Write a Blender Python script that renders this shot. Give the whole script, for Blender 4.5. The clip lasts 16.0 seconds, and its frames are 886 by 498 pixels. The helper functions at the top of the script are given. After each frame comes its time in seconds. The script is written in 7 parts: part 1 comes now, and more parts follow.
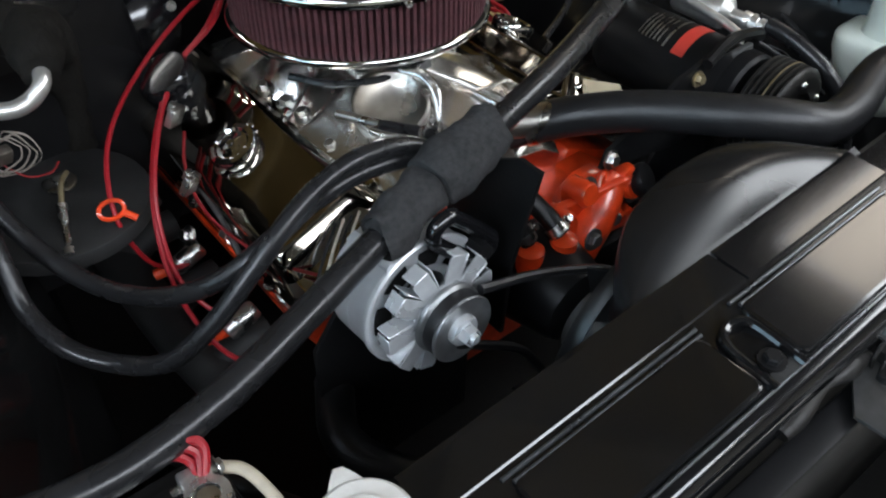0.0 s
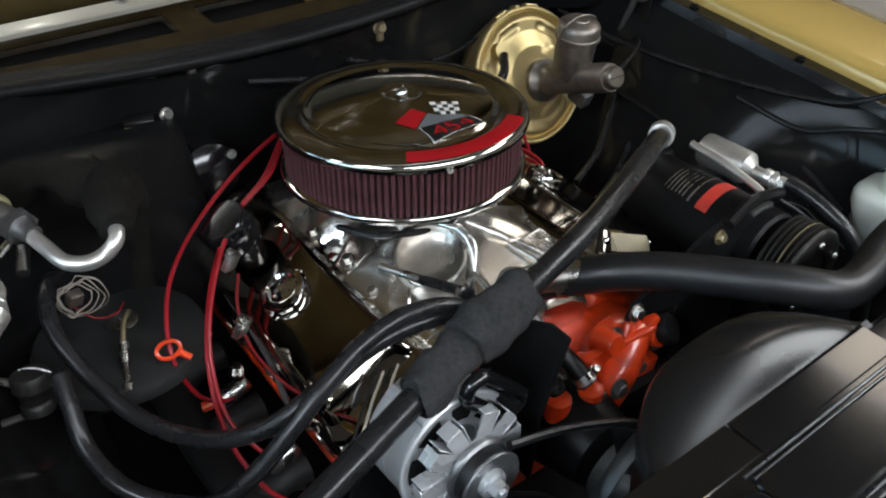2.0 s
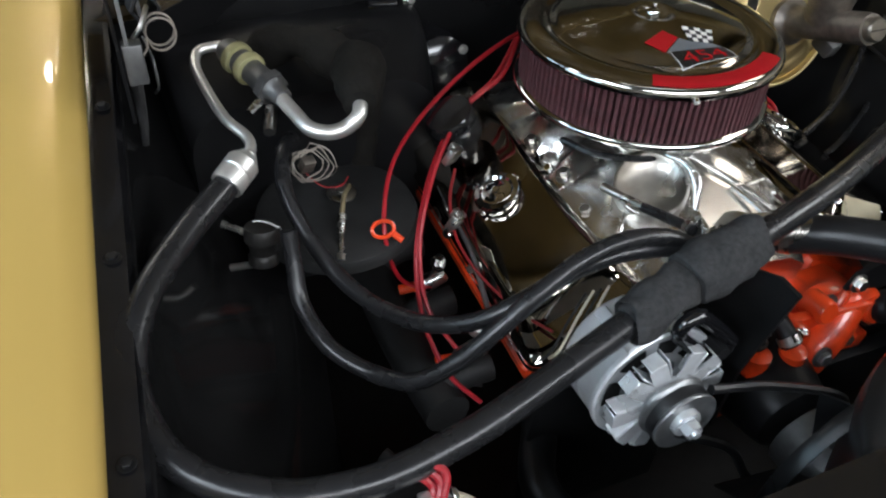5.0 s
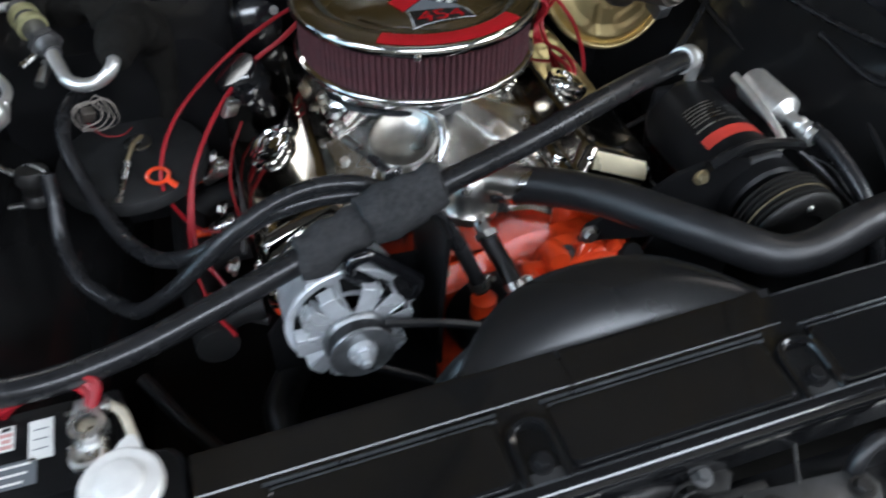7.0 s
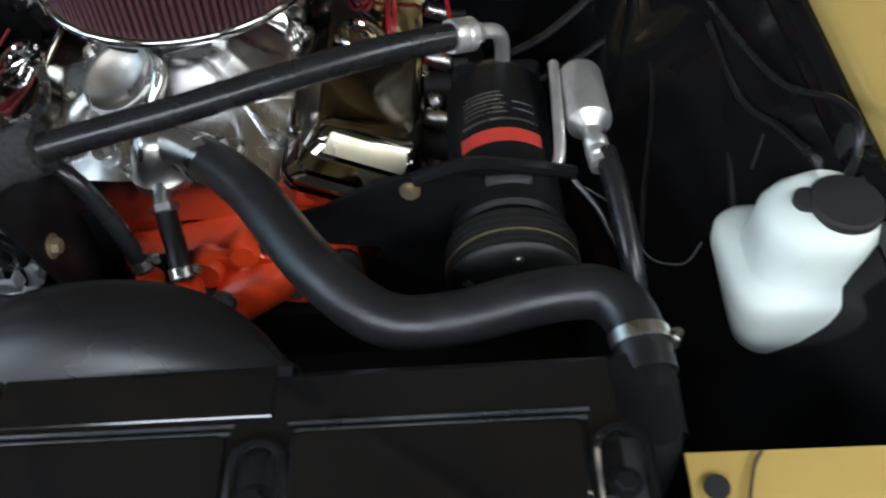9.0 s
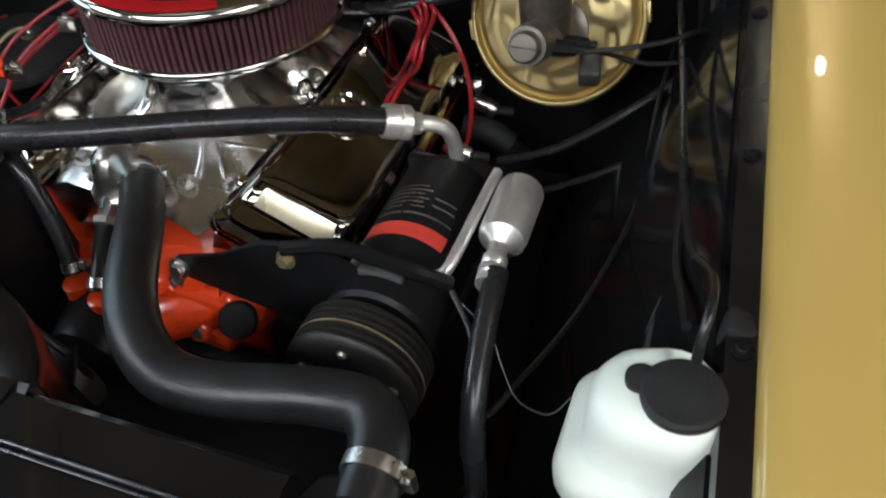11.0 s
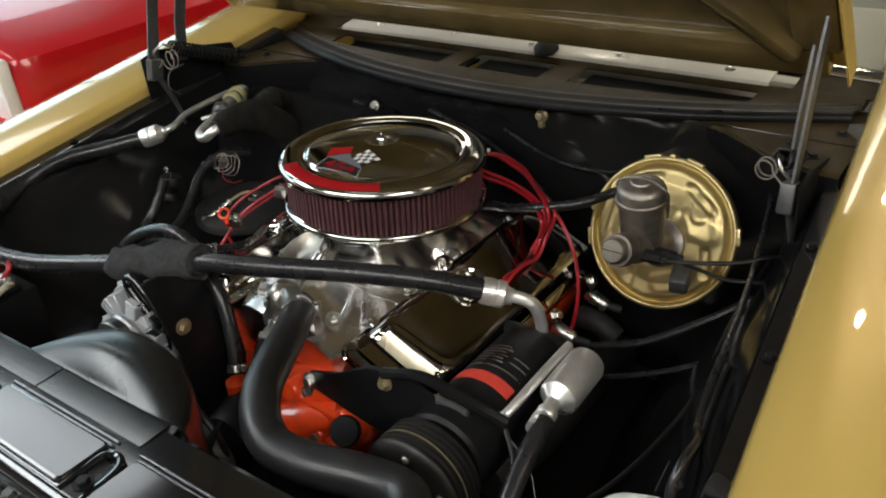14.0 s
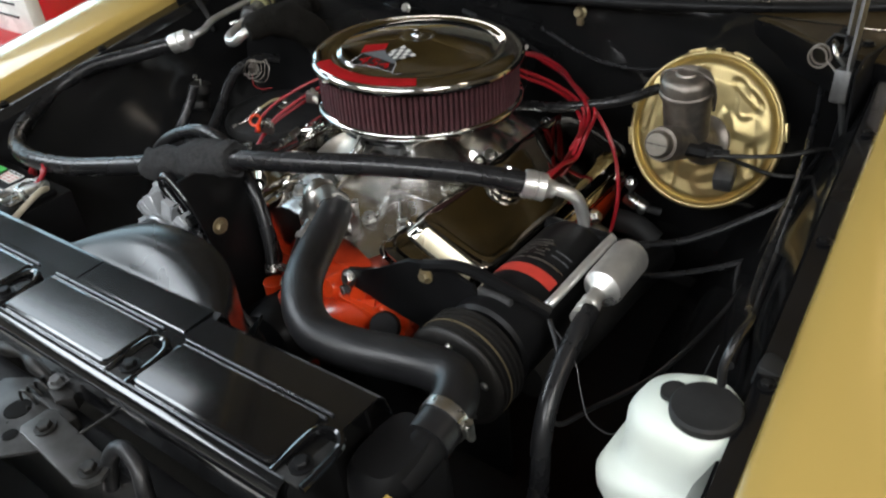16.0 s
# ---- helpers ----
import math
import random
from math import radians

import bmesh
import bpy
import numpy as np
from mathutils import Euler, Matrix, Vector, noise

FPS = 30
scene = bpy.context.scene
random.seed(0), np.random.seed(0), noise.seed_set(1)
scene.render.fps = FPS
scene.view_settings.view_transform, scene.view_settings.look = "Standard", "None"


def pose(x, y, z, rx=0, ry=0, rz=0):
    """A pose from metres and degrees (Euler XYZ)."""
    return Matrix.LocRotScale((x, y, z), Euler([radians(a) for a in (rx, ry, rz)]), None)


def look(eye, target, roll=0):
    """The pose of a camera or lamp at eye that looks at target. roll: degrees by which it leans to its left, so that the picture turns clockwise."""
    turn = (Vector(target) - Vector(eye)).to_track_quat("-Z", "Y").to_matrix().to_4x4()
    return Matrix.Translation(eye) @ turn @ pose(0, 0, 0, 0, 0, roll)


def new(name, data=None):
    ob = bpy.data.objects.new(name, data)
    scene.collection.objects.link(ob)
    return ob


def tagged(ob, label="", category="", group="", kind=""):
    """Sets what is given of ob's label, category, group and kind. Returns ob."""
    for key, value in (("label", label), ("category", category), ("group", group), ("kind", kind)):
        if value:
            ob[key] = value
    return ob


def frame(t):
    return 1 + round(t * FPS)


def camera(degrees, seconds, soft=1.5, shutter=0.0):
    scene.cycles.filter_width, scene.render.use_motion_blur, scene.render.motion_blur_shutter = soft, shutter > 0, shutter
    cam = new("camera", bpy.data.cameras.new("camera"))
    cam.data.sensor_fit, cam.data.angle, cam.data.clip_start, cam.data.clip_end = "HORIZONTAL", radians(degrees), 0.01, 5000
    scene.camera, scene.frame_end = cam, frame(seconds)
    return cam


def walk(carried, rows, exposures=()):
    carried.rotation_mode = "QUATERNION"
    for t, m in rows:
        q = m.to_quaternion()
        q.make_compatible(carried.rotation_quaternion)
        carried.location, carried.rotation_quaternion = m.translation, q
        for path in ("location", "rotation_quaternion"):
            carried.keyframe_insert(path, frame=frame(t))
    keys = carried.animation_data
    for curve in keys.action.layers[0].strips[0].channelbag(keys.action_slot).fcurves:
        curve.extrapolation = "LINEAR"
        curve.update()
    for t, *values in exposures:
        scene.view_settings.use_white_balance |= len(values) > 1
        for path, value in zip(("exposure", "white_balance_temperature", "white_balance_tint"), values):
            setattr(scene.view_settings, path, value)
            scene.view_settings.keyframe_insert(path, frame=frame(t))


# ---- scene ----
cam = camera(55.50, 16.0, soft=2.0, shutter=0.5)
PATH = [
    (0, pose(-0.5721, -0.8772, 1.4312, 46.70, -0.78, -39.25)),
    (0.5, pose(-0.5757, -0.8776, 1.4589, 47.69, -0.36, -38.11)),
    (1, pose(-0.5743, -0.8854, 1.4918, 50.48, -0.27, -37.26)),
    (1.5, pose(-0.5766, -0.8838, 1.5207, 52.84, -0.20, -37.46)),
    (2, pose(-0.5785, -0.8772, 1.5302, 52.83, -0.68, -36.48)),
    (2.5, pose(-0.6200, -0.8614, 1.5330, 53.45, -0.92, -33.52)),
    (3, pose(-0.6416, -0.8390, 1.5208, 52.27, 0.61, -26.45)),
    (3.5, pose(-0.6607, -0.8304, 1.5193, 51.24, -0.25, -21.98)),
    (3.7, pose(-0.6653, -0.8258, 1.5244, 50.87, -0.72, -20.98)),
    (5.8, pose(-0.6476, -0.8715, 1.5065, 45.64, -3.37, -22.86)),
    (6, pose(-0.6065, -0.9114, 1.5018, 45.89, -2.48, -22.25)),
    (6.5, pose(-0.4454, -1.0307, 1.5389, 44.48, -2.00, -19.06)),
    (7, pose(-0.2918, -1.0566, 1.5660, 44.65, -0.16, -17.94)),
    (7.5, pose(-0.0926, -1.0228, 1.5567, 45.58, 0.37, -14.76)),
    (8, pose(0.0906, -0.9677, 1.5114, 43.98, 2.89, -13.79)),
    (8.5, pose(0.2172, -0.9448, 1.4961, 39.96, 1.37, -6.19)),
    (9, pose(0.3500, -0.9470, 1.5012, 37.90, 2.37, -0.76)),
    (9.2, pose(0.4007, -0.9246, 1.4942, 37.04, 3.50, -0.39)),
    (11.3, pose(0.7171, -0.8495, 1.4570, 47.35, 4.09, 22.37)),
    (11.5, pose(0.7070, -0.8723, 1.4777, 49.10, 4.34, 22.52)),
    (12, pose(0.7560, -0.9126, 1.5089, 52.18, 5.29, 24.60)),
    (12.5, pose(0.8571, -0.9038, 1.5125, 54.27, 3.35, 31.09)),
    (13, pose(0.8962, -0.9080, 1.5278, 54.68, 4.39, 36.02)),
    (13.5, pose(0.9118, -0.9387, 1.5403, 58.04, 4.47, 36.94)),
    (14, pose(0.9297, -0.9705, 1.5451, 59.86, 4.88, 36.89)),
    (14.5, pose(0.9415, -0.9915, 1.5405, 59.79, 4.84, 36.60)),
    (15, pose(0.9330, -1.0042, 1.5329, 58.80, 5.77, 37.22)),
    (15.5, pose(0.9242, -1.0031, 1.5118, 57.56, 5.44, 37.73)),
    (16, pose(0.9135, -0.9992, 1.4876, 55.58, 5.88, 38.03)),
]
# the clip's automatic exposure and white balance: seconds, stops, kelvin, tint
AUTO = [(0, -0.06, 6150, 10), (1, -0.12, 6050, 10), (2, -0.14, 6300, 10), (3, -0.02, 6600, 10), (6.5, 0.12, 5900, 10), (8, -0.10, 5800, 10), (9, -0.08, 5950, 10), (12, -0.12, 6650, 10),
        (13.5, -0.17, 6900, 10), (14.5, -0.13, 7050, 10), (16, -0.06, 6550, 10)]
walk(cam, PATH, AUTO)

# world: a closed showroom, lit by ceiling spotlights, added ceiling panels and a bright shop front
world = bpy.data.worlds.new("room_air")
world.use_nodes = True
world.node_tree.nodes["Background"].inputs[0].default_value = (0.02, 0.02, 0.022, 1)
scene.world = world
scene.view_settings.exposure = 0.0


def area(name, loc, target, sx, sy, watts, colour):
    d = bpy.data.lights.new(name, "AREA")
    d.shape, d.size, d.size_y, d.energy, d.color = "RECTANGLE", sx, sy, watts, colour
    ob = new(name, d)
    ob.matrix_world = look(loc, target)
    return ob


WARM, COOL = (1.0, 0.86, 0.66), (0.80, 0.92, 1.0)
# unseen ceiling panels added for light and reflections, housed below: place, size, watts and colour
LAMPS = ((-5.4, 0.62, 3.8, 0.66, 13, (0.58, 0.83, 1.0)), (-4.4, -2.4, 2.4, 2.4, 185, (0.82, 0.92, 1.0)), (3.9, 0.27, 2.0, 0.46, 11, (1.0, 0.74, 0.40)),
         (4.2, -2.4, 2.2, 2.2, 155, (0.95, 0.96, 0.93)), (0.2, -4.1, 4.6, 1.5, 235, (0.92, 0.96, 1.0)), (-3.5, 5.35, 5.0, 1.2, 72, (1.0, 0.92, 0.74)))
for lx, ly, lw, lh, watts, tone in LAMPS:
    area("added_panel_lamp", (lx, ly, 3.84), (lx, ly, 0), lw, lh, watts, tone)


# ---- materials ----
def mat(name, colour, rough=0.5, metal=0.0, vary=0.15, scale=40.0, bump=0.0, bscale=200.0, coat=0.0, dirt=None, dirt_amt=0.0,
        spec=0.5, rvary=0.1, trans=0.0, emit=0.0, sss=0.0, crough=0.06):
    m = bpy.data.materials.new(name)
    m.use_nodes = True
    nt = m.node_tree
    n, ln = nt.nodes, nt.links
    b = n["Principled BSDF"]
    b.inputs["Roughness"].default_value = rough
    b.inputs["Metallic"].default_value = metal
    b.inputs["Specular IOR Level"].default_value = spec
    b.inputs["Coat Weight"].default_value = coat
    b.inputs["Coat Roughness"].default_value = crough
    b.inputs["Transmission Weight"].default_value = trans
    if sss:
        b.inputs["Subsurface Weight"].default_value = sss
        b.inputs["Subsurface Radius"].default_value = (0.02, 0.02, 0.02)
    if emit:
        b.inputs["Emission Color"].default_value = (*colour, 1)
        b.inputs["Emission Strength"].default_value = emit
    tc = n.new("ShaderNodeTexCoord")
    big = n.new("ShaderNodeTexNoise")
    big.inputs["Scale"].default_value, big.inputs["Detail"].default_value = scale * 0.22, 5
    fine = n.new("ShaderNodeTexNoise")
    fine.inputs["Scale"].default_value, fine.inputs["Detail"].default_value = scale, 6
    ln.new(tc.outputs["Object"], big.inputs["Vector"])
    ln.new(tc.outputs["Object"], fine.inputs["Vector"])
    mul = n.new("ShaderNodeMath")
    mul.operation = "ADD"
    ln.new(big.outputs["Fac"], mul.inputs[0])
    ln.new(fine.outputs["Fac"], mul.inputs[1])
    rng = n.new("ShaderNodeMapRange")
    rng.inputs["From Min"].default_value, rng.inputs["From Max"].default_value = 0.7, 1.3
    rng.inputs["To Min"].default_value, rng.inputs["To Max"].default_value = 1 - vary, 1 + vary
    ln.new(mul.outputs[0], rng.inputs["Value"])
    mix = n.new("ShaderNodeVectorMath")
    mix.operation = "SCALE"
    mix.inputs[0].default_value = colour
    ln.new(rng.outputs[0], mix.inputs["Scale"])
    out = mix.outputs[0]
    if dirt:
        ramp = n.new("ShaderNodeMapRange")
        ramp.inputs["From Min"].default_value, ramp.inputs["From Max"].default_value = 0.52, 0.70
        ramp.inputs["To Max"].default_value = dirt_amt
        ln.new(big.outputs["Fac"], ramp.inputs["Value"])
        dm = n.new("ShaderNodeMix")
        dm.data_type = "RGBA"
        dm.inputs[7].default_value = (*dirt, 1)
        ln.new(ramp.outputs[0], dm.inputs[0])
        ln.new(out, dm.inputs[6])
        out = dm.outputs[2]
    ln.new(out, b.inputs["Base Color"])
    rr = n.new("ShaderNodeMapRange")
    rr.inputs["From Min"].default_value, rr.inputs["From Max"].default_value = 0.3, 0.7
    rr.inputs["To Min"].default_value, rr.inputs["To Max"].default_value = max(0.02, rough - rvary * 0.6), min(1, rough + rvary)
    ln.new(big.outputs["Fac"], rr.inputs["Value"])
    ln.new(rr.outputs[0], b.inputs["Roughness"])
    if bump:
        bt = n.new("ShaderNodeTexNoise")
        bt.inputs["Scale"].default_value, bt.inputs["Detail"].default_value = bscale, 4
        ln.new(tc.outputs["Object"], bt.inputs["Vector"])
        bp = n.new("ShaderNodeBump")
        bp.inputs["Strength"].default_value, bp.inputs["Distance"].default_value = bump, 0.002
        ln.new(bt.outputs["Fac"], bp.inputs["Height"])
        ln.new(bp.outputs[0], b.inputs["Normal"])
    return m


CHROME = mat("chrome_plate", (0.72, 0.71, 0.69), 0.04, 1.0, 0.04, 30, rvary=0.03)
LIDCHROME = mat("lid_chrome", (0.54, 0.52, 0.485), 0.07, 1.0, 0.04, 20, rvary=0.04)
ALU = mat("polished_aluminium", (0.82, 0.81, 0.79), 0.20, 1.0, 0.08, 30, 0.03, 90, dirt=(0.42, 0.38, 0.30), dirt_amt=0.30, rvary=0.10)
DULLALU = mat("dull_polished_aluminium", (0.50, 0.48, 0.44), 0.26, 1.0, 0.16, 50, 0.12, 120, dirt=(0.20, 0.16, 0.11), dirt_amt=0.6, rvary=0.15)
SHROUD = mat("black_shroud_plastic", (0.0075, 0.0075, 0.008), 0.22, 0.0, 0.25, 10, 0.05, 40, spec=0.50, rvary=0.10)
BEAD = mat("silver_grey_bead", (0.10, 0.103, 0.11), 0.28, 0.75, 0.3, 60, 0.1, 120)
BRIGHTALU = mat("bare_aluminium_tube", (0.82, 0.81, 0.78), 0.33, 0.85, 0.10, 80, 0.08, 300)
CLAMPLEAD = mat("scuffed_clamp_lead", (0.74, 0.73, 0.71), 0.24, 0.9, 0.2, 140, 0.6, 160, rvary=0.2)
STEEL = mat("zinc_steel", (0.60, 0.59, 0.56), 0.28, 1.0, 0.15, 150, 0.1, 400)
GREYSTEEL = mat("grey_phosphate_steel", (0.13, 0.13, 0.13), 0.42, 0.7, 0.2, 120, 0.2, 400)
BRASSBAND = mat("bright_brass_strip", (0.70, 0.56, 0.22), 0.25, 1.0, 0.1, 80)
OLIVE = mat("olive_zinc_plate", (0.42, 0.40, 0.21), 0.40, 0.5, 0.15, 80, 0.1, 200)
BRASS = mat("brass_bolt", (0.40, 0.33, 0.20), 0.42, 0.8, 0.2, 150)
BLACKGLOSS = mat("black_gloss_paint", (0.007, 0.007, 0.008), 0.16, 0.0, 0.25, 14, 0.05, 60, coat=0.6, rvary=0.16)
BLACKSATIN = mat("black_satin_paint", (0.0085, 0.0085, 0.009), 0.36, 0.0, 0.25, 20, 0.10, 250, spec=0.15, rvary=0.16)
BLACKPLATE = mat("black_radiator_paint", (0.006, 0.006, 0.0065), 0.10, 0.0, 0.25, 8, 0.03, 18, coat=0.4, rvary=0.08)
BLACKVC = mat("black_chrome_cover", (0.36, 0.33, 0.285), 0.05, 1.0, 0.1, 20, rvary=0.05)
BLACKMATT = mat("black_matt_plastic", (0.016, 0.016, 0.016), 0.60, 0.0, 0.25, 60, 0.25, 300, spec=0.35)
INNER = mat("black_undercoat", (0.009, 0.009, 0.0092), 0.08, 0.0, 0.25, 12, 0.04, 40, spec=0.20, rvary=0.04)
LATCH = mat("worn_latch_steel", (0.022, 0.021, 0.020), 0.42, 0.45, 0.35, 60, 0.3, 300, dirt=(0.02, 0.018, 0.015), dirt_amt=0.8)
LATCHPLATE = mat("worn_latch_plate", (0.085, 0.085, 0.084), 0.36, 0.6, 0.35, 50, 0.06, 300, dirt=(0.025, 0.022, 0.018), dirt_amt=0.8, rvary=0.15)
# near-black that paints in the shade of wells, slots and holes
VOID = mat("recess_shade_black", (0.008, 0.008, 0.008), 0.8, 0.0, 0.2, 40, spec=0.1)
DARKFOAM = mat("old_black_foam", (0.0085, 0.0075, 0.006), 0.9, 0.0, 0.35, 90, 0.8, 200, spec=0.2)
FOAM = mat("foam_tape", (0.034, 0.034, 0.035), 0.95, 0.0, 0.35, 160, 0.8, 260, spec=0.2)
RUBBER = mat("rubber_hose", (0.014, 0.014, 0.015), 0.26, 0.0, 0.2, 90, 0.025, 350, rvary=0.06, spec=0.42)
MATTRUBBER = mat("dull_rubber", (0.011, 0.011, 0.0118), 0.36, 0.0, 0.25, 70, 0.2, 300)
ORANGE = mat("orange_engine_enamel", (0.78, 0.060, 0.010), 0.33, 0.0, 0.12, 50, 0.15, 160, coat=0.6, dirt=(0.10, 0.013, 0.006), dirt_amt=1.0)
GOLD = mat("gold_body_paint", (0.545, 0.375, 0.105), 0.27, 0.15, 0.008, 3, coat=1.0, crough=0.02, rvary=0.006)
# gold of the unlit hood underside: its shade is mixed into the colour
UNDERHOOD = mat("shaded_hood_gold", (0.125, 0.088, 0.034), 0.13, 0.0, 0.3, 10, 0.25, 14, coat=0.3, dirt=(0.012, 0.010, 0.008), dirt_amt=0.8)
ZINCGOLD = mat("yellow_zinc_plate", (0.50, 0.40, 0.19), 0.40, 0.90, 0.14, 26, 0.06, 80, dirt=(0.32, 0.16, 0.05), dirt_amt=0.45, rvary=0.12)
# body gold with the shade under the hood put into the colour
COWL = mat("shaded_gold_cowl_paint", (0.032, 0.022, 0.009), 0.34, 0.0, 0.45, 24, 0.10, 30, spec=0.04, dirt=(0.016, 0.012, 0.008), dirt_amt=0.9)
CREAMTRIM = mat("cream_trim_paint", (0.78, 0.74, 0.64), 0.28, 0.0, 0.08, 14, 0.05, 60, coat=0.4, dirt=(0.5, 0.46, 0.38), dirt_amt=0.3)
# cream of the light reflected in the valve cover's front facet
ENDGLINT = mat("cream_reflection_paint", (0.74, 0.66, 0.46), 0.30, 0.55, 0.12, 30, 0.05, 90, coat=0.4)
ALTCASE = mat("sprayed_aluminium_case", (0.66, 0.68, 0.70), 0.34, 0.35, 0.10, 60, 0.10, 320, dirt=(0.36, 0.36, 0.35), dirt_amt=0.35, rvary=0.08)
FANSTEEL = mat("zinc_fan_steel", (0.66, 0.68, 0.70), 0.27, 0.55, 0.14, 70, 0.06, 300, rvary=0.12)
PULLEY = mat("pulley_steel", (0.24, 0.245, 0.25), 0.32, 0.75, 0.2, 80, 0.15, 300)
IRON = mat("bare_cast_iron", (0.22, 0.195, 0.17), 0.38, 0.85, 0.25, 90, 0.22, 420)
PLUGMETAL = mat("dull_plug_metal", (0.26, 0.235, 0.20), 0.34, 0.9, 0.18, 90, 0.12, 400)
FILTER = mat("oiled_filter_gauze", (0.075, 0.022, 0.027), 0.85, 0.0, 0.30, 300, 0.6, 900)
REDWIRE = mat("red_silicone_lead", (0.30, 0.008, 0.015), 0.38, 0.0, 0.1, 60)
DARKRED = mat("dark_red_lead", (0.20, 0.010, 0.012), 0.45, 0.0, 0.1, 60)
REDPAINT = mat("red_decal", (0.34, 0.009, 0.013), 0.22, 0.0, 0.08, 40)
REDLABEL = mat("red_label", (0.52, 0.045, 0.030), 0.42, 0.0, 0.1, 60)
GREYDECAL = mat("grey_decal", (0.12, 0.13, 0.14), 0.35, 0.0, 0.1, 60)
BLACKDECAL = mat("black_decal", (0.012, 0.012, 0.012), 0.30, 0.0, 0.1, 60)
WHITEDECAL = mat("white_decal", (0.75, 0.74, 0.70), 0.40, 0.0, 0.05, 60)
GREENDECAL = mat("green_decal", (0.06, 0.52, 0.09), 0.40, 0.0, 0.2, 60)
PINKDECAL = mat("pale_red_decal", (0.55, 0.30, 0.27), 0.45, 0.0, 0.25, 160)
PLASTIC = mat("milky_plastic", (0.76, 0.82, 0.75), 0.36, 0.0, 0.06, 16, 0.05, 60, dirt=(0.62, 0.66, 0.58), dirt_amt=0.5, sss=0.35)
CREAM = mat("cream_wire", (0.62, 0.55, 0.42), 0.5, 0.0, 0.2, 60)
GREYWIRE = mat("pale_grey_wire", (0.24, 0.21, 0.18), 0.5, 0.2, 0.2, 60)
CAPWHITE = mat("radiator_cap_plate", (0.84, 0.82, 0.78), 0.34, 0.30, 0.10, 60, 0.1, 200)
YELLOWCAP = mat("yellow_plastic", (0.60, 0.48, 0.06), 0.45, 0.0, 0.1, 60)
REDCAR = mat("red_body_paint", (0.50, 0.006, 0.010), 0.30, 0.0, 0.04, 5, coat=0.55, crough=0.03, spec=0.20)
LAMPLENS = mat("pale_lamp_lens", (0.86, 0.85, 0.82), 0.22, 0.0, 0.10, 30, 0.1, 60, coat=0.5)
FLOORMAT = mat("showroom_floor", (0.40, 0.375, 0.33), 0.22, 0.0, 0.12, 3, 0.03, 12, coat=0.3, dirt=(0.36, 0.33, 0.28), dirt_amt=0.5)
WALLMAT = mat("room_wall_paint", (0.30, 0.275, 0.235), 0.7, 0.0, 0.06, 6, 0.1, 120)
CEILMAT = mat("ceiling_paint", (0.085, 0.082, 0.078), 0.8, 0.0, 0.08, 5)
GLASS = mat("windscreen_glass", (0.9, 0.95, 0.93), 0.02, 0.0, 0.0, 5, trans=1.0, rvary=0.0)
LAMPGLOW = mat("lamp_glow", (1.0, 0.90, 0.72), 0.5, emit=130.0)
TUBEGLOW = mat("panel_glow", (0.92, 0.94, 1.0), 0.5, emit=3.0)
DAYPANE = mat("frosted_daylight", (0.58, 0.84, 1.0), 0.5, vary=0.12, scale=2, emit=3.0)
PAPER = mat("pale_dash_cover", (0.62, 0.58, 0.50), 0.7, 0.0, 0.12, 8)
TYRE = mat("tyre_rubber", (0.02, 0.02, 0.02), 0.8)


# ---- building helpers ----
def V(*a):
    return Vector(a)


def finish(bm, angle=38):
    bmesh.ops.remove_doubles(bm, verts=bm.verts, dist=1e-6)
    bmesh.ops.recalc_face_normals(bm, faces=bm.faces)
    lim = radians(angle)
    for f in bm.faces:
        f.smooth = True
    for e in bm.edges:
        e.smooth = len(e.link_faces) == 2 and e.calc_face_angle(0) < lim


def to_mesh(name, bm, material, angle=38):
    finish(bm, angle)
    me = bpy.data.meshes.new(name)
    bm.to_mesh(me)
    bm.free()
    if material:
        me.materials.append(material)
    return me


PLACED = {}


def thing(name, label, category, group="", m=None, kind="", at=None):
    """An empty that parents the parts of a thing: in its own frame m, or in world places with its base at the point at."""
    ob = new(name)
    ob.empty_display_size = 0.02
    if m is not None:
        ob.matrix_world = m
    elif at is not None:
        ob.location = at
        PLACED[ob] = Matrix.Translation(at).inverted()
    return tagged(ob, label, category, group, kind)


def part(name, bm, material, parent=None, label="", angle=38):
    ob = new(name, to_mesh(name, bm, material, angle))
    if parent is not None:
        ob.parent = parent
        if parent in PLACED:
            ob.matrix_parent_inverse = PLACED[parent]
    if label:
        ob["label"] = label
    return ob


def solo(name, bm, material, label, category, group="", kind="", angle=38):
    ob = new(name, to_mesh(name, bm, material, angle))
    return tagged(ob, label, category, group, kind)


def B():
    return bmesh.new()


def box(bm, c, s, m=None, bev=0.0, seg=2):
    """A box of size s round c, in the frame m, with rounded edges."""
    r = bmesh.ops.create_cube(bm, size=1.0)
    vs = r["verts"]
    bmesh.ops.scale(bm, vec=s, verts=vs)
    if bev:
        es = list({e for v in vs for e in v.link_edges})
        rb = bmesh.ops.bevel(bm, geom=es, offset=bev, segments=seg, affect="EDGES", profile=0.5)
        vs = list({v for f in rb["faces"] for v in f.verts} | {v for v in vs if v.is_valid})
    bmesh.ops.translate(bm, vec=c, verts=vs)
    if m is not None:
        bmesh.ops.transform(bm, matrix=m, verts=vs)
    return vs


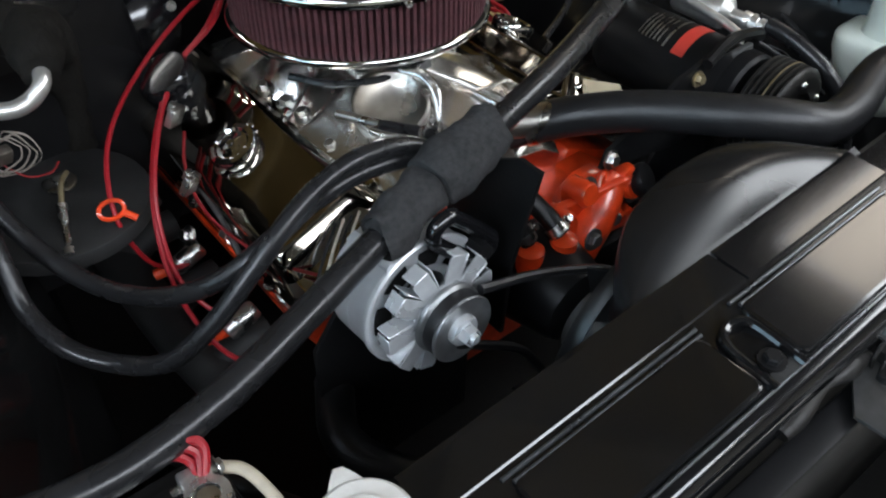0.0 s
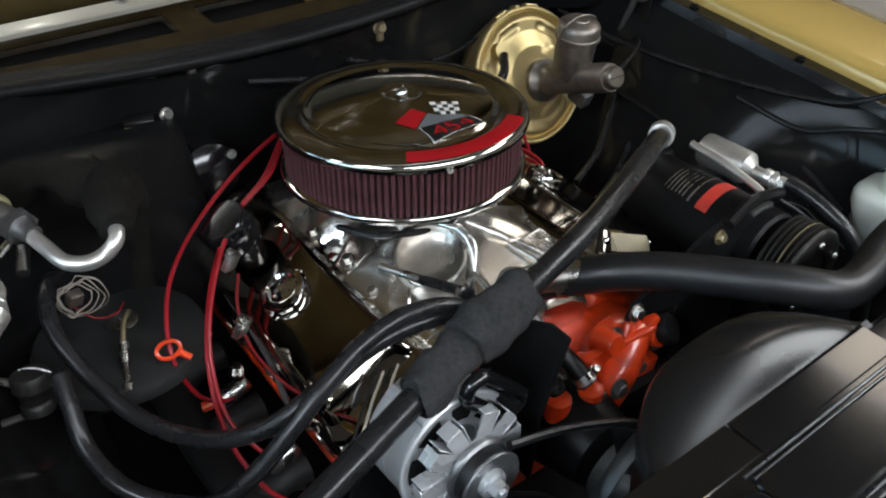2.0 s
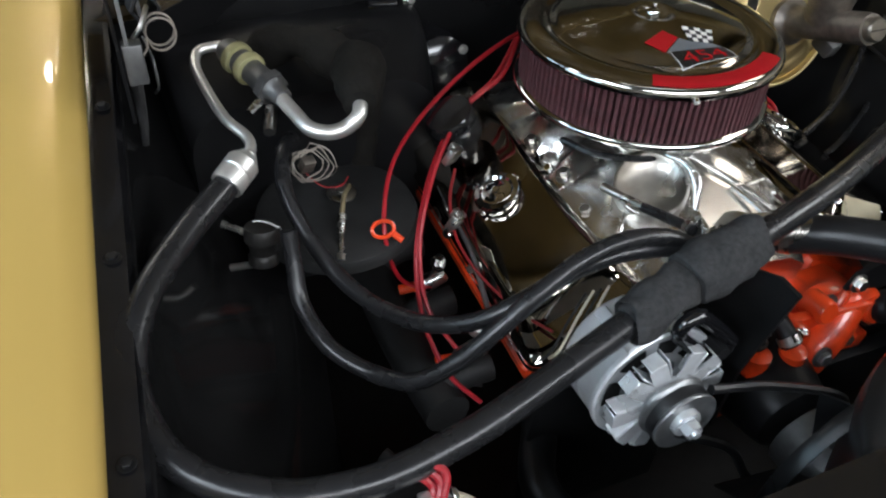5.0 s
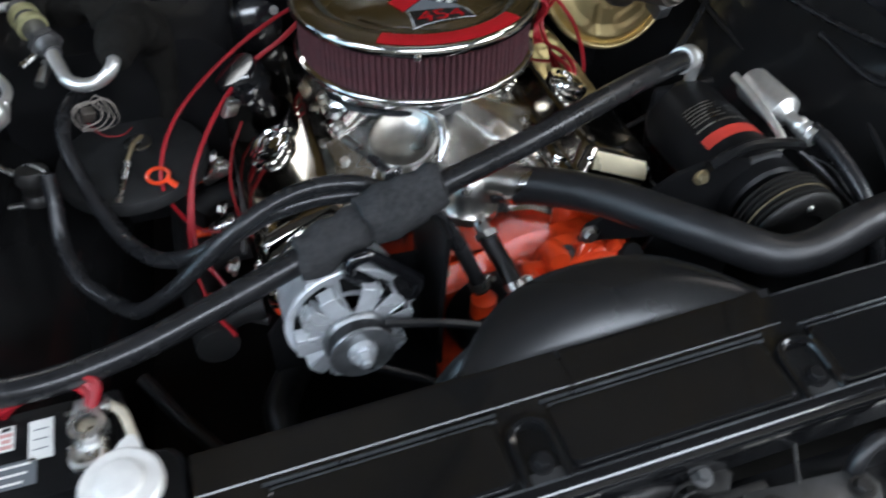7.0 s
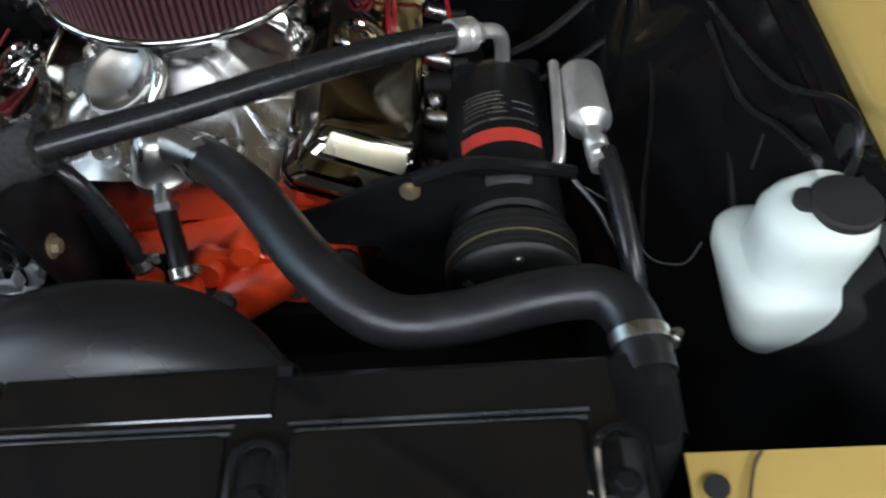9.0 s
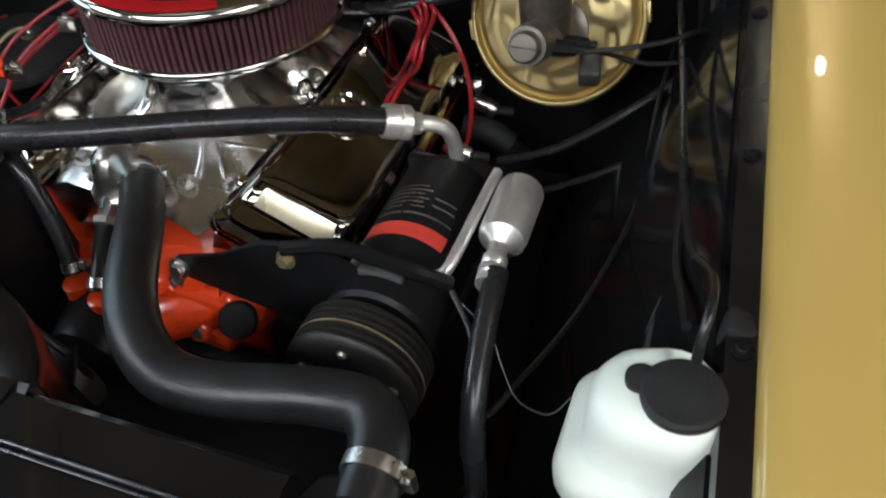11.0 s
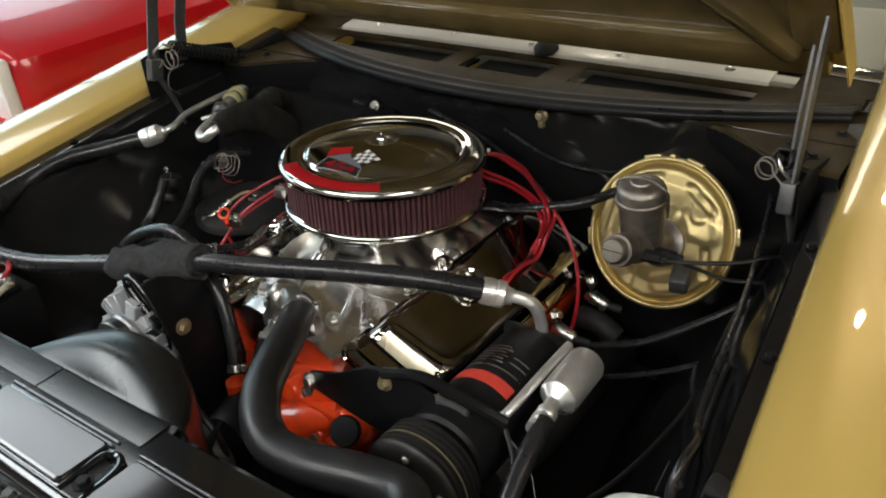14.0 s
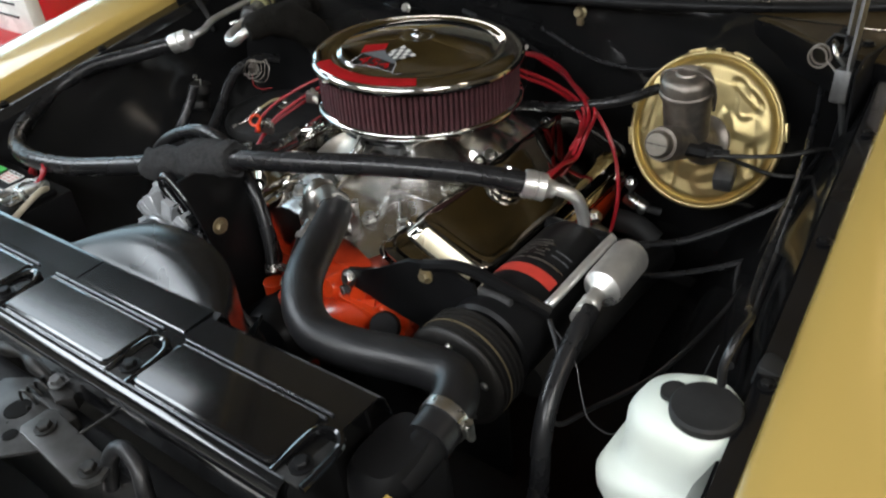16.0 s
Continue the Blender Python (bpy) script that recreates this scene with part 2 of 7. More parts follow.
def axis(a, b, up=(0, 0, 1)):
    """A frame at a whose z runs towards b."""
    z = (Vector(b) - Vector(a)).normalized()
    u = Vector(up)
    if abs(z.dot(u)) > 0.98:
        u = Vector((0, 1, 0))
    x = u.cross(z).normalized()
    y = z.cross(x)
    return Matrix.Translation(a) @ Matrix((x, y, z)).transposed().to_4x4()


def lathe(bm, prof, m=None, seg=32, start=0.0, turn=360.0):
    """Turns the profile of (radius, height) round z, in the frame m."""
    full = abs(turn - 360) < 1e-6
    n = seg if full else seg + 1
    rings = []
    for r, z in prof:
        if r < 1e-6:
            v = bm.verts.new((0, 0, z))
            rings.append([v] * n)
        else:
            rings.append([bm.verts.new((r * math.cos(radians(start + turn * k / seg)), r * math.sin(radians(start + turn * k / seg)), z)) for k in range(n)])
    made = {v for ring in rings for v in ring}
    for a, b in zip(rings, rings[1:]):
        for k in range(seg):
            k2 = (k + 1) % n
            q = [a[k], a[k2], b[k2], b[k]]
            u = []
            for v in q:
                if v not in u:
                    u.append(v)
            if len(u) > 2:
                bm.faces.new(u)
    if m is not None:
        bmesh.ops.transform(bm, matrix=m, verts=list(made))
    return made


def cyl(bm, a, b, r, r2=None, bev=0.0, seg=24):
    L = (Vector(b) - Vector(a)).length
    r2 = r if r2 is None else r2
    if bev:
        prof = [(0, 0), (r - bev, 0), (r - bev * 0.3, bev * 0.3), (r, bev), (r2, L - bev), (r2 - bev * 0.3, L - bev * 0.3), (r2 - bev, L), (0, L)]
    else:
        prof = [(0, 0), (r, 0), (r2, L), (0, L)]
    return lathe(bm, prof, axis(a, b), seg)


def spline(pts, n=8):
    """A smooth curve through the points."""
    p = [Vector(q) for q in pts]
    p = [2 * p[0] - p[1]] + p + [2 * p[-1] - p[-2]]
    out = []
    for i in range(1, len(p) - 2):
        for k in range(n):
            t = k / n
            a, b, c, d = p[i - 1], p[i], p[i + 1], p[i + 2]
            out.append(0.5 * ((2 * b) + (c - a) * t + (2 * a - 5 * b + 4 * c - d) * t * t + (3 * b - a - 3 * c + d) * t ** 3))
    out.append(p[-2])
    return out


def tube(bm, pts, r, seg=12, n=8, smooth=True, ribs=0.0, hollow=0.0):
    """A round tube along the points; r may be a function of 0..1."""
    c = spline(pts, n) if smooth else [Vector(q) for q in pts]
    N = len(c)
    tang = [(c[min(i + 1, N - 1)] - c[max(i - 1, 0)]).normalized() for i in range(N)]
    x = tang[0].orthogonal().normalized()
    rings = []
    for i in range(N):
        x = (x - tang[i] * x.dot(tang[i])).normalized()
        y = tang[i].cross(x)
        rr = r(i / (N - 1)) if callable(r) else r
        if ribs:
            rr += ribs * (i % 2)
        rings.append([bm.verts.new(c[i] + rr * (math.cos(2 * math.pi * k / seg) * x + math.sin(2 * math.pi * k / seg) * y)) for k in range(seg)])
    for a, b in zip(rings, rings[1:]):
        for k in range(seg):
            bm.faces.new((a[k], a[(k + 1) % seg], b[(k + 1) % seg], b[k]))
    bm.faces.new(rings[0][::-1])
    bm.faces.new(rings[-1])
    return c


def prism(bm, poly, h, m=None, bev=0.0):
    """A plate: the outline poly in x, y, of thickness h along z, in the frame m."""
    lo = [bm.verts.new((x, y, 0)) for x, y in poly]
    hi = [bm.verts.new((x, y, h)) for x, y in poly]
    n = len(poly)
    fs = [bm.faces.new(lo[::-1]), bm.faces.new(hi)]
    for k in range(n):
        fs.append(bm.faces.new((lo[k], lo[(k + 1) % n], hi[(k + 1) % n], hi[k])))
    vs = lo + hi
    if bev:
        es = [e for e in {e for v in hi for e in v.link_edges} if e.verts[0] in hi and e.verts[1] in hi]
        rb = bmesh.ops.bevel(bm, geom=es, offset=bev, segments=2, affect="EDGES", profile=0.5)
        vs = list({v for f in rb["faces"] for v in f.verts} | {v for v in vs if v.is_valid})
    if m is not None:
        bmesh.ops.transform(bm, matrix=m, verts=vs)
    return vs


def loft(bm, rows, close=False):
    """A skin through rows of equally many points."""
    g = [[bm.verts.new(p) for p in row] for row in rows]
    for a, b in zip(g, g[1:]):
        n = len(a)
        for k in range(n if close else n - 1):
            bm.faces.new((a[k], a[(k + 1) % n], b[(k + 1) % n], b[k]))
    return g


def thicken(bm, d):
    """Gives an open skin the thickness d."""
    bmesh.ops.recalc_face_normals(bm, faces=bm.faces)
    bmesh.ops.solidify(bm, geom=bm.faces[:], thickness=d)


def bolt(bm, p, d, r=0.008, h=0.007):
    """A hexagon head with its washer at p, pointing along d."""
    p, d = Vector(p), Vector(d).normalized()
    m = axis(p, p + d)
    lathe(bm, [(0, 0), (r * 1.5, 0), (r * 1.5, h * 0.25), (0, h * 0.25)], m, 16)
    lathe(bm, [(0, 0), (r, 0), (r, h * 0.85), (r * 0.85, h), (0, h)], m, 6)


# ---- the room ----
b = B()
box(b, (0, 1.0, -0.05), (16, 16, 0.1))
solo("floor", b, FLOORMAT, "pale polished showroom floor", "floor", kind="structure")
b = B()
box(b, (0, 1.0, 4.05), (16, 16, 0.1))
solo("ceiling", b, CEILMAT, "off-white ceiling of the showroom", "ceiling", kind="structure")
for nm, c, s in (("wall_north", (0, 9.05, 2), (16, 0.1, 4)), ("wall_south", (0, -7.05, 2), (16, 0.1, 4)),
                 ("wall_west", (-8.05, 1, 2), (0.1, 16, 4)), ("wall_east", (8.05, 1, 2), (0.1, 16, 4))):
    b = B()
    box(b, c, s)
    solo(nm, b, WALLMAT, "cream painted showroom wall", "wall", kind="structure")

# round ceiling lamps
for k, (x, y) in enumerate(((-0.22, 2.68), (0.28, 2.72), (-0.45, 3.8), (0.38, 3.75), (-1.7, 2.9), (-2.9, -4.6), (2.9, -4.6))):
    lamp = thing("ceiling_lamp", "round recessed ceiling spotlight, lit warm white", "ceiling lamp", "ceiling spotlights", at=(x, y, 3.98))
    b = B()
    lathe(b, [(0.07, 4.0), (0.10, 4.0), (0.10, 3.985), (0.08, 3.975), (0.07, 3.985), (0.07, 4.0)], pose(x, y, 0), 28)
    part("trim_ring", b, STEEL, lamp)
    b = B()
    lathe(b, [(0, 3.99), (0.07, 3.99), (0.07, 3.995), (0, 3.995)], pose(x, y, 0), 28)
    part("bulb", b, LAMPGLOW, lamp)
# flat ceiling panels that house the added, unseen lamps
for x, y, sx, sy in [(q[0], q[1], q[2] + 0.1, q[3] + 0.1) for q in LAMPS]:
    panel = thing("added_light_panel", "unseen ceiling light panel, added for light and reflections", "ceiling lamp", "ceiling light panels", at=(x, y, 3.86))
    b = B()
    for dx, dy, wx, wy in ((0, sy / 2 + 0.03, sx + 0.12, 0.06), (0, -sy / 2 - 0.03, sx + 0.12, 0.06), (sx / 2 + 0.03, 0, 0.06, sy), (-sx / 2 - 0.03, 0, 0.06, sy)):
        box(b, (x + dx, y + dy, 3.92), (wx, wy, 0.16))
    part("frame", b, STEEL, panel)
    b = B()
    box(b, (x, y, 3.90), (sx, sy, 0.02))
    part("diffuser", b, TUBEGLOW, panel)
# the bright shop front on the west side: glazing bars and frosted daylight panes
win = thing("window_1", "wide frosted shop window full of cool daylight", "window", at=(-7.95, 0.8, 1.0), kind="structure")
for k in range(5):
    b = B()
    box(b, (-7.94, -2.6 + 1.6 * k, 2.2), (0.04, 1.5, 2.5))
    part("pane", b, DAYPANE, win, "bright frosted pane")
b = B()
for k in range(6):
    box(b, (-7.90, -3.4 + 1.6 * k, 2.2), (0.10, 0.10, 2.7))
for z in (0.92, 3.48):
    box(b, (-7.90, 0.6, z), (0.10, 8.1, 0.10))
part("window_frame", b, STEEL, win)

# ---- the red car beyond ----
car = thing("parked_car", "glossy red car parked alongside", "car", at=(-2.6, 1.6, 0))
b = B()
sec = lambda y, k: [(-1.78 - k * 0.02, y, 0.28), (-1.72 - k * 0.03, y, 0.45), (-1.70 - k * 0.03, y, 0.74), (-1.74 - k * 0.03, y, 0.84), (-1.86 - k * 0.02, y, 0.875),
                    (-2.6, y, 0.90), (-3.34 + k * 0.02, y, 0.875), (-3.46 + k * 0.03, y, 0.84), (-3.50 + k * 0.03, y, 0.74), (-3.48 + k * 0.03, y, 0.45), (-3.42 + k * 0.02, y, 0.28)]
g = loft(b, [sec(0.055, 3.0), sec(0.065, 1.8), sec(0.095, 0.8), sec(0.16, 0.25), sec(0.30, 0), sec(1.2, 0), sec(2.6, 0), sec(4.4, 0), sec(4.9, 2)])
b.faces.new(g[0])
b.faces.new(g[-1][::-1])
part("body", b, REDCAR, car)
for s in (-1, 1):
    b = B()
    box(b, (-2.6 + s * 0.54, 0.040, 0.755), (0.60, 0.05, 0.20), None, 0.012)
    hl = part("headlamp", b, LAMPLENS, car, "pale headlamp panel")
    b = B()
    for k in range(3):
        box(b, (-2.6 + s * 0.52, 0.013, 0.725 + 0.042 * k), (0.50, 0.006, 0.006), None, 0.001)
    part("lens_bar", b, GREYSTEEL, hl)
b = B()
box(b, (-2.6, -0.01, 0.58), (1.74, 0.16, 0.17), None, 0.03)
part("bumper", b, REDCAR, car, "red painted bumper")
b = B()
loft(b, [[(-1.95, 1.9, 0.88), (-3.25, 1.9, 0.88)], [(-2.1, 2.4, 1.33), (-3.1, 2.4, 1.33)], [(-2.1, 3.4, 1.33), (-3.1, 3.4, 1.33)], [(-1.95, 4.0, 0.88), (-3.25, 4.0, 0.88)]])
thicken(b, 0.03)
part("roof", b, REDCAR, car)
for x in (-1.83, -3.37):
    for y in (0.35, 3.9):
        b = B()
        lathe(b, [(0.19, -0.1), (0.31, -0.1), (0.33, -0.06), (0.33, 0.06), (0.31, 0.1), (0.19, 0.1)], pose(x, y, 0.33, 0, 90, 0), 28)
        w = part("wheel", b, TYRE, car)
        b = B()
        lathe(b, [(0, -0.07), (0.19, -0.09), (0.19, 0.09), (0, 0.07)], pose(x, y, 0.33, 0, 90, 0), 24)
        part("rim", b, CHROME, w)


car.location += V(0, 0.17, 0)


# ---- the car's bodywork round the engine bay ----
def edge(y, s=1):
    """The inner edge of a fender at y on the side s: distance from the middle, and height."""
    t = (y + 0.4) / 0.8
    return (0.766 - 0.080 * t, 0.917 + 0.100 * t) if s > 0 else (0.752 - 0.076 * t, 0.909 + 0.130 * t)


auto = thing("show_car", "gold classic car with its hood raised over the engine bay", "car", at=(0, 0.5, 0.0))
for s in (-1, 1):
    b = B()
    rows = []
    for k in range(15):
        y = -0.95 + 1.75 * k / 14
        x, z = edge(y, s)
        rows.append([(s * (x + dx), y, z + dz) for dx, dz in ((0.0, -0.035), (-0.002, -0.008), (0.004, 0.0), (0.03, 0.006), (0.09, 0.012), (0.16, 0.010), (0.215, -0.006), (0.245, -0.035),
                                                               (0.262, -0.09), (0.27, -0.2), (0.265, -0.4), (0.25, -0.6))])
    loft(b, rows)
    thicken(b, -0.004 * s)
    f = part("fender", b, GOLD, auto, "glossy gold fender", angle=50)
    b = B()
    rows = []
    for k in range(15):
        y = -0.80 + 1.2 * k / 14
        x, z = edge(y, s)
        rows.append([(s * (x - 0.001), y, z - 0.022), (s * (x - 0.03), y, z - 0.026), (s * (x - 0.036), y, z - 0.05)])
    loft(b, rows)
    thicken(b, 0.003)
    part("flange", b, BLACKGLOSS, f, "black painted inner flange")
    for k in range(5):
        y = -0.6 + 0.22 * k
        x, z = edge(y, s)
        b = B()
        bolt(b, (s * (x - 0.017), y, z - 0.023), (0, 0, 1), 0.006, 0.005)
        part("bolt", b, BLACKSATIN, f)
    # inner fender: a bulging black pressing
    b = B()
    rows = []
    for k in range(25):
        y = -0.78 + 1.12 * k / 24
        x, z = edge(y, s)
        g = 0.035 * math.exp(-((y + 0.05) / 0.22) ** 2)
        top = (s * (x - 0.034), y, z - 0.045)
        x, z = edge(y)
        rows.append([top, (s * (x - 0.05), y, z - 0.075), (s * (x - 0.065 - g * 0.4), y, z - 0.13), (s * (x - 0.09 - g), y, z - 0.21),
                     (s * (x - 0.14 - g), y, z - 0.29), (s * (x - 0.21 - g), y, z - 0.37), (s * (x - 0.25), y, z - 0.52)])
    loft(b, rows)
    thicken(b, 0.003)
    solo("inner_fender", b, INNER, "gloss black pressed steel inner fender", "inner fender", "inner fenders", kind="structure", angle=50)

# the plain rest of the body behind the fenders, and the wheels it stands on
for s in (-1, 1):
    b = B()
    x, z = edge(0.8, s)
    rows = []
    for y, dz in ((0.802, 0.0), (1.5, -0.03), (2.4, -0.06), (3.3, -0.08), (3.9, -0.12)):
        rows.append([(s * (x + dx), y, z + h + dz) for dx, h in ((0.002, -0.60), (0.0, -0.035), (0.004, 0.0), (0.03, 0.006), (0.09, 0.012), (0.16, 0.010), (0.215, -0.006), (0.245, -0.035), (0.262, -0.09), (0.27, -0.2), (0.265, -0.4), (0.25, -0.6))])
    loft(b, rows)
    thicken(b, -0.004 * s)
    part("body_side", b, GOLD, auto, "glossy gold body side", angle=50)
b = B()
loft(b, [[(x, y, z) for x in (-0.64, 0.0, 0.64)] for y, z in ((2.5, 0.50), (2.5, 1.00), (2.56, 1.03), (3.8, 0.97), (3.9, 0.92), (3.92, 0.42))])
thicken(b, 0.004)
part("rear_deck", b, GOLD, auto, "gold rear deck", angle=50)
b = B()
box(b, (0, 1.6, 0.40), (1.27, 2.5, 0.03))
part("cabin_floor", b, BLACKMATT, auto, "dark cabin floor")
for s in (-1, 1):
    for y in (-0.15, 2.95):
        b = B()
        lathe(b, [(0.19, -0.1), (0.31, -0.1), (0.33, -0.06), (0.33, 0.06), (0.31, 0.1), (0.19, 0.1)], pose(s * 0.80, y, 0.33, 0, 90, 0), 32)
        w = part("wheel", b, TYRE, auto)
        b = B()
        lathe(b, [(0, -0.07), (0.19, -0.09), (0.19, 0.09), (0, 0.07)], pose(s * 0.80, y, 0.33, 0, 90, 0), 28)
        part("rim", b, CHROME, w)

# firewall
b = B()
rows = []
for k in range(29):
    x = -0.74 + 1.48 * k / 28
    d = 0.012 * math.sin(x * 9) + 0.02 * math.exp(-((x - 0.42) / 0.16) ** 2)
    t = 0.276 + 0.045 * min(1.0, (x / 0.3) ** 2)
    rows.append([(x, t, 0.988), (x, t + 0.002, 0.94), (x, 0.315 - d, 0.88), (x, 0.32 - d, 0.78), (x, 0.30 - d, 0.66), (x, 0.28, 0.55), (x, 0.36, 0.40)])
loft(b, rows)
thicken(b, 0.003)
solo("firewall", b, INNER, "gloss black pressed steel firewall", "firewall", kind="structure", angle=50)
b = B()
box(b, (0, -0.1, 0.30), (1.3, 1.3, 0.02))
solo("splash_shield", b, BLACKMATT, "dark underside shield below the engine", "splash shield", kind="structure")

# cowl with its vents, and the wide rubber seal along its lip
def cowl_front(x):
    return min(0.252 + 0.37 * x * x, 0.415)


b = B()
XS = (-0.66, -0.49, -0.155, -0.10, 0.09, 0.155, 0.49, 0.66)
for r0, r1, gaps in ((0, 1, ()), (1, 2, (1, 3, 5)), (2, 3, ()), (3, 4, ())):
    for i, (xa, xb) in enumerate(zip(XS, XS[1:])):
        if i in gaps:
            continue
        for k in range(4):
            quad = []
            for x, r in ((xa + (xb - xa) * k / 4, r0), (xa + (xb - xa) * (k + 1) / 4, r0), (xa + (xb - xa) * (k + 1) / 4, r1), (xa + (xb - xa) * k / 4, r1)):
                y, z = ((cowl_front(x) + 0.03, 0.998), (max(0.374 + 0.14 * x * x, cowl_front(x) + 0.04), 0.999), (0.458, 1.000), (0.466, 1.005), (0.480, 1.006))[r]
                quad.append(b.verts.new((x, y, z)))
            b.faces.new(quad)
bmesh.ops.remove_doubles(b, verts=b.verts, dist=1e-5)
thicken(b, 0.003)
cowl = part("cowl_panel", b, COWL, auto, "gold cowl panel, darkened for shade, with vent openings")
# black sheets under the vents carry the shade of the openings
b = B()
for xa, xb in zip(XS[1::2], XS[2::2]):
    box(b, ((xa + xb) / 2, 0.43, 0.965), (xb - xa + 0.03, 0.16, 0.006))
part("vent_well", b, VOID, cowl, "vent well floor, blackened for shade")
b = B()
loft(b, [[(-0.52 + 1.02 * k / 12, y, z) for k in range(13)] for y, z in ((0.476, 1.004), (0.478, 1.012), (0.484, 1.015), (0.528, 1.020), (0.545, 1.024))])
thicken(b, 0.003)
rear = part("cowl_rear", b, CREAMTRIM, cowl, "pale finishing strip below the windscreen")
for x in (-0.42, -0.20, 0.0, 0.20, 0.42):
    b = B()
    bolt(b, (x, 0.505, 1.017), (0, -0.1, 1), 0.007, 0.006)
    part("bolt", b, STEEL, cowl)
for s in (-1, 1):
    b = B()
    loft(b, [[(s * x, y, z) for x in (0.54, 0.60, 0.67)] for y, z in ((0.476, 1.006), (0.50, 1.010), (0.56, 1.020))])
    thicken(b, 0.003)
    part("end_trim", b, COWL, cowl, "gold end panel, darkened for shade")
b = B()
lathe(b, [(0.026, 0.0), (0.026, 0.012), (0.020, 0.020), (0.010, 0.024), (0, 0.025)], pose(0.045, 0.487, 1.010), 24)
part("wiper_pivot", b, BLACKMATT, cowl, "dark wiper pivot boss")
b = B()
rows = []
for k in range(29):
    x = -0.655 + 1.31 * k / 28
    y = cowl_front(x)
    rows.append([(x, y + dy, 0.995 + dz) for dy, dz in ((0.012, -0.012), (0.002, -0.010), (-0.002, -0.003), (0.002, 0.005), (0.012, 0.009), (0.022, 0.006), (0.028, 0.004), (0.036, 0.008), (0.046, 0.010), (0.054, 0.007), (0.057, 0.003))])
loft(b, rows)
thicken(b, 0.003)
solo("cowl_seal", b, BLACKSATIN, "wide black double-bead rubber seal along the cowl lip", "rubber seal", angle=60)
# painted ledges at both ends of the firewall, with a black lip hanging down
for s in (-1, 1):
    rim = [(0.25, 0.322), (0.36, 0.330), (0.44, 0.326), (0.50, 0.300), (0.546, 0.268), (0.60, 0.228), (0.655, 0.215)]
    b = B()
    rows = []
    for x, y in rim:
        back = max(cowl_front(x) + 0.03, y + 0.02)
        rows.append([(s * x, y, 0.981), (s * x, y + 0.004, 0.986), (s * x, y + (back - y) * 0.5, 0.987), (s * x, back + 0.02, 0.989)])
    rows.append([(s * 0.690, 0.215, 0.981), (s * 0.690, 0.219, 0.986), (s * 0.690, 0.34, 0.987), (s * 0.690, 0.47, 0.989)])
    loft(b, rows)
    thicken(b, 0.003)
    lg = part("cowl_ledge", b, COWL, auto, "gold ledge at the end of the firewall, darkened for shade")
    b = B()
    loft(b, [[(s * x, y + 0.001, 0.981), (s * x, y + 0.004, 0.955), (s * x, y + 0.03, 0.91)] for x, y in rim + [(0.69, 0.214)]])
    thicken(b, 0.003)
    part("lip", b, BLACKSATIN, lg, "black painted lip")
    for x, y in ((0.50, 0.36), (0.60, 0.30), (0.655, 0.36), (0.64, 0.26)):
        b = B()
        bolt(b, (s * x, y, 0.987), (0, 0, 1), 0.007, 0.006)
        part("bolt", b, BLACKSATIN, lg)

# windscreen, dash and wiper
b = B()
loft(b, [[(-0.66 + 1.32 * k / 12, 0.552 + 0.05 * (1 - ((k - 6) / 6) ** 2), 1.012) for k in range(13)], [(-0.56 + 1.12 * k / 12, 1.03, 1.42) for k in range(13)]])
thicken(b, 0.005)
ws = part("windscreen", b, GLASS, auto, "raked windscreen glass")
ws.visible_shadow = False
b = B()
tube(b, [(-0.68, 0.548, 1.012), (-0.3, 0.585, 1.012), (0, 0.595, 1.012), (0.3, 0.585, 1.012), (0.68, 0.548, 1.014)], 0.017, 10, 6)
part("trim_strip", b, CHROME, ws)
b = B()
box(b, (0, 0.89, 0.94), (1.26, 0.56, 0.06), bev=0.02)
solo("dashboard", b, PAPER, "pale dash top seen through the windscreen", "dashboard", kind="structure")
b = B()
box(b, (0, 1.8, 0.55), (1.36, 0.06, 1.0), bev=0.02)
part("seat_back", b, PAPER, auto, "pale front seat back")
for xa, xb, y in ((-0.40, 0.02, 0.527), (0.06, 0.52, 0.530)):
    w = thing("wiper", "bright windscreen wiper arm with a black blade", "wiper", "wipers", at=(xa, y, 1.01))
    b = B()
    tube(b, [(xa, y, 1.012), ((xa + xb) / 2, y + 0.02, 1.030), (xb, y + 0.04, 1.034)], 0.005, 8, 4)
    part("arm", b, STEEL, w)
    b = B()
    box(b, ((xa + xb) / 2 + 0.12, y + 0.045, 1.036), (0.30, 0.005, 0.007), bev=0.002)
    part("blade", b, BLACKMATT, w)

# ---- the raised hood ----
HOOD = pose(0, 0.30, 1.10, -52, 0, 0)


def hooded(bm):
    bmesh.ops.transform(bm, matrix=HOOD, verts=bm.verts)
    return bm


b = B()
rows = []
for i in range(9):
    y = -1.30 * i / 8
    row = [((-0.67 + 1.34 * k / 12) * (1 - 0.02 * i / 8), y, 0.02 + 0.03 * (1 - ((k - 6) / 6) ** 2)) for k in range(13)]
    rows.append([(row[0][0], y, -0.015)] + row + [(row[-1][0], y, -0.015)])
loft(b, rows)
thicken(b, 0.003)
hood = part("hood", hooded(b), GOLD, auto, "raised gold hood")
b = B()
for y in (-0.03, -1.27):
    box(b, (0, y, 0.010), (1.28, 0.07, 0.03), bev=0.008)
for x in (-0.625, 0.625):
    box(b, (x, -0.65, 0.008), (0.07, 1.18, 0.03), bev=0.008)
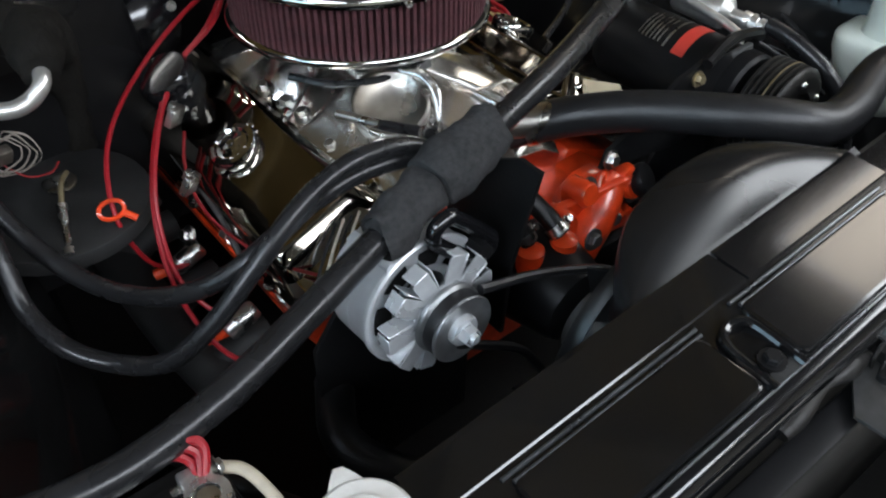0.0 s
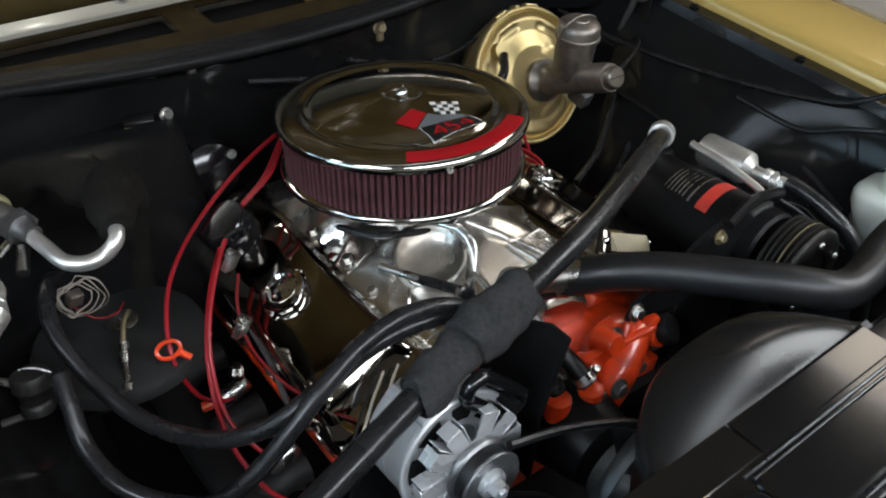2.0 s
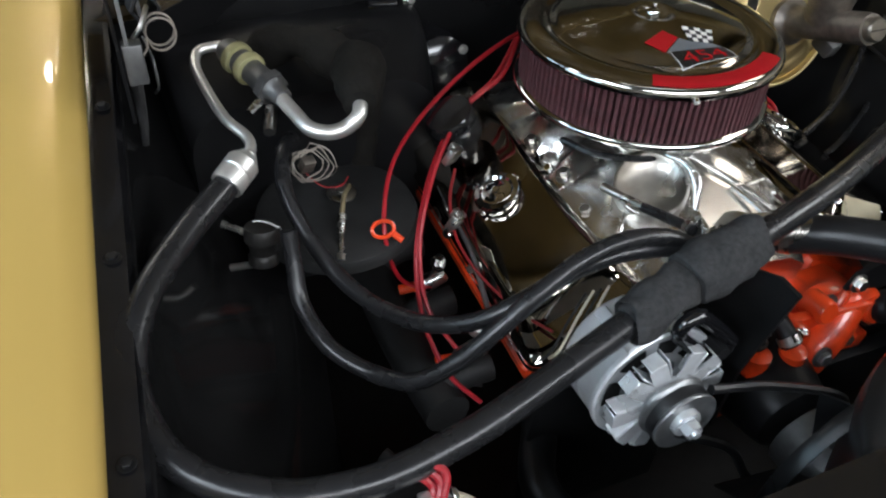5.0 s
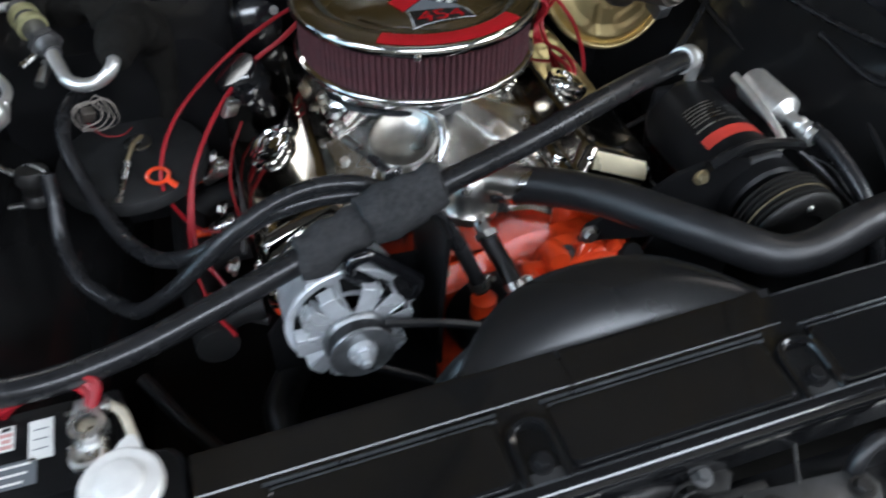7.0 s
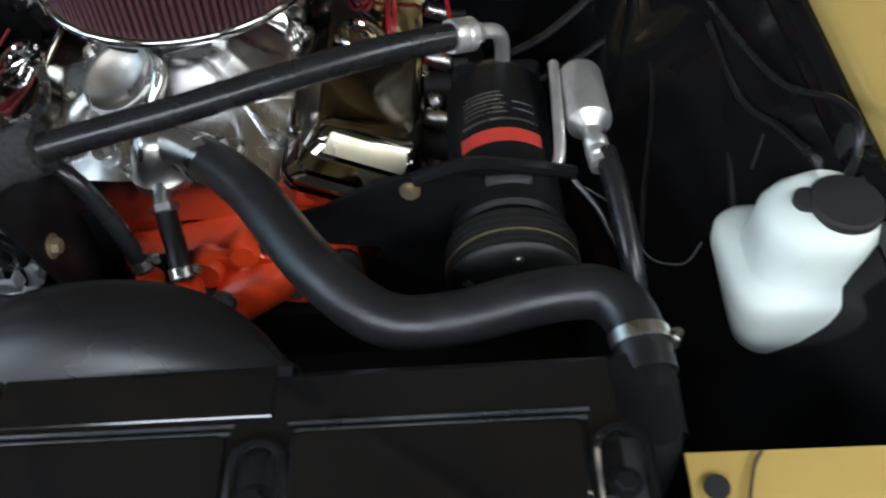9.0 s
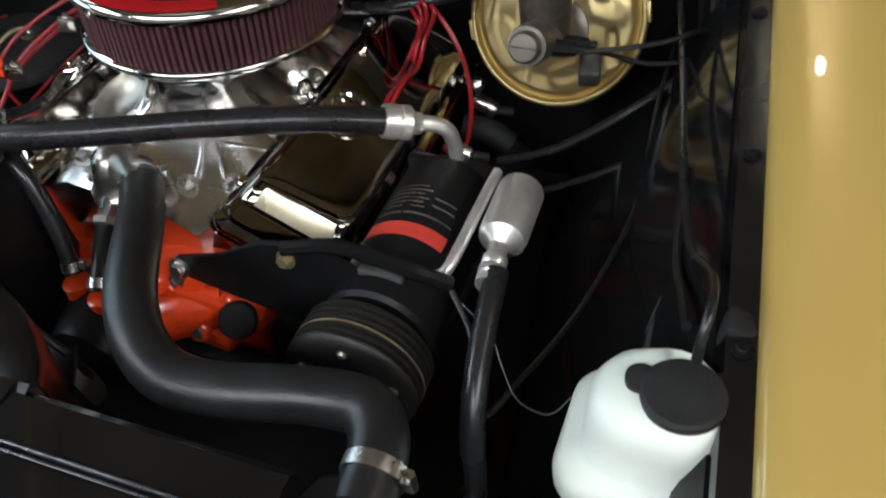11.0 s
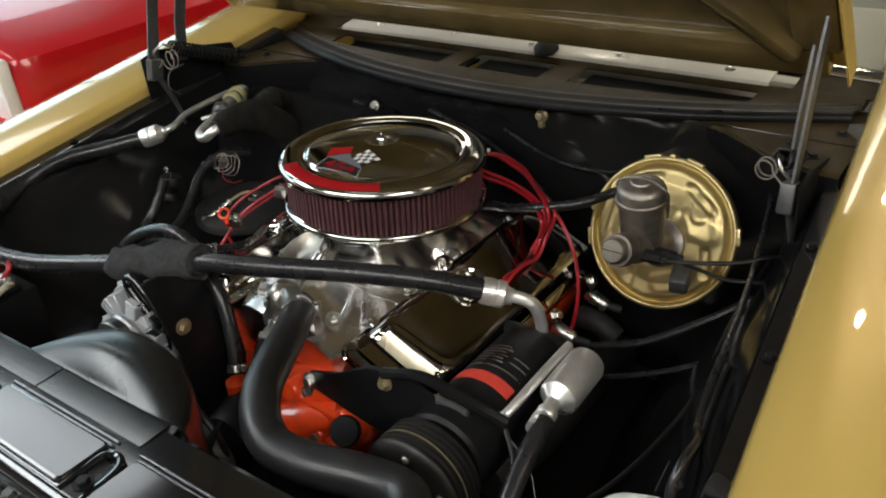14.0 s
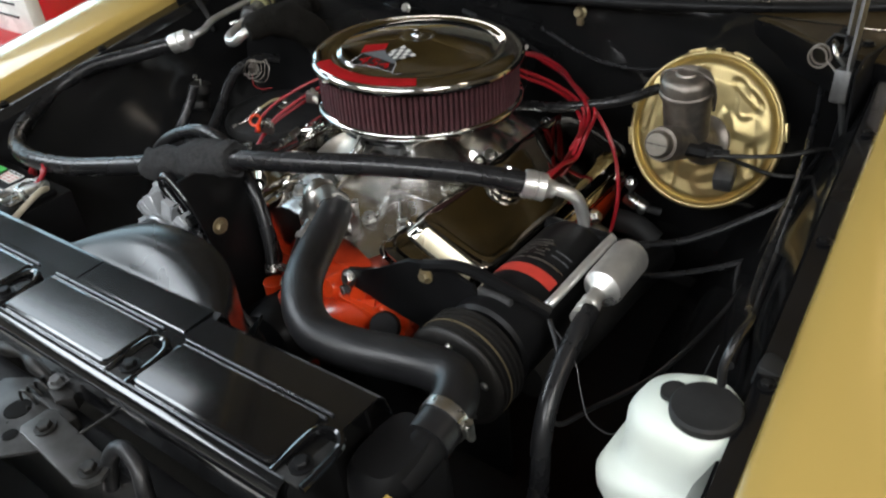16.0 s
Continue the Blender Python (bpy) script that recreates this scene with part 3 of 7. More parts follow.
for a, c in (((-0.60, -0.06), (0.0, -0.80)), ((0.60, -0.06), (0.0, -0.80)), ((0, -0.80), (-0.5, -1.25)), ((0, -0.80), (0.5, -1.25))):
    m = axis((a[0], a[1], 0.012), (c[0], c[1], 0.012))
    L = (Vector(a) - Vector(c)).length
    box(b, (0, 0, L / 2), (0.03, 0.08, L), m, 0.008)
part("inner_frame", hooded(b), UNDERHOOD, hood, "gold stamped inner frame, darkened for shade")
b = B()
box(b, (0, -0.65, 0.018), (1.26, 1.22, 0.002))
part("inner_skin", hooded(b), UNDERHOOD, hood, "gold inner skin, darkened for shade")


# ---- air cleaner ----
LID = [(0.0, 0.010), (0.016, 0.010), (0.021, 0.013), (0.026, 0.019), (0.034, 0.0185), (0.08, 0.0125), (0.124, 0.0055), (0.130, 0.003), (0.134, -0.0015), (0.138, -0.002), (0.142, 0.0005),
       (0.150, 0.002), (0.165, 0.0015), (0.173, -0.001), (0.1775, -0.005), (0.179, -0.010), (0.178, -0.015), (0.175, -0.016)]


def lid_z(x, y):
    r = math.hypot(x, y)
    for (ra, za), (rb, zb) in zip(LID, LID[1:]):
        if ra <= r <= rb:
            return za + (zb - za) * (r - ra) / max(rb - ra, 1e-6)
    return 0.0


def on_lid(q, u, v, h=0.0008):
    (a, b_, c, d) = [Vector(p) for p in q]
    p = (a * (1 - u) + b_ * u) * (1 - v) + (d * (1 - u) + c * u) * v
    return (p.x, p.y, lid_z(p.x, p.y) + h)


def lid_patch(bm, q, n=6, h=0.0008):
    g = [[bm.verts.new(on_lid(q, i / n, j / n, h)) for i in range(n + 1)] for j in range(n + 1)]
    for j in range(n):
        for i in range(n):
            bm.faces.new((g[j][i], g[j][i + 1], g[j + 1][i + 1], g[j + 1][i]))


ac = thing("air_cleaner", "round chrome-lidded air cleaner with a pleated dark red filter", "air cleaner", m=pose(0.0095, 0.003, 0.9815, -2.87, 1.55, 0))
b = B()
lathe(b, LID, None, 96)
lid = part("lid", b, LIDCHROME, ac, "chrome lid", angle=60)
b = B()
lathe(b, [(0, 0.009), (0.010, 0.009), (0.010, 0.018), (0.008, 0.021), (0.004, 0.022), (0.004, 0.030), (0.0, 0.031)], None, 12)
part("wing_nut", b, CHROME, lid)
b = B()
for r0, r1, z in ((0.1425, 0.1715, 0.0022),):
    rows = []
    for k in range(29):
        a = radians(-122.5 + 71.5 * k / 28)
        rows.append([(r * math.cos(a), r * math.sin(a), lid_z(r * math.cos(a), r * math.sin(a)) + 0.0009) for r in (0.1485, 0.154, 0.160, 0.166, 0.1725)])
    loft(b, rows)
part("band_decal", b, REDPAINT, lid, "red band decal")
b = B()
lid_patch(b, [(-0.056, -0.066), (-0.019, -0.050), (-0.008, -0.070), (-0.042, -0.093)])
part("flag_decal", b, REDPAINT, lid, "red flag decal")
CH = [(0.012, -0.047), (0.050, -0.062), (0.032, -0.091), (0.002, -0.080)]
for par_, mt, nm in ((0, WHITEDECAL, "white_check_pattern"), (1, BLACKDECAL, "black_check_pattern")):
    b = B()
    for i in range(5):
        for j in range(4):
            if (i + j) % 2 == par_:
                q = [on_lid(CH, u, v)[:2] for u, v in ((i / 5, j / 4), ((i + 1) / 5, j / 4), ((i + 1) / 5, (j + 1) / 4), (i / 5, (j + 1) / 4))]
                lid_patch(b, q, 2)
    part(nm, b, mt, lid)
b = B()
lid_patch(b, [(-0.040, -0.0935), (-0.007, -0.071), (0.003, -0.081), (0.001, -0.0975)])
lid_patch(b, [(0.003, -0.081), (0.032, -0.0915), (0.041, -0.1005), (0.001, -0.0975)])
part("grey_decal", b, GREYDECAL, lid)
NUMQ = [(-0.037, -0.0945), (0.041, -0.1010), (0.050, -0.1205), (-0.037, -0.1275)]
b = B()
lid_patch(b, NUMQ)
part("number_panel", b, BLACKDECAL, lid)
fc = bpy.data.curves.new("number", "FONT")
fc.body, fc.size = "454", 1.0
fob = bpy.data.objects.new("number", fc)
scene.collection.objects.link(fob)
me = bpy.data.meshes.new_from_object(fob.evaluated_get(bpy.context.evaluated_depsgraph_get()))
bpy.data.objects.remove(fob)
xs, ys = [v.co.x for v in me.vertices], [v.co.y for v in me.vertices]
b = B()
b.from_mesh(me)
bmesh.ops.subdivide_edges(b, edges=b.edges[:], cuts=1)
for v in b.verts:
    u, w = (v.co.x - min(xs)) / (max(xs) - min(xs)), (v.co.y - min(ys)) / (max(ys) - min(ys))
    v.co = on_lid(NUMQ, 0.12 + 0.76 * u, 0.88 - 0.76 * w, 0.0016)
bpy.data.meshes.remove(me)
part("number_text", b, REDPAINT, lid, "red numerals 454")
b = B()
for u0, u1, v0, v1 in ((0, 1, 0.975, 1.0), (0, 0.012, 0, 1), (0.988, 1, 0, 1)):
    lid_patch(b, [on_lid(NUMQ, u0, v0)[:2], on_lid(NUMQ, u1, v0)[:2], on_lid(NUMQ, u1, v1)[:2], on_lid(NUMQ, u0, v1)[:2]], 5, 0.0014)
part("number_border", b, WHITEDECAL, lid)
# pleated element: folds of gauze, and the wire mesh's end bands
b = B()
N = 118
lo, hi = [], []
for k in range(N):
    for dr, da in ((0.0, -0.30), (0.0, 0.18), (-0.0085, 0.38), (-0.0085, 0.58)):
        a = 2 * math.pi * (k + da) / N
        r = 0.1690 + dr + 0.0006 * math.sin(k * 1.7)
        lo.append(b.verts.new((r * math.cos(a), r * math.sin(a), -0.0855)))
        hi.append(b.verts.new((r * math.cos(a), r * math.sin(a), -0.0125)))
M = len(lo)
for k in range(M):
    b.faces.new((lo[k], lo[(k + 1) % M], hi[(k + 1) % M], hi[k]))
part("filter_element", b, FILTER, ac, "dark red pleated filter element", angle=20)
b = B()
lathe(b, [(0.150, -0.080), (0.1745, -0.080), (0.1765, -0.083), (0.1765, -0.089), (0.172, -0.092), (0.150, -0.094), (0.11, -0.104), (0.075, -0.112), (0.07, -0.118), (0.05, -0.118)], None, 72)
part("base_pan", b, CHROME, ac, "chrome base pan", angle=60)
for a0 in (-105, 40):
    b = B()
    a = radians(a0)
    cyl(b, (0.1795 * math.cos(a), 0.1795 * math.sin(a), -0.012), (0.1835 * math.cos(a), 0.1835 * math.sin(a), -0.014), 0.004, seg=10)
    part("lid_clip", b, STEEL, ac)

# ---- carburettor ----
carb = thing("carburettor", "dark metal carburettor under the air cleaner", "carburettor", at=(0, 0, 0.80))
b = B()
box(b, (0, -0.005, 0.835), (0.12, 0.17, 0.07), bev=0.012)
part("body", b, GREYSTEEL, carb)
b = B()
box(b, (0.01, -0.100, 0.83), (0.075, 0.03, 0.045), bev=0.01)
part("float_bowl", b, GREYSTEEL, carb)
b = B()
cyl(b, (0, 0, 0.86), (0, 0, 0.885), 0.065, seg=32)
part("air_horn", b, GREYSTEEL, carb)
b = B()
tube(b, [(0.05, -0.11, 0.86), (-0.02, -0.125, 0.858), (-0.10, -0.10, 0.862), (-0.135, -0.05, 0.862)], 0.005, 8)
part("vacuum_line", b, RUBBER, carb)

# ---- intake manifold ----
man = thing("intake_manifold", "polished aluminium intake manifold with curved runners", "intake manifold", at=(0, 0, 0.74))
RUNNERS = [(sx, y0, y1) for sx in (-1, 1) for y0, y1 in ((-0.085, -0.195), (-0.045, -0.085), (0.045, 0.085), (0.085, 0.190))]


def manifold_z(x, y):
    """The height of the casting: a plenum with ridged runners that fall to the heads."""
    u = max(abs(x) / 0.070, abs(y) / 0.110)
    z = 0.846 - 0.012 * max(0.0, u - 0.8) if u < 1 else 0.0
    base = 0.770 - 0.10 * max(0.0, abs(x) - 0.125)
    z = max(z if u < 1 else 0, base)
    for sx, y0, y1 in RUNNERS:
        a, c = V(sx * 0.045, y0, 0.848), V(sx * 0.165, y1, 0.775)
        d = c - a
        t = max(0.0, min(1.0, ((x - a.x) * d.x + (y - a.y) * d.y) / (d.x * d.x + d.y * d.y)))
        q = a + d * t
        off = math.hypot(x - q.x, y - q.y)
        w = 0.030 + 0.006 * t
        top = q.z + 0.010 * math.sin(math.pi * t)
        if off < w * 1.9:
            z = max(z, top - 0.22 * off if off < w else top - 0.22 * w - 0.9 * (off - w))
    # the broad front shoulder falls from the plenum to the water neck
    if y < -0.085:
        k = (y + 0.085) / -0.150
        roof = 0.850 - 0.042 * k - 0.16 * abs(x + 0.010) - 0.25 * max(0.0, abs(x) - 0.10)
        z = max(z, roof)
    return z


b = B()
NX, NY = 66, 92
g = [[b.verts.new((-0.166 + 0.332 * i / NX, -0.236 + 0.472 * j / NY, 0)) for i in range(NX + 1)] for j in range(NY + 1)]
hs = [[manifold_z(v.co.x, v.co.y) for v in row] for row in g]
for _ in range(3):
    hs = [[(4 * hs[j][i] + hs[max(j - 1, 0)][i] + hs[min(j + 1, NY)][i] + hs[j][max(i - 1, 0)] + hs[j][min(i + 1, NX)]) / 8 for i in range(NX + 1)] for j in range(NY + 1)]
for j in range(NY + 1):
    for i in range(NX + 1):
        g[j][i].co.z = hs[j][i]
for j in range(NY):
    for i in range(NX):
        b.faces.new((g[j][i], g[j][i + 1], g[j + 1][i + 1], g[j + 1][i]))
rim = [g[0][i] for i in range(NX + 1)] + [g[j][NX] for j in range(1, NY + 1)] + [g[NY][i] for i in range(NX - 1, -1, -1)] + [g[j][0] for j in range(NY - 1, 0, -1)]
low = [b.verts.new((v.co.x, v.co.y, 0.725)) for v in rim]
for k in range(len(rim)):
    b.faces.new((rim[k], low[k], low[(k + 1) % len(rim)], rim[(k + 1) % len(rim)]))
b.faces.new(low)
part("casting", b, ALU, man, angle=40)
b = B()
box(b, (0, -0.005, 0.850), (0.135, 0.19, 0.014), bev=0.005)
part("carburettor_flange", b, ALU, man)
# raised webs that catch the light
for pts in ([(-0.008, -0.092, 0.8515), (-0.010, -0.16, 0.834), (-0.010, -0.230, 0.8135)], [(0.020, -0.095, 0.847), (0.075, -0.155, 0.822), (0.130, -0.222, 0.790)], [(-0.030, -0.095, 0.847), (-0.090, -0.158, 0.820), (-0.142, -0.222, 0.788)],
            [(0.070, -0.170, 0.819), (0.105, -0.165, 0.812), (0.145, -0.150, 0.799)], [(0.070, -0.170, 0.819), (0.085, -0.205, 0.809), (0.092, -0.232, 0.800)]):
    b = B()
    tube(b, pts, 0.0032, 8)
    part("rib", b, ALU, man)
# round dished cover on the passenger side
DISC = pose(-0.056, -0.156, 0.842, 18, -16, 0)
b = B()
lathe(b, [(0.049, -0.035), (0.0490, 0.003), (0.0478, 0.0062), (0.0455, 0.0070), (0.0435, 0.0060), (0.040, 0.002), (0.030, -0.0045), (0.018, -0.008), (0.008, -0.009), (0, -0.0092)], DISC, 56)
part("round_boss", b, DULLALU, man, "round dished boss", angle=60)
b = B()
tube(b, [DISC @ V(0.040, 0.030, 0.004), DISC @ V(0.056, 0.004, 0.004), DISC @ V(0.052, -0.026, 0.0), DISC @ V(0.034, -0.052, -0.008)], lambda t: 0.004 + 0.005 * math.sin(math.pi * t), 12)
part("boss_lip", b, ALU, man, "thick curved lip")
for p in ((-0.135, -0.135, 0.800), (-0.128, -0.060, 0.806), (0.140, -0.120, 0.800), (0.138, -0.02, 0.806), (-0.132, 0.03, 0.802)):
    b = B()
    lathe(b, [(0.012, -0.014), (0.011, 0.0), (0.009, 0.003), (0, 0.0035)], pose(*p, 0, 20 * math.copysign(1, p[0]), 0), 18)
    bolt(b, V(*p) + V(0, 0, 0.003), (0.3 * math.copysign(1, p[0]), 0, 1), 0.0075, 0.008)
    part("bolt_boss", b, DULLALU, man)
b = B()
rows = [[(-0.155, -0.225, 0.700), (-0.155, -0.225, 0.770), (-0.09, -0.225, 0.800), (0, -0.225, 0.812), (0.09, -0.225, 0.800), (0.155, -0.225, 0.770), (0.155, -0.225, 0.700)],
        [(-0.150, -0.262, 0.705), (-0.150, -0.262, 0.760), (-0.085, -0.270, 0.788), (0, -0.285, 0.796), (0.085, -0.290, 0.788), (0.118, -0.288, 0.765), (0.118, -0.282, 0.722)]]
g = loft(b, rows)
b.faces.new(g[1])
b.faces.new(g[0][::-1])
part("water_crossover", b, ALU, man)
for p in ((-0.12, -0.19, 0.79), (-0.125, -0.01, 0.795), (0.125, -0.21, 0.785), (0.085, -0.24, 0.80), (-0.07, -0.24, 0.805), (0.13, 0.02, 0.795)):
    b = B()
    bolt(b, p, (0, -0.2, 1), 0.009, 0.012)
    part("bolt", b, STEEL, man)
# thermostat housing with its neck towards the upper hose
th = thing("thermostat_housing", "bare aluminium thermostat housing with a hose neck", "thermostat housing", at=(0.01, -0.255, 0.79))
b = B()
lathe(b, [(0, 0.79), (0.040, 0.79), (0.040, 0.802), (0.034, 0.808), (0.031, 0.825), (0.024, 0.848), (0.010, 0.858), (0, 0.859)], pose(0.005, -0.262, 0), 28)
part("dome", b, DULLALU, th)
b = B()
tube(b, [(0.005, -0.262, 0.830), (0.030, -0.270, 0.838), (0.055, -0.288, 0.842), (0.085, -0.310, 0.850)], 0.0205, 18)
part("neck", b, DULLALU, th)
for x in (-0.035, 0.045):
    b = B()
    bolt(b, (x, -0.262, 0.802), (0, 0, 1), 0.008, 0.008)
    part("bolt", b, STEEL, th)
b = B()
cyl(b, (0.006, -0.288, 0.800), (0.010, -0.314, 0.787), 0.011, seg=12)
lathe(b, [(0, 0), (0.0165, 0), (0.0165, 0.009), (0.012, 0.011), (0, 0.011)], axis((0.010, -0.312, 0.788), (0.016, -0.334, 0.773)), 6)
part("nipple", b, STEEL, th)
b = B()
cyl(b, (0.07, -0.262, 0.790), (0.072, -0.266, 0.835), 0.013, 0.010, seg=6)
solo("temperature_sender", b, STEEL, "steel temperature sender screwed into the manifold", "sensor")

# ---- engine block, heads ----
blk = thing("engine_block", "orange painted cast iron engine block", "engine block", at=(0, 0, 0.45))
b = B()
box(b, (0, 0.01, 0.575), (0.36, 0.54, 0.21), bev=0.02)
part("casting", b, ORANGE, blk)
for sx in (-1, 1):
    b = B()
    m = pose(sx * 0.193, -0.015, 0.660, 0, sx * 25, 0)
    box(b, (0, 0, 0), (0.142, 0.52, 0.13), m, 0.014)
    part("cylinder_head", b, ORANGE, blk, "orange cylinder head")
    for k in range(4):
        b = B()
        y = -0.20 + 0.125 * k
        bolt(b, (sx * 0.315, y, 0.712), (sx, 0, 0.5), 0.009, 0.012)
        part("head_bolt", b, STEEL, blk)
b = B()
rows = []
poly = [(-0.16, 0.50), (-0.16, 0.64), (-0.125, 0.685), (-0.03, 0.70), (0.035, 0.715), (0.10, 0.735), (0.175, 0.735), (0.222, 0.700), (0.20, 0.60), (0.16, 0.50)]
prism(b, poly, 0.05, pose(0, -0.275, 0, 90, 0, 0), 0.012)
part("front_cover", b, ORANGE, blk, "orange timing cover")
# water pump: two legs, a round body and hose necks
wp = thing("water_pump", "orange painted water pump with two hose necks", "water pump", at=(0.03, -0.36, 0.68))
b = B()
cyl(b, (0.02, -0.44, 0.66), (0.02, -0.33, 0.66), 0.055, 0.075, 0.012, 28)
part("snout", b, BLACKSATIN, wp, "black painted snout")
for sx in (1,):
    b = B()
    tube(b, [(0.02 + sx * 0.03, -0.37, 0.67), (0.02 + sx * 0.10, -0.355, 0.70), (0.02 + sx * 0.155, -0.33, 0.715)], lambda t: 0.038 - 0.010 * t, 16)
    part("leg", b, ORANGE, wp)
for x, y in ((-0.012, -0.375), (0.034, -0.386)):
    b = B()
    lathe(b, [(0.026, 0.640), (0.022, 0.69), (0.0175, 0.712), (0.0175, 0.731), (0.012, 0.734), (0, 0.734)], pose(x, y, 0), 20)
    part("hose_neck", b, ORANGE, wp)
b = B()
rows = [(0.07, 0.60), (0.06, 0.68), (0.085, 0.742), (0.110, 0.757), (0.148, 0.755), (0.185, 0.735), (0.225, 0.69), (0.21, 0.62), (0.14, 0.58)]
prism(b, rows, 0.022, pose(0, -0.320, 0, 90, 0, 0), 0.010)
part("ear", b, ORANGE, wp)
# straight cast webs and bosses on the front of the pump
for p, q_, w, h in (((0.045, -0.352, 0.735), (0.205, -0.352, 0.718), 0.016, 0.030), ((0.090, -0.345, 0.758), (0.150, -0.360, 0.690), 0.015, 0.028), ((0.050, -0.360, 0.700), (0.190, -0.362, 0.672), 0.020, 0.030),
                    ((0.150, -0.342, 0.756), (0.110, -0.358, 0.680), 0.012, 0.024), ((0.185, -0.346, 0.742), (0.222, -0.350, 0.690), 0.018, 0.026)):
    m = axis(p, q_)
    L = (Vector(q_) - Vector(p)).length
    b = B()
    box(b, (0, 0, L / 2), (w, h, L), m, 0.005)
    part("web", b, ORANGE, wp)
for p, r in (((0.100, -0.352, 0.748), 0.017), ((0.052, -0.362, 0.728), 0.020), ((0.200, -0.350, 0.715), 0.022), ((0.150, -0.362, 0.690), 0.017)):
    b = B()
    lathe(b, [(r + 0.003, -0.02), (r, 0.010), (r - 0.003, 0.014), (0, 0.014)], axis(p, (p[0], p[1] - 0.1, p[2] + 0.03)), 18)
    part("boss", b, ORANGE, wp)
b = B()
lathe(b, [(0, 0), (0.021, 0), (0.0235, 0.005), (0.022, 0.016), (0.016, 0.024), (0.014, 0.045), (0, 0.045)], axis((0.212, -0.368, 0.728), (0.192, -0.328, 0.693)), 24)
part("inlet_cap", b, BLACKSATIN, wp, "black capped inlet")
for p in ((0.116, -0.345, 0.745), (0.20, -0.355, 0.70), (0.12, -0.365, 0.64), (0.075, -0.398, 0.715), (0.150, -0.368, 0.690)):
    b = B()
    bolt(b, p, (0, -1, 0.2), 0.010, 0.010)
    part("bolt", b, GREYSTEEL, wp)

for sx in (-1, 1):
    ex = thing("exhaust_manifold", "dark cast iron exhaust manifold below the head", "exhaust manifold", "exhaust manifolds", at=(sx * 0.36, 0, 0.58))
    b = B()
    tube(b, [(sx * 0.365, -0.24, 0.600), (sx * 0.375, -0.1, 0.592), (sx * 0.375, 0.05, 0.590), (sx * 0.365, 0.2, 0.560)], 0.032, 14)
    part("log", b, BLACKMATT, ex)
    for y in (-0.20, -0.07, 0.06, 0.18):
        b = B()
        tube(b, [(sx * 0.290, y, 0.625), (sx * 0.33, y, 0.622), (sx * 0.365, y, 0.600)], 0.022, 12, 4)
        part("port", b, BLACKMATT, ex)

# ---- valve covers ----
for sx in (-1, 1):
    vc = thing("valve_cover", "dark chrome valve cover with a stepped rim", "valve cover", "valve covers", m=pose(0.2315 if sx > 0 else -0.212, -0.028, 0.774 if sx > 0 else 0.766, 0, sx * 26, 0))
    yl = 0.255
    b = B()

    def ring(hx, hy, z, r=0.02):
        pts = []
        for cx, cy, a0 in ((hx - r, hy - r, 0), (-hx + r, hy - r, 90), (-hx + r, -hy + r, 180), (hx - r, -hy + r, 270)):
            for k in range(6):
                a = radians(a0 + 18 * k)
                pts.append((cx + r * math.cos(a), cy + r * math.sin(a), z))
        return pts

    g = loft(b, [ring(0.086, yl + 0.008, -0.020), ring(0.086, yl + 0.008, -0.012), ring(0.081, yl + 0.003, -0.008), ring(0.077, yl - 0.001, -0.006), ring(0.0760, yl - 0.003, 0.000), ring(0.0735, yl - 0.026, 0.003),
                 ring(0.0655, yl - 0.046, 0.0305), ring(0.0625, yl - 0.050, 0.0328), ring(0.050, yl - 0.066, 0.0338), ring(0.03, yl - 0.09, 0.0343, 0.015)], True)
    b.faces.new(g[-1])
    part("shell", b, BLACKVC, vc, angle=30)
    b = B()
    g = loft(b, [ring(0.088, yl + 0.010, -0.026), ring(0.090, yl + 0.012, -0.022), ring(0.0875, yl + 0.0095, -0.0185)], True)
    part("rim", b, CHROME, vc, "bright chrome rim")
    for k in range(3):
        for e in (-1, 1):
            b = B()
            bolt(b, (e * 0.083, -0.19 + 0.19 * k, -0.012), (0, 0, 1), 0.007, 0.010)
            part("bolt", b, CHROME, vc)
    if sx > 0:
        # thin cream skin that paints the bright reflection on the front facet
        b = B()
        P0, P1 = V(0, -yl + 0.0265, 0.0055), V(0, -yl + 0.0455, 0.0305)
        n_ = V(0, -(P1 - P0).z, (P1 - P0).y).normalized() * 0.0022
        rows = [[V(x * k, 0, 0) + P0.lerp(P1, t) + n_ * h for k in (-1, -0.96, -0.5, 0, 0.5, 0.96, 1)] for t, h, x in ((0.10, -1, 0.052), (0.12, 0.8, 0.051), (0.18, 1, 0.050), (0.55, 1.15, 0.050), (0.90, 1, 0.047), (0.96, 0.8, 0.046), (0.98, -1, 0.045))]
        loft(b, rows)
        part("end_reflection", b, ENDGLINT, vc, "cream reflection painted on the end facet")
        for e in (-1, 1):
            b = B()
            lathe(b, [(0.006, -0.004), (0.0055, 0.001), (0.003, 0.003), (0, 0.0035)], axis(P0.lerp(P1, 0.6) + V(e * 0.054, 0, 0), P0.lerp(P1, 0.6) + V(e * 0.054, 0, 0) + n_), 14)
            part("corner_bead", b, CHROME, vc)
    # breather or filler cap
    y0 = -0.035 if sx < 0 else -0.045
    x0 = 0.0 if sx < 0 else -0.022
    b = B()
    lathe(b, [(0.030, 0.030), (0.032, 0.034), (0.0335, 0.044), (0.031, 0.049), (0.024, 0.050), (0.021, 0.0475), (0.015, 0.0475), (0.012, 0.0495), (0.005, 0.050), (0.004, 0.053), (0, 0.053)], pose(x0, y0, 0), 36)
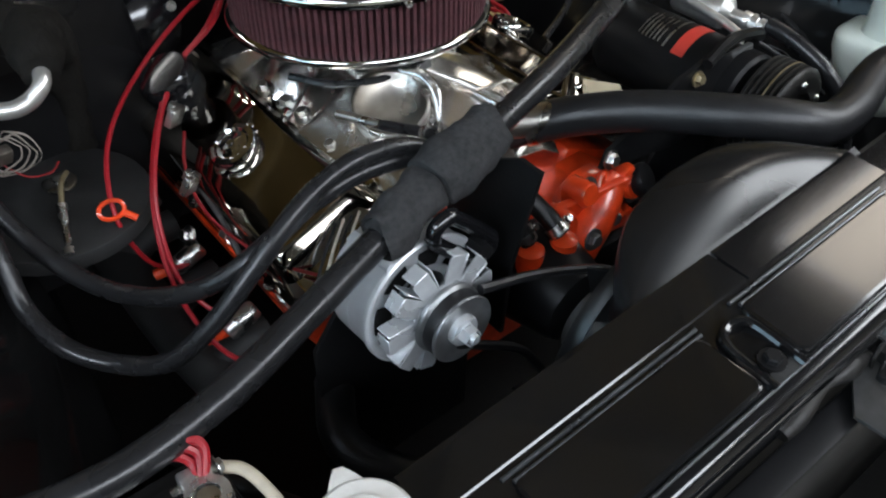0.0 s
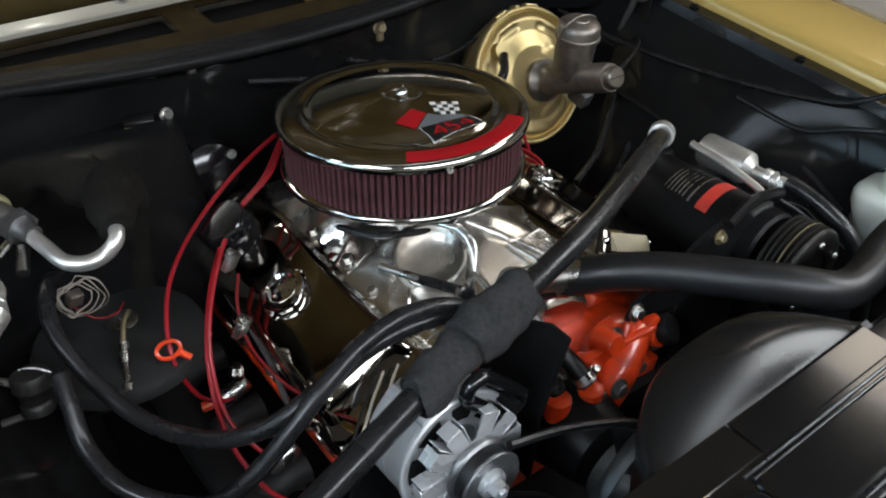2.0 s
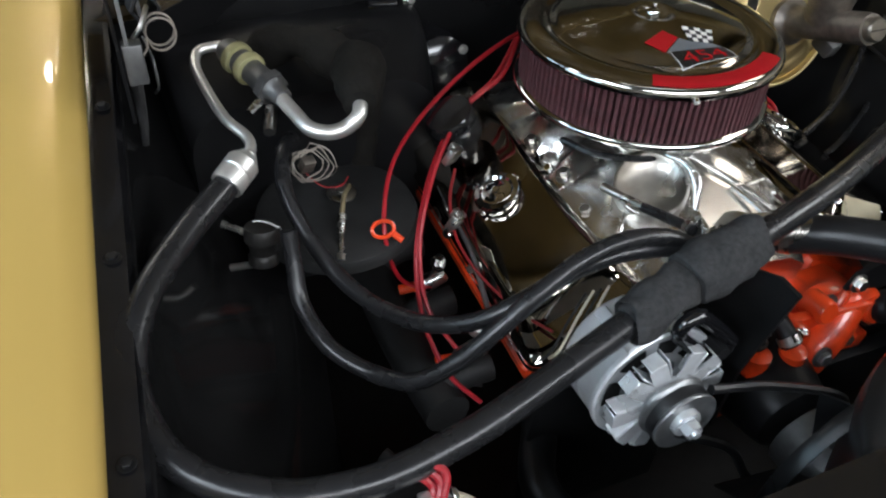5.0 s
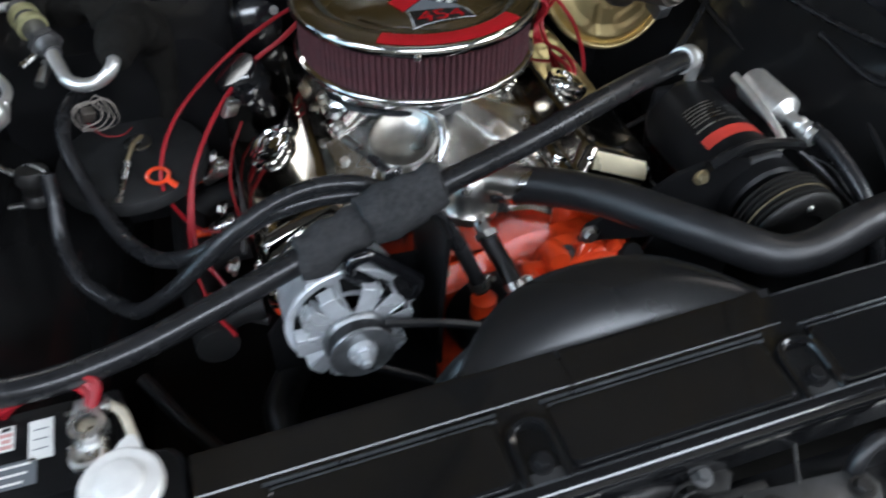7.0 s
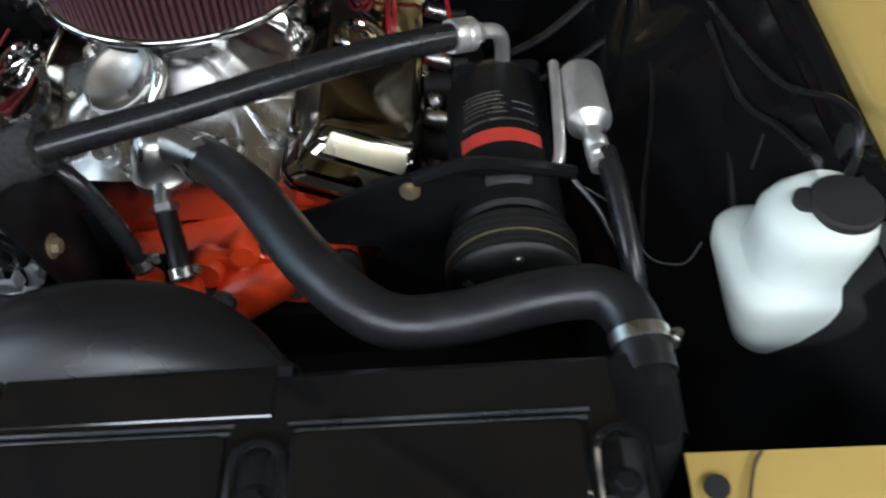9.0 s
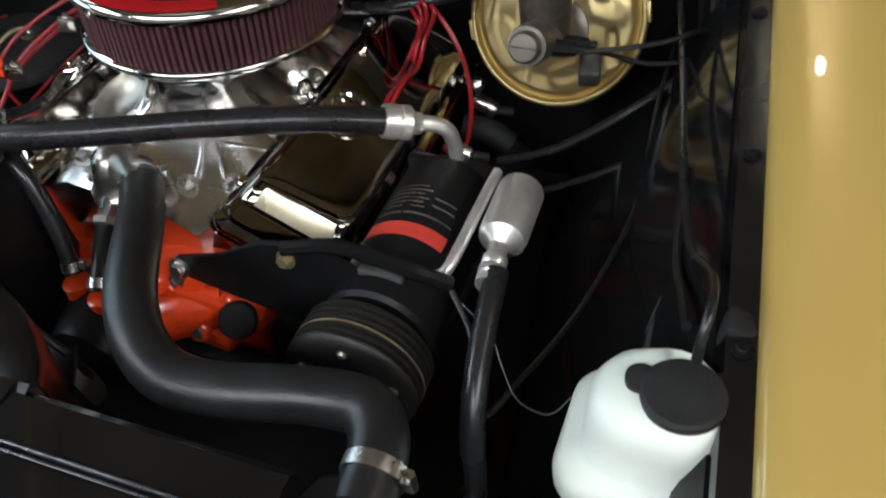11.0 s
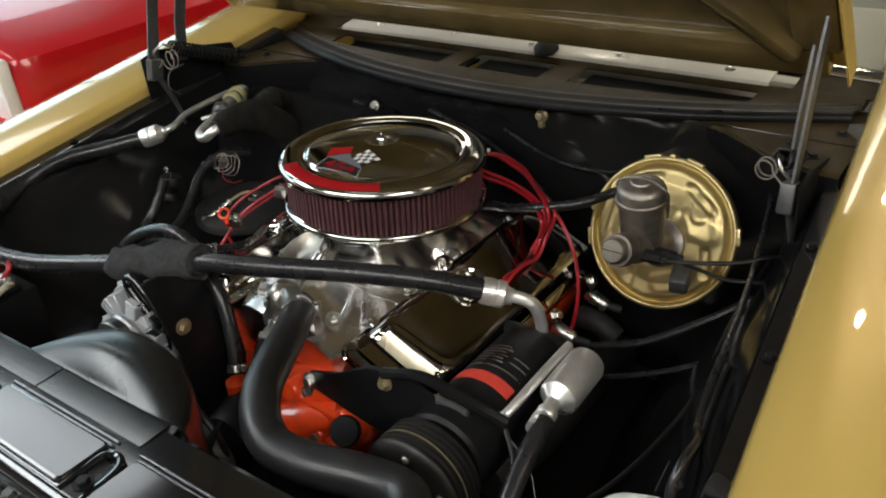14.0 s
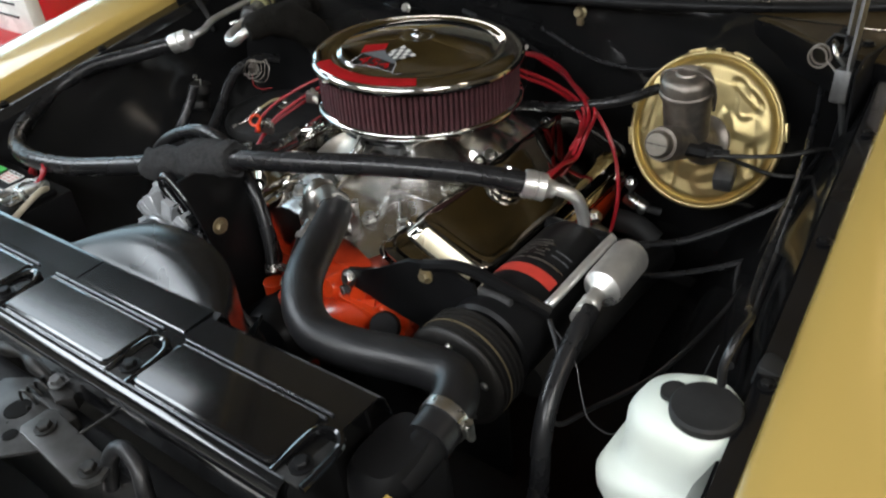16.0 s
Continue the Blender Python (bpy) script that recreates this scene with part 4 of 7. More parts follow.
    cap = part("filler_cap", b, CHROME, vc, "chrome push-in cap")
    for a in (20, 200):
        b = B()
        box(b, (0.0345, 0, 0.040), (0.007, 0.012, 0.005), pose(x0, y0, 0, 0, 0, a), 0.002)
        part("ear", b, CHROME, cap)
    if sx < 0:
        b = B()
        lathe(b, [(0.022, 0.028), (0.024, 0.034), (0.024, 0.055), (0.036, 0.060), (0.038, 0.066), (0.038, 0.098), (0.033, 0.106), (0.0, 0.108)], pose(0.002, 0.085, 0), 28)
        part("breather_can", b, BLACKGLOSS, vc, "black breather can")

# ---- alternator ----
AX = axis((-0.1930, -0.459, 0.788), (-0.1990, -0.309, 0.782)) @ Matrix.Scale(1.07, 4)
alt = thing("alternator", "silver alternator with a bladed fan and a single pulley", "alternator", m=AX)
b = B()
lathe(b, [(0.030, 0.060), (0.066, 0.056), (0.0715, 0.0535), (0.0735, 0.0555), (0.0735, 0.0600), (0.0715, 0.0610), (0.0705, 0.064), (0.0705, 0.086), (0.0695, 0.0865), (0.0695, 0.0875), (0.0705, 0.088), (0.0700, 0.112), (0.066, 0.124), (0.056, 0.132), (0.03, 0.136), (0, 0.136)], None, 56)
part("case", b, ALTCASE, alt, "cast aluminium case", angle=30)
# the front of the case: black patches paint in shaded air slots between the webs
for k in range(8):
    b = B()
    a0 = 2 * math.pi * (k + 0.2) / 8
    loft(b, [[(r * math.cos(a0 + w), r * math.sin(a0 + w), z) for w in (-0.26, -0.13, 0, 0.13, 0.26)] for r, z in ((0.040, 0.0580), (0.052, 0.0565), (0.0635, 0.0545))])
    thicken(b, 0.0008)
    part("air_slot", b, VOID, alt, "air slot drawn as a black shade patch")
for a, z1 in ((178, 0.104), (196, 0.100), (60, 0.108), (300, 0.108)):
    m = Matrix.Rotation(radians(a), 4, "Z")
    b = B()
    cyl(b, m @ V(0.0725, 0, 0.056), m @ V(0.0725, 0, z1), 0.0062, seg=12)
    box(b, (0.0725, 0, z1 * 0.5 + 0.048), (0.013, 0.015, 0.030), m, 0.003)
    part("through_bolt", b, ALTCASE, alt)
for a in (-96,):
    b = B()
    m = Matrix.Rotation(radians(a), 4, "Z")
    box(b, (0.084, 0, 0.078), (0.036, 0.030, 0.034), m, 0.007)
    cyl(b, m @ V(0.092, 0, 0.058), m @ V(0.092, 0, 0.062), 0.009, seg=6)
    part("ear", b, ALTCASE, alt)
b = B()
lathe(b, [(0, 0.026), (0.030, 0.026), (0.036, 0.029), (0.036, 0.031), (0.018, 0.031), (0, 0.030)], None, 40)
part("fan_hub", b, FANSTEEL, alt, "pressed steel fan hub")
# blades: a flat spoke, a fin bent back along the axis and a broad tip
for k, da in enumerate((0.0, 0.10, -0.05, 0.07, 0.0, -0.08, 0.05, 0.0, 0.06, -0.06)):
    m = Matrix.Rotation(2 * math.pi * k / 10 + da, 4, "Z")
    b = B()
    prism(b, [(0.026, -0.010), (0.0640, -0.0125), (0.0665, 0.0), (0.0640, 0.0075), (0.026, 0.009)], 0.0016, m @ pose(0, 0, 0.029), 0.0005)
    box(b, (0.0475, 0.0085, 0.0385), (0.036, 0.0016, 0.019), m @ pose(0, 0, 0, 0, 0, 2), 0.0005, 1)
    box(b, (0.0655, -0.002, 0.0375), (0.0018, 0.018, 0.018), m, 0.0006, 1)
    part("fan_blade", b, FANSTEEL, alt)
b = B()
lathe(b, [(0, 0.001), (0.0125, 0.001), (0.017, 0.003), (0.030, 0.003), (0.0345, 0.001), (0.0362, -0.0005), (0.0370, 0.001), (0.0365, 0.003), (0.029, 0.009), (0.029, 0.013), (0.0378, 0.020), (0.0388, 0.022), (0.0388, 0.0245), (0.02, 0.026), (0, 0.026)], None, 48)
part("pulley", b, PULLEY, alt, "grey steel pulley", angle=28)
b = B()
lathe(b, [(0.0286, 0.0075), (0.0355, 0.0042), (0.0362, 0.006), (0.0362, 0.0165), (0.0286, 0.0145)], None, 48)
part("belt_wrap", b, MATTRUBBER, alt, "black belt in the groove")
b = B()
lathe(b, [(0.006, -0.008), (0.008, -0.0155), (0.0095, -0.0155), (0.0105, -0.012), (0.0105, 0.000), (0.0, 0.001)], None, 6)
lathe(b, [(0, -0.006), (0.0155, -0.004), (0.0165, -0.001), (0.0165, 0.003), (0, 0.004)], None, 24)
lathe(b, [(0, -0.019), (0.0045, -0.019), (0.0055, -0.017), (0.0055, -0.004), (0, -0.004)], None, 14)
part("nut", b, FANSTEEL, alt)
# black disc that paints in the shade of a small hole
b = B()
lathe(b, [(0, 0), (0.0022, 0), (0.0022, 0.001), (0, 0.001)], axis((-0.047, 0.0523, 0.076), (-0.1, 0.1115, 0.076)), 10)
part("plug_hole", b, VOID, alt, "small hole drawn as a black shade disc")
brk = thing("alternator_bracket", "black steel alternator bracket plate", "bracket", at=(-0.08, -0.41, 0.80))
b = B()
prism(b, [(-0.455, 0.925), (-0.425, 0.925), (-0.325, 0.868), (-0.315, 0.80), (-0.315, 0.66), (-0.420, 0.66), (-0.425, 0.772)], 0.006, Matrix(((0, 0, 1, -0.083), (1, 0, 0, 0), (0, 1, 0, 0), (0, 0, 0, 1))), 0.001)
part("plate", b, BLACKSATIN, brk)
# black sheet added for the darkness in front of the orange engine
b = B()
prism(b, [(-0.29, 0.42), (-0.29, 0.70), (-0.250, 0.755), (-0.13, 0.795), (-0.05, 0.790), (-0.045, 0.735), (-0.060, 0.70), (-0.060, 0.42)], 0.006, pose(0, -0.333, 0, 90, 0, 0), 0.0015)
part("shade_plate", b, BLACKSATIN, brk)
b = B()
bolt(b, (-0.077, -0.410, 0.826), (1, 0, 0), 0.009, 0.010)
part("bolt", b, BRASS, brk, "plated bolt head")
b = B()
q = pose(-0.147, -0.418, 0.850, 90, 0, 0) @ pose(0, 0, 0, 0, 0, -46)
SLOT = [(0.050 * math.copysign(1, math.cos(t)) * (0.62 + 0.38 * abs(math.cos(t))), 0.0165 * math.sin(t)) for t in [2 * math.pi * k / 14 for k in range(15)]]
tube(b, [q @ V(x, y, 0) for x, y in SLOT], 0.0085, 12, 4)
part("slotted_arm", b, BLACKGLOSS, brk, "slotted black adjusting arm")
b = B()
cyl(b, q @ V(0.030, 0, -0.010), q @ V(0.030, 0, 0.014), 0.0095, seg=6)
part("bolt", b, BLACKSATIN, brk)
b = B()
tube(b, [(-0.165, -0.451, 0.822), (-0.08, -0.455, 0.795), (0.02, -0.468, 0.75), (0.055, -0.466, 0.70), (0.045, -0.466, 0.62), (-0.01, -0.466, 0.58), (-0.06, -0.468, 0.62), (-0.11, -0.462, 0.70), (-0.198, -0.452, 0.762)], 0.0055, 8, 8)
solo("drive_belt", b, MATTRUBBER, "black rubber alternator belt", "belt")

# ---- compressor ----
CM = axis((0.402, -0.452, 0.784), (0.396, -0.10, 0.775))
cp = thing("compressor", "black cylindrical air-conditioning compressor with a belt clutch", "compressor", m=CM)
b = B()
lathe(b, [(0, 0.075), (0.058, 0.075), (0.0625, 0.080), (0.0625, 0.300), (0.060, 0.306), (0.055, 0.318), (0.050, 0.322), (0, 0.322)], None, 56)
part("shell", b, BLACKSATIN, cp)
b = B()
prof = [(0, 0.010), (0.034, 0.010), (0.038, 0.006), (0.058, 0.005), (0.066, 0.008), (0.0705, 0.012)]
for k in range(5):
    z0 = 0.0125 + 0.0085 * k
    prof += [(0.0710, z0 + 0.0005), (0.0710, z0 + 0.0025), (0.0635, z0 + 0.0045), (0.0635, z0 + 0.0055), (0.0710, z0 + 0.0078)]
lathe(b, prof + [(0.0710, 0.058), (0.060, 0.064), (0.0, 0.066)], None, 56)
cl = part("clutch_pulley", b, LATCH, cp, "black grooved clutch pulley")
for k in range(5):
    b = B()
    a = radians(20 + 72 * k)
    bolt(b, (0.052 * math.cos(a), 0.052 * math.sin(a), 0.006), (0, 0, -1), 0.004, 0.004)
    part("rivet", b, STEEL, cl)
b = B()
lathe(b, [(0.068, 0.0293), (0.0716, 0.0297), (0.0716, 0.0318), (0.068, 0.0322)], None, 56)
part("belt_edge", b, BRASS, cl, "brassy worn groove edge")


def wrap(bm, z0, z1, a0, a1, r=0.0631, n=16):
    """A label wrapped round the shell."""
    loft(bm, [[(r * math.cos(radians(a0 + (a1 - a0) * k / n)), r * math.sin(radians(a0 + (a1 - a0) * k / n)), z) for k in range(n + 1)] for z in (z0, z1)])


b = B()
wrap(b, 0.165, 0.186, 42, 132)
part("red_label", b, REDLABEL, cp, "red paper band")
for z0, z1, a0, a1 in ((0.200, 0.203, 45, 130), (0.212, 0.214, 48, 96), (0.219, 0.2215, 48, 92), (0.226, 0.228, 48, 96), (0.233, 0.2355, 48, 90), (0.240, 0.242, 48, 96), (0.247, 0.2485, 50, 90), (0.218, 0.220, 102, 128), (0.230, 0.232, 102, 126)):
    b = B()
    wrap(b, z0, z1, a0, a1, 0.0630)
    part("print_bar", b, GREYDECAL if a0 > 100 else STEEL, cp)
b = B()
box(b, (0.0, 0.0, 0.312), (0.11, 0.11, 0.02), None, 0.012)
part("rear_head", b, BLACKSATIN, cp)
b = B()
box(b, (0.0, 0.060, 0.106), (0.05, 0.012, 0.010), None, 0.003)
part("tag", b, GREYSTEEL, cp, "small grey tag")

brk.location += V(-0.003, 0.012, 0)
cb = thing("compressor_bracket", "black steel compressor mounting bracket", "bracket", at=(0.26, -0.36, 0.79))
b = B()
prism(b, [(0.13, 0.770), (0.14, 0.795), (0.20, 0.815), (0.26, 0.852), (0.32, 0.866), (0.37, 0.850), (0.40, 0.80), (0.36, 0.75), (0.28, 0.74), (0.20, 0.755)], 0.007, pose(0, -0.345, 0, 90, 0, 0), 0.0015)
part("plate", b, BLACKSATIN, cb)
b = B()
prism(b, [(0.225, 0.50), (0.232, 0.69), (0.26, 0.735), (0.36, 0.76), (0.40, 0.72), (0.40, 0.50)], 0.006, pose(0, -0.335, 0, 90, 0, 0), 0.0015)
part("lower_plate", b, BLACKSATIN, cb)
b = B()
box(b, (0.16, -0.372, 0.615), (0.20, 0.03, 0.10), None, 0.012)
part("tensioner", b, BLACKSATIN, cb, "black belt tensioner arm")
b = B()
bolt(b, (0.296, -0.353, 0.842), (0, -1, 0.2), 0.0075, 0.010)
part("bolt", b, BRASS, cb, "yellow plated bolt head")
b = B()
bolt(b, (0.143, -0.353, 0.782), (0, -1, 0.2), 0.009, 0.010)
part("bolt", b, STEEL, cb)
b = B()
tube(b, [(0.30, -0.36, 0.865), (0.36, -0.35, 0.875), (0.43, -0.345, 0.860), (0.47, -0.33, 0.835)], 0.008, 8)
part("arm", b, BLACKSATIN, cb)

# silver muffler can and its pipes
mf = thing("muffler_can", "silver aluminium refrigerant muffler with a crimped hose end", "muffler", at=(0.50, -0.2, 0.80))
b = B()
lathe(b, [(0, 0.016), (0.018, 0.017), (0.025, 0.021), (0.0268, 0.026), (0.0268, 0.098), (0.0255, 0.104), (0.018, 0.110), (0.011, 0.116), (0.010, 0.135), (0, 0.135)], axis((0.497, -0.135, 0.835), (0.503, -0.275, 0.836)), 36)
part("can", b, BRIGHTALU, mf)
b = B()
lathe(b, [(0, 0), (0.0135, 0.0), (0.0135, 0.010), (0.012, 0.012), (0.0145, 0.014), (0.0145, 0.024), (0.0125, 0.026), (0.0145, 0.028), (0.0145, 0.036), (0, 0.036)], axis((0.504, -0.268, 0.836), (0.512, -0.33, 0.833)), 24)
part("crimp_ferrule", b, BRIGHTALU, mf)
b = B()
tube(b, [(0.468, -0.150, 0.850), (0.466, -0.22, 0.846), (0.463, -0.285, 0.838), (0.455, -0.300, 0.830), (0.435, -0.303, 0.826)], 0.0065, 10)
part("pipe", b, BRIGHTALU, mf)
b = B()
tube(b, [(0.509, -0.300, 0.834), (0.515, -0.350, 0.826), (0.523, -0.410, 0.800), (0.531, -0.448, 0.760), (0.538, -0.470, 0.70), (0.53, -0.49, 0.60)], 0.0125, 14)
mf.location += V(-0.004, -0.012, -0.006)
solo("discharge_hose", b, RUBBER, "black rubber refrigerant hose from the silver muffler", "hose", "hoses")

# ---- large suction hose across the engine ----
sh = thing("suction_hose", "long black refrigerant hose wrapped with foam tape", "hose", "hoses", at=(-0.16, -0.37, 0.88))
b = B()
tube(b, [(-0.579, -0.076, 0.924), (-0.634, -0.130, 0.914), (-0.690, -0.205, 0.905), (-0.718, -0.280, 0.880), (-0.700, -0.362, 0.855), (-0.630, -0.425, 0.850), (-0.540, -0.447, 0.852), (-0.440, -0.435, 0.856),
         (-0.345, -0.412, 0.868), (-0.25, -0.388, 0.884), (-0.16, -0.368, 0.902), (-0.06, -0.350, 0.922), (0.06, -0.318, 0.932), (0.17, -0.275, 0.934), (0.27, -0.228, 0.926), (0.352, -0.184, 0.908)], 0.0155, 18, 6)
part("hose", b, RUBBER, sh)
b = B()
tube(b, [(-0.242, -0.386, 0.886), (-0.236, -0.385, 0.887), (-0.20, -0.376, 0.894), (-0.165, -0.369, 0.901), (-0.160, -0.368, 0.902), (-0.155, -0.367, 0.903), (-0.11, -0.358, 0.912), (-0.07, -0.351, 0.920), (-0.063, -0.350, 0.921)],
     lambda t: 0.0165 + (0.0105 * math.sin(math.pi * t / 0.46) ** 0.45 if t < 0.46 else 0.0155 * math.sin(math.pi * min(1.0, (t - 0.46) / 0.54)) ** 0.45 if t < 1 else 0.0), 22, 6)
for v in b.verts:
    v.co += noise.noise_vector(v.co * 38) * 0.0070 + noise.noise_vector(v.co * 110) * 0.0012
part("foam_wrap", b, FOAM, sh, "rough black foam tape wrap", angle=60)
b = B()
lathe(b, [(0, -0.004), (0.0185, -0.004), (0.0195, 0.000), (0.0195, 0.012), (0.0175, 0.014), (0.0195, 0.016), (0.0195, 0.026), (0.017, 0.028), (0.013, 0.032), (0.0115, 0.04), (0, 0.04)], axis((0.346, -0.187, 0.909), (0.385, -0.160, 0.893)), 28)
part("crimp_ferrule", b, BRIGHTALU, sh, "bare aluminium crimp")
b = B()
tube(b, [(0.366, -0.173, 0.901), (0.384, -0.160, 0.894), (0.397, -0.150, 0.884), (0.403, -0.143, 0.868), (0.405, -0.138, 0.845), (0.405, -0.136, 0.822)], 0.0090, 14)
part("elbow", b, BRIGHTALU, sh, "bare aluminium elbow")
b = B()
lathe(b, [(0, -0.006), (0.0185, -0.006), (0.0195, -0.002), (0.0195, 0.012), (0.0175, 0.014), (0.0195, 0.016), (0.0195, 0.030), (0.016, 0.034), (0.012, 0.040), (0, 0.04)], axis((-0.579, -0.076, 0.924), (-0.549, -0.048, 0.934)), 28)
part("crimp_ferrule", b, BRIGHTALU, sh, "bare aluminium crimp")
b = B()
tube(b, [(-0.564, -0.062, 0.929), (-0.546, -0.042, 0.936), (-0.545, -0.020, 0.940), (-0.562, 0.020, 0.945), (-0.572, 0.100, 0.947), (-0.573, 0.145, 0.948), (-0.562, 0.168, 0.952), (-0.534, 0.167, 0.955)], lambda t: 0.0100 if t < 0.12 else 0.0066, 14)
part("pipe", b, BRIGHTALU, sh, "bare aluminium pipe")

# ---- expansion valve and U pipe ----
ev = thing("evaporator_valve", "grey evaporator control valve with a bare aluminium U pipe", "control valve", at=(-0.50, 0.06, 0.92))
b = B()
lathe(b, [(0, 0), (0.014, 0), (0.016, 0.004), (0.016, 0.02), (0.0165, 0.022), (0.0165, 0.034), (0.016, 0.036), (0.016, 0.085), (0.0175, 0.088), (0.0175, 0.105), (0.013, 0.110), (0.012, 0.125), (0, 0.125)], axis((-0.531, 0.155, 0.957), (-0.482, 0.030, 0.942)), 24)
part("body", b, GREYSTEEL, ev)
for z in (0.020, 0.046):
    b = B()
    lathe(b, [(0.016, z - 0.001), (0.0205, z), (0.0215, z + 0.002), (0.0215, z + 0.010), (0.0205, z + 0.012), (0.016, z + 0.013)], axis((-0.531, 0.155, 0.957), (-0.482, 0.030, 0.942)), 24)
    part("ring", b, OLIVE, ev, "pale olive plated ring")
b = B()
lathe(b, [(0, 0.092), (0.0225, 0.092), (0.0225, 0.104), (0, 0.104)], axis((-0.531, 0.155, 0.957), (-0.482, 0.030, 0.942)), 6)
part("hex_nut", b, GREYSTEEL, ev)
b = B()
tube(b, [(-0.488, 0.040, 0.943), (-0.480, 0.012, 0.939), (-0.470, -0.018, 0.934), (-0.450, -0.033, 0.933), (-0.430, -0.035, 0.937), (-0.414, -0.033, 0.948), (-0.407, -0.020, 0.955), (-0.402, 0.005, 0.957)], 0.0092, 14)
part("u_pipe", b, BRIGHTALU, ev, "bright bare aluminium U pipe")
b = B()
cyl(b, (-0.500, 0.05, 0.925), (-0.512, 0.015, 0.915), 0.0075, seg=10)
cyl(b, (-0.512, 0.05, 0.938), (-0.530, 0.035, 0.934), 0.005, seg=8)
part("service_port", b, STEEL, ev)
b = B()
tube(b, [(-0.407, -0.022, 0.955), (-0.398, 0.020, 0.960), (-0.380, 0.070, 0.950), (-0.362, 0.11, 0.905), (-0.356, 0.12, 0.84), (-0.362, 0.12, 0.76)], lambda t: 0.020 + 0.014 * math.sin(math.pi * min(1, t * 1.2)), 16)
tube(b, [(-0.385, 0.07, 0.945), (-0.42, 0.13, 0.955), (-0.455, 0.17, 0.945), (-0.48, 0.21, 0.90)], lambda t: 0.026 + 0.005 * math.sin(9 * t), 16)
for v in b.verts:
    v.co += noise.noise_vector(v.co * 45) * 0.005
part("insulation", b, DARKFOAM, ev, "black foam insulation", angle=60)
b = B()
rng_ = random.Random(5)
for k in range(4):
    cx, cy, cz = -0.470 + 0.004 * k, 0.012 + 0.005 * k, 0.858 - 0.004 * k
    r = 0.021 + 0.0025 * k
    tube(b, [(cx + r * math.cos(t), cy + 0.5 * r * math.sin(t) + rng_.uniform(-.004, .004), cz + 0.6 * r * math.sin(t)) for t in [2 * math.pi * j / 9 + k for j in range(10)]], 0.0010, 6, 4)
for v in b.verts:
    v.co += noise.noise_vector(v.co * 45 + V(3, 1, 7)) * 0.009
part("capillary_coil", b, GREYWIRE, ev, "coiled thin grey capillary")
b = B()
tube(b, [(-0.475, 0.02, 0.845), (-0.455, 0.0, 0.828), (-0.430, 0.0, 0.822), (-0.415, 0.015, 0.822)], 0.0011, 6)
part("wire", b, DARKRED, ev, "thin dark red wire")
b = B()
box(b, (0, 0, 0), (0.018, 0.014, 0.020), pose(-0.468, 0.02, 0.852, 20, 10, 15), 0.002)
part("connector", b, IRON, ev, "small brown connector")

# ---- heater box on the firewall ----
hb = thing("heater_box", "black plastic heater and evaporator box on the firewall", "heater box", at=(-0.42, 0.22, 0.6))
b = B()
rows = []
for k in range(9):
    t = k / 8
    x0, x1 = -0.62 + 0.02 * t, -0.22 - 0.03 * t
    z0, z1 = 0.56, 0.93 - 0.05 * abs(t - 0.3)
    y = 0.30 - 0.19 * t
    rad = 0.02 + 0.05 * max(0, (t - 0.6) / 0.4)
    pts = []
    for cx, cz, a0 in ((x1 - rad, z1 - rad, 0), (x0 + rad, z1 - rad, 90), (x0 + rad, z0 + rad, 180), (x1 - rad, z0 + rad, 270)):
        for j in range(6):
            a = radians(a0 + 18 * j)
            pts.append((cx + rad * math.cos(a), y, cz + rad * math.sin(a)))
    rows.append(pts)
g = loft(b, rows, True)
b.faces.new(g[-1])
part("case", b, BLACKSATIN, hb)
b = B()
lathe(b, [(0, 0.715), (0.105, 0.715), (0.112, 0.72), (0.1125, 0.730), (0.109, 0.738), (0.100, 0.742), (0, 0.744)], pose(-0.43, 0.025, 0.024), 40)
part("flange", b, BLACKMATT, hb, "round black flange")
b = B()
lathe(b, [(0, 0.744), (0.020, 0.744), (0.021, 0.747), (0.018, 0.749), (0.008, 0.750), (0.006, 0.754), (0, 0.754)], pose(-0.418, 0.043, 0.027), 24)
part("sensor_button", b, DULLALU, hb, "round metal sensor")
for p in ((-0.24, 0.26, 0.93), (-0.20, 0.25, 0.80), (-0.235, 0.25, 0.86)):
    b = B()
    bolt(b, p, (0.2, -1, 0.3), 0.007, 0.008)
    part("screw", b, STEEL, hb)
bm_ = thing("blower_motor", "gloss black round blower motor on the firewall", "blower motor", at=(-0.19, 0.24, 0.82))
b = B()
lathe(b, [(0, 0), (0.03, 0.002), (0.045, 0.012), (0.05, 0.03), (0.05, 0.10), (0, 0.10)], axis((-0.205, 0.195, 0.845), (-0.205, 0.31, 0.815)), 32)
part("can", b, BLACKGLOSS, bm_)
b = B()
for a in (30, 150, 270):
    bolt(b, (-0.205 + 0.04 * math.cos(radians(a)), 0.205, 0.845 + 0.04 * math.sin(radians(a))), (0, -1, 0.2), 0.005, 0.006)
    part("screw", b, STEEL, bm_)
    b = B()
RM = pose(-0.279, 0.268, 0.920, 20, 0, -12)
rl = thing("relay", "small black relay with two brass-coloured bands on the firewall", "relay", m=RM)
box(b, (0, 0, 0), (0.045, 0.022, 0.034), None, 0.003)
part("case", b, BLACKGLOSS, rl)
for z in (-0.008, 0.008):
    b = B()
    box(b, (0, -0.0115, z), (0.043, 0.003, 0.006), None, 0.001)
    part("band", b, BRASSBAND, rl, "brass-coloured band")

# thin sensor rod hanging from a red looped tie
sr = thing("fuel_filter_rod", "small silver inline fitting on a thin line", "fitting", at=(-0.43, -0.03, 0.72))
b = B()
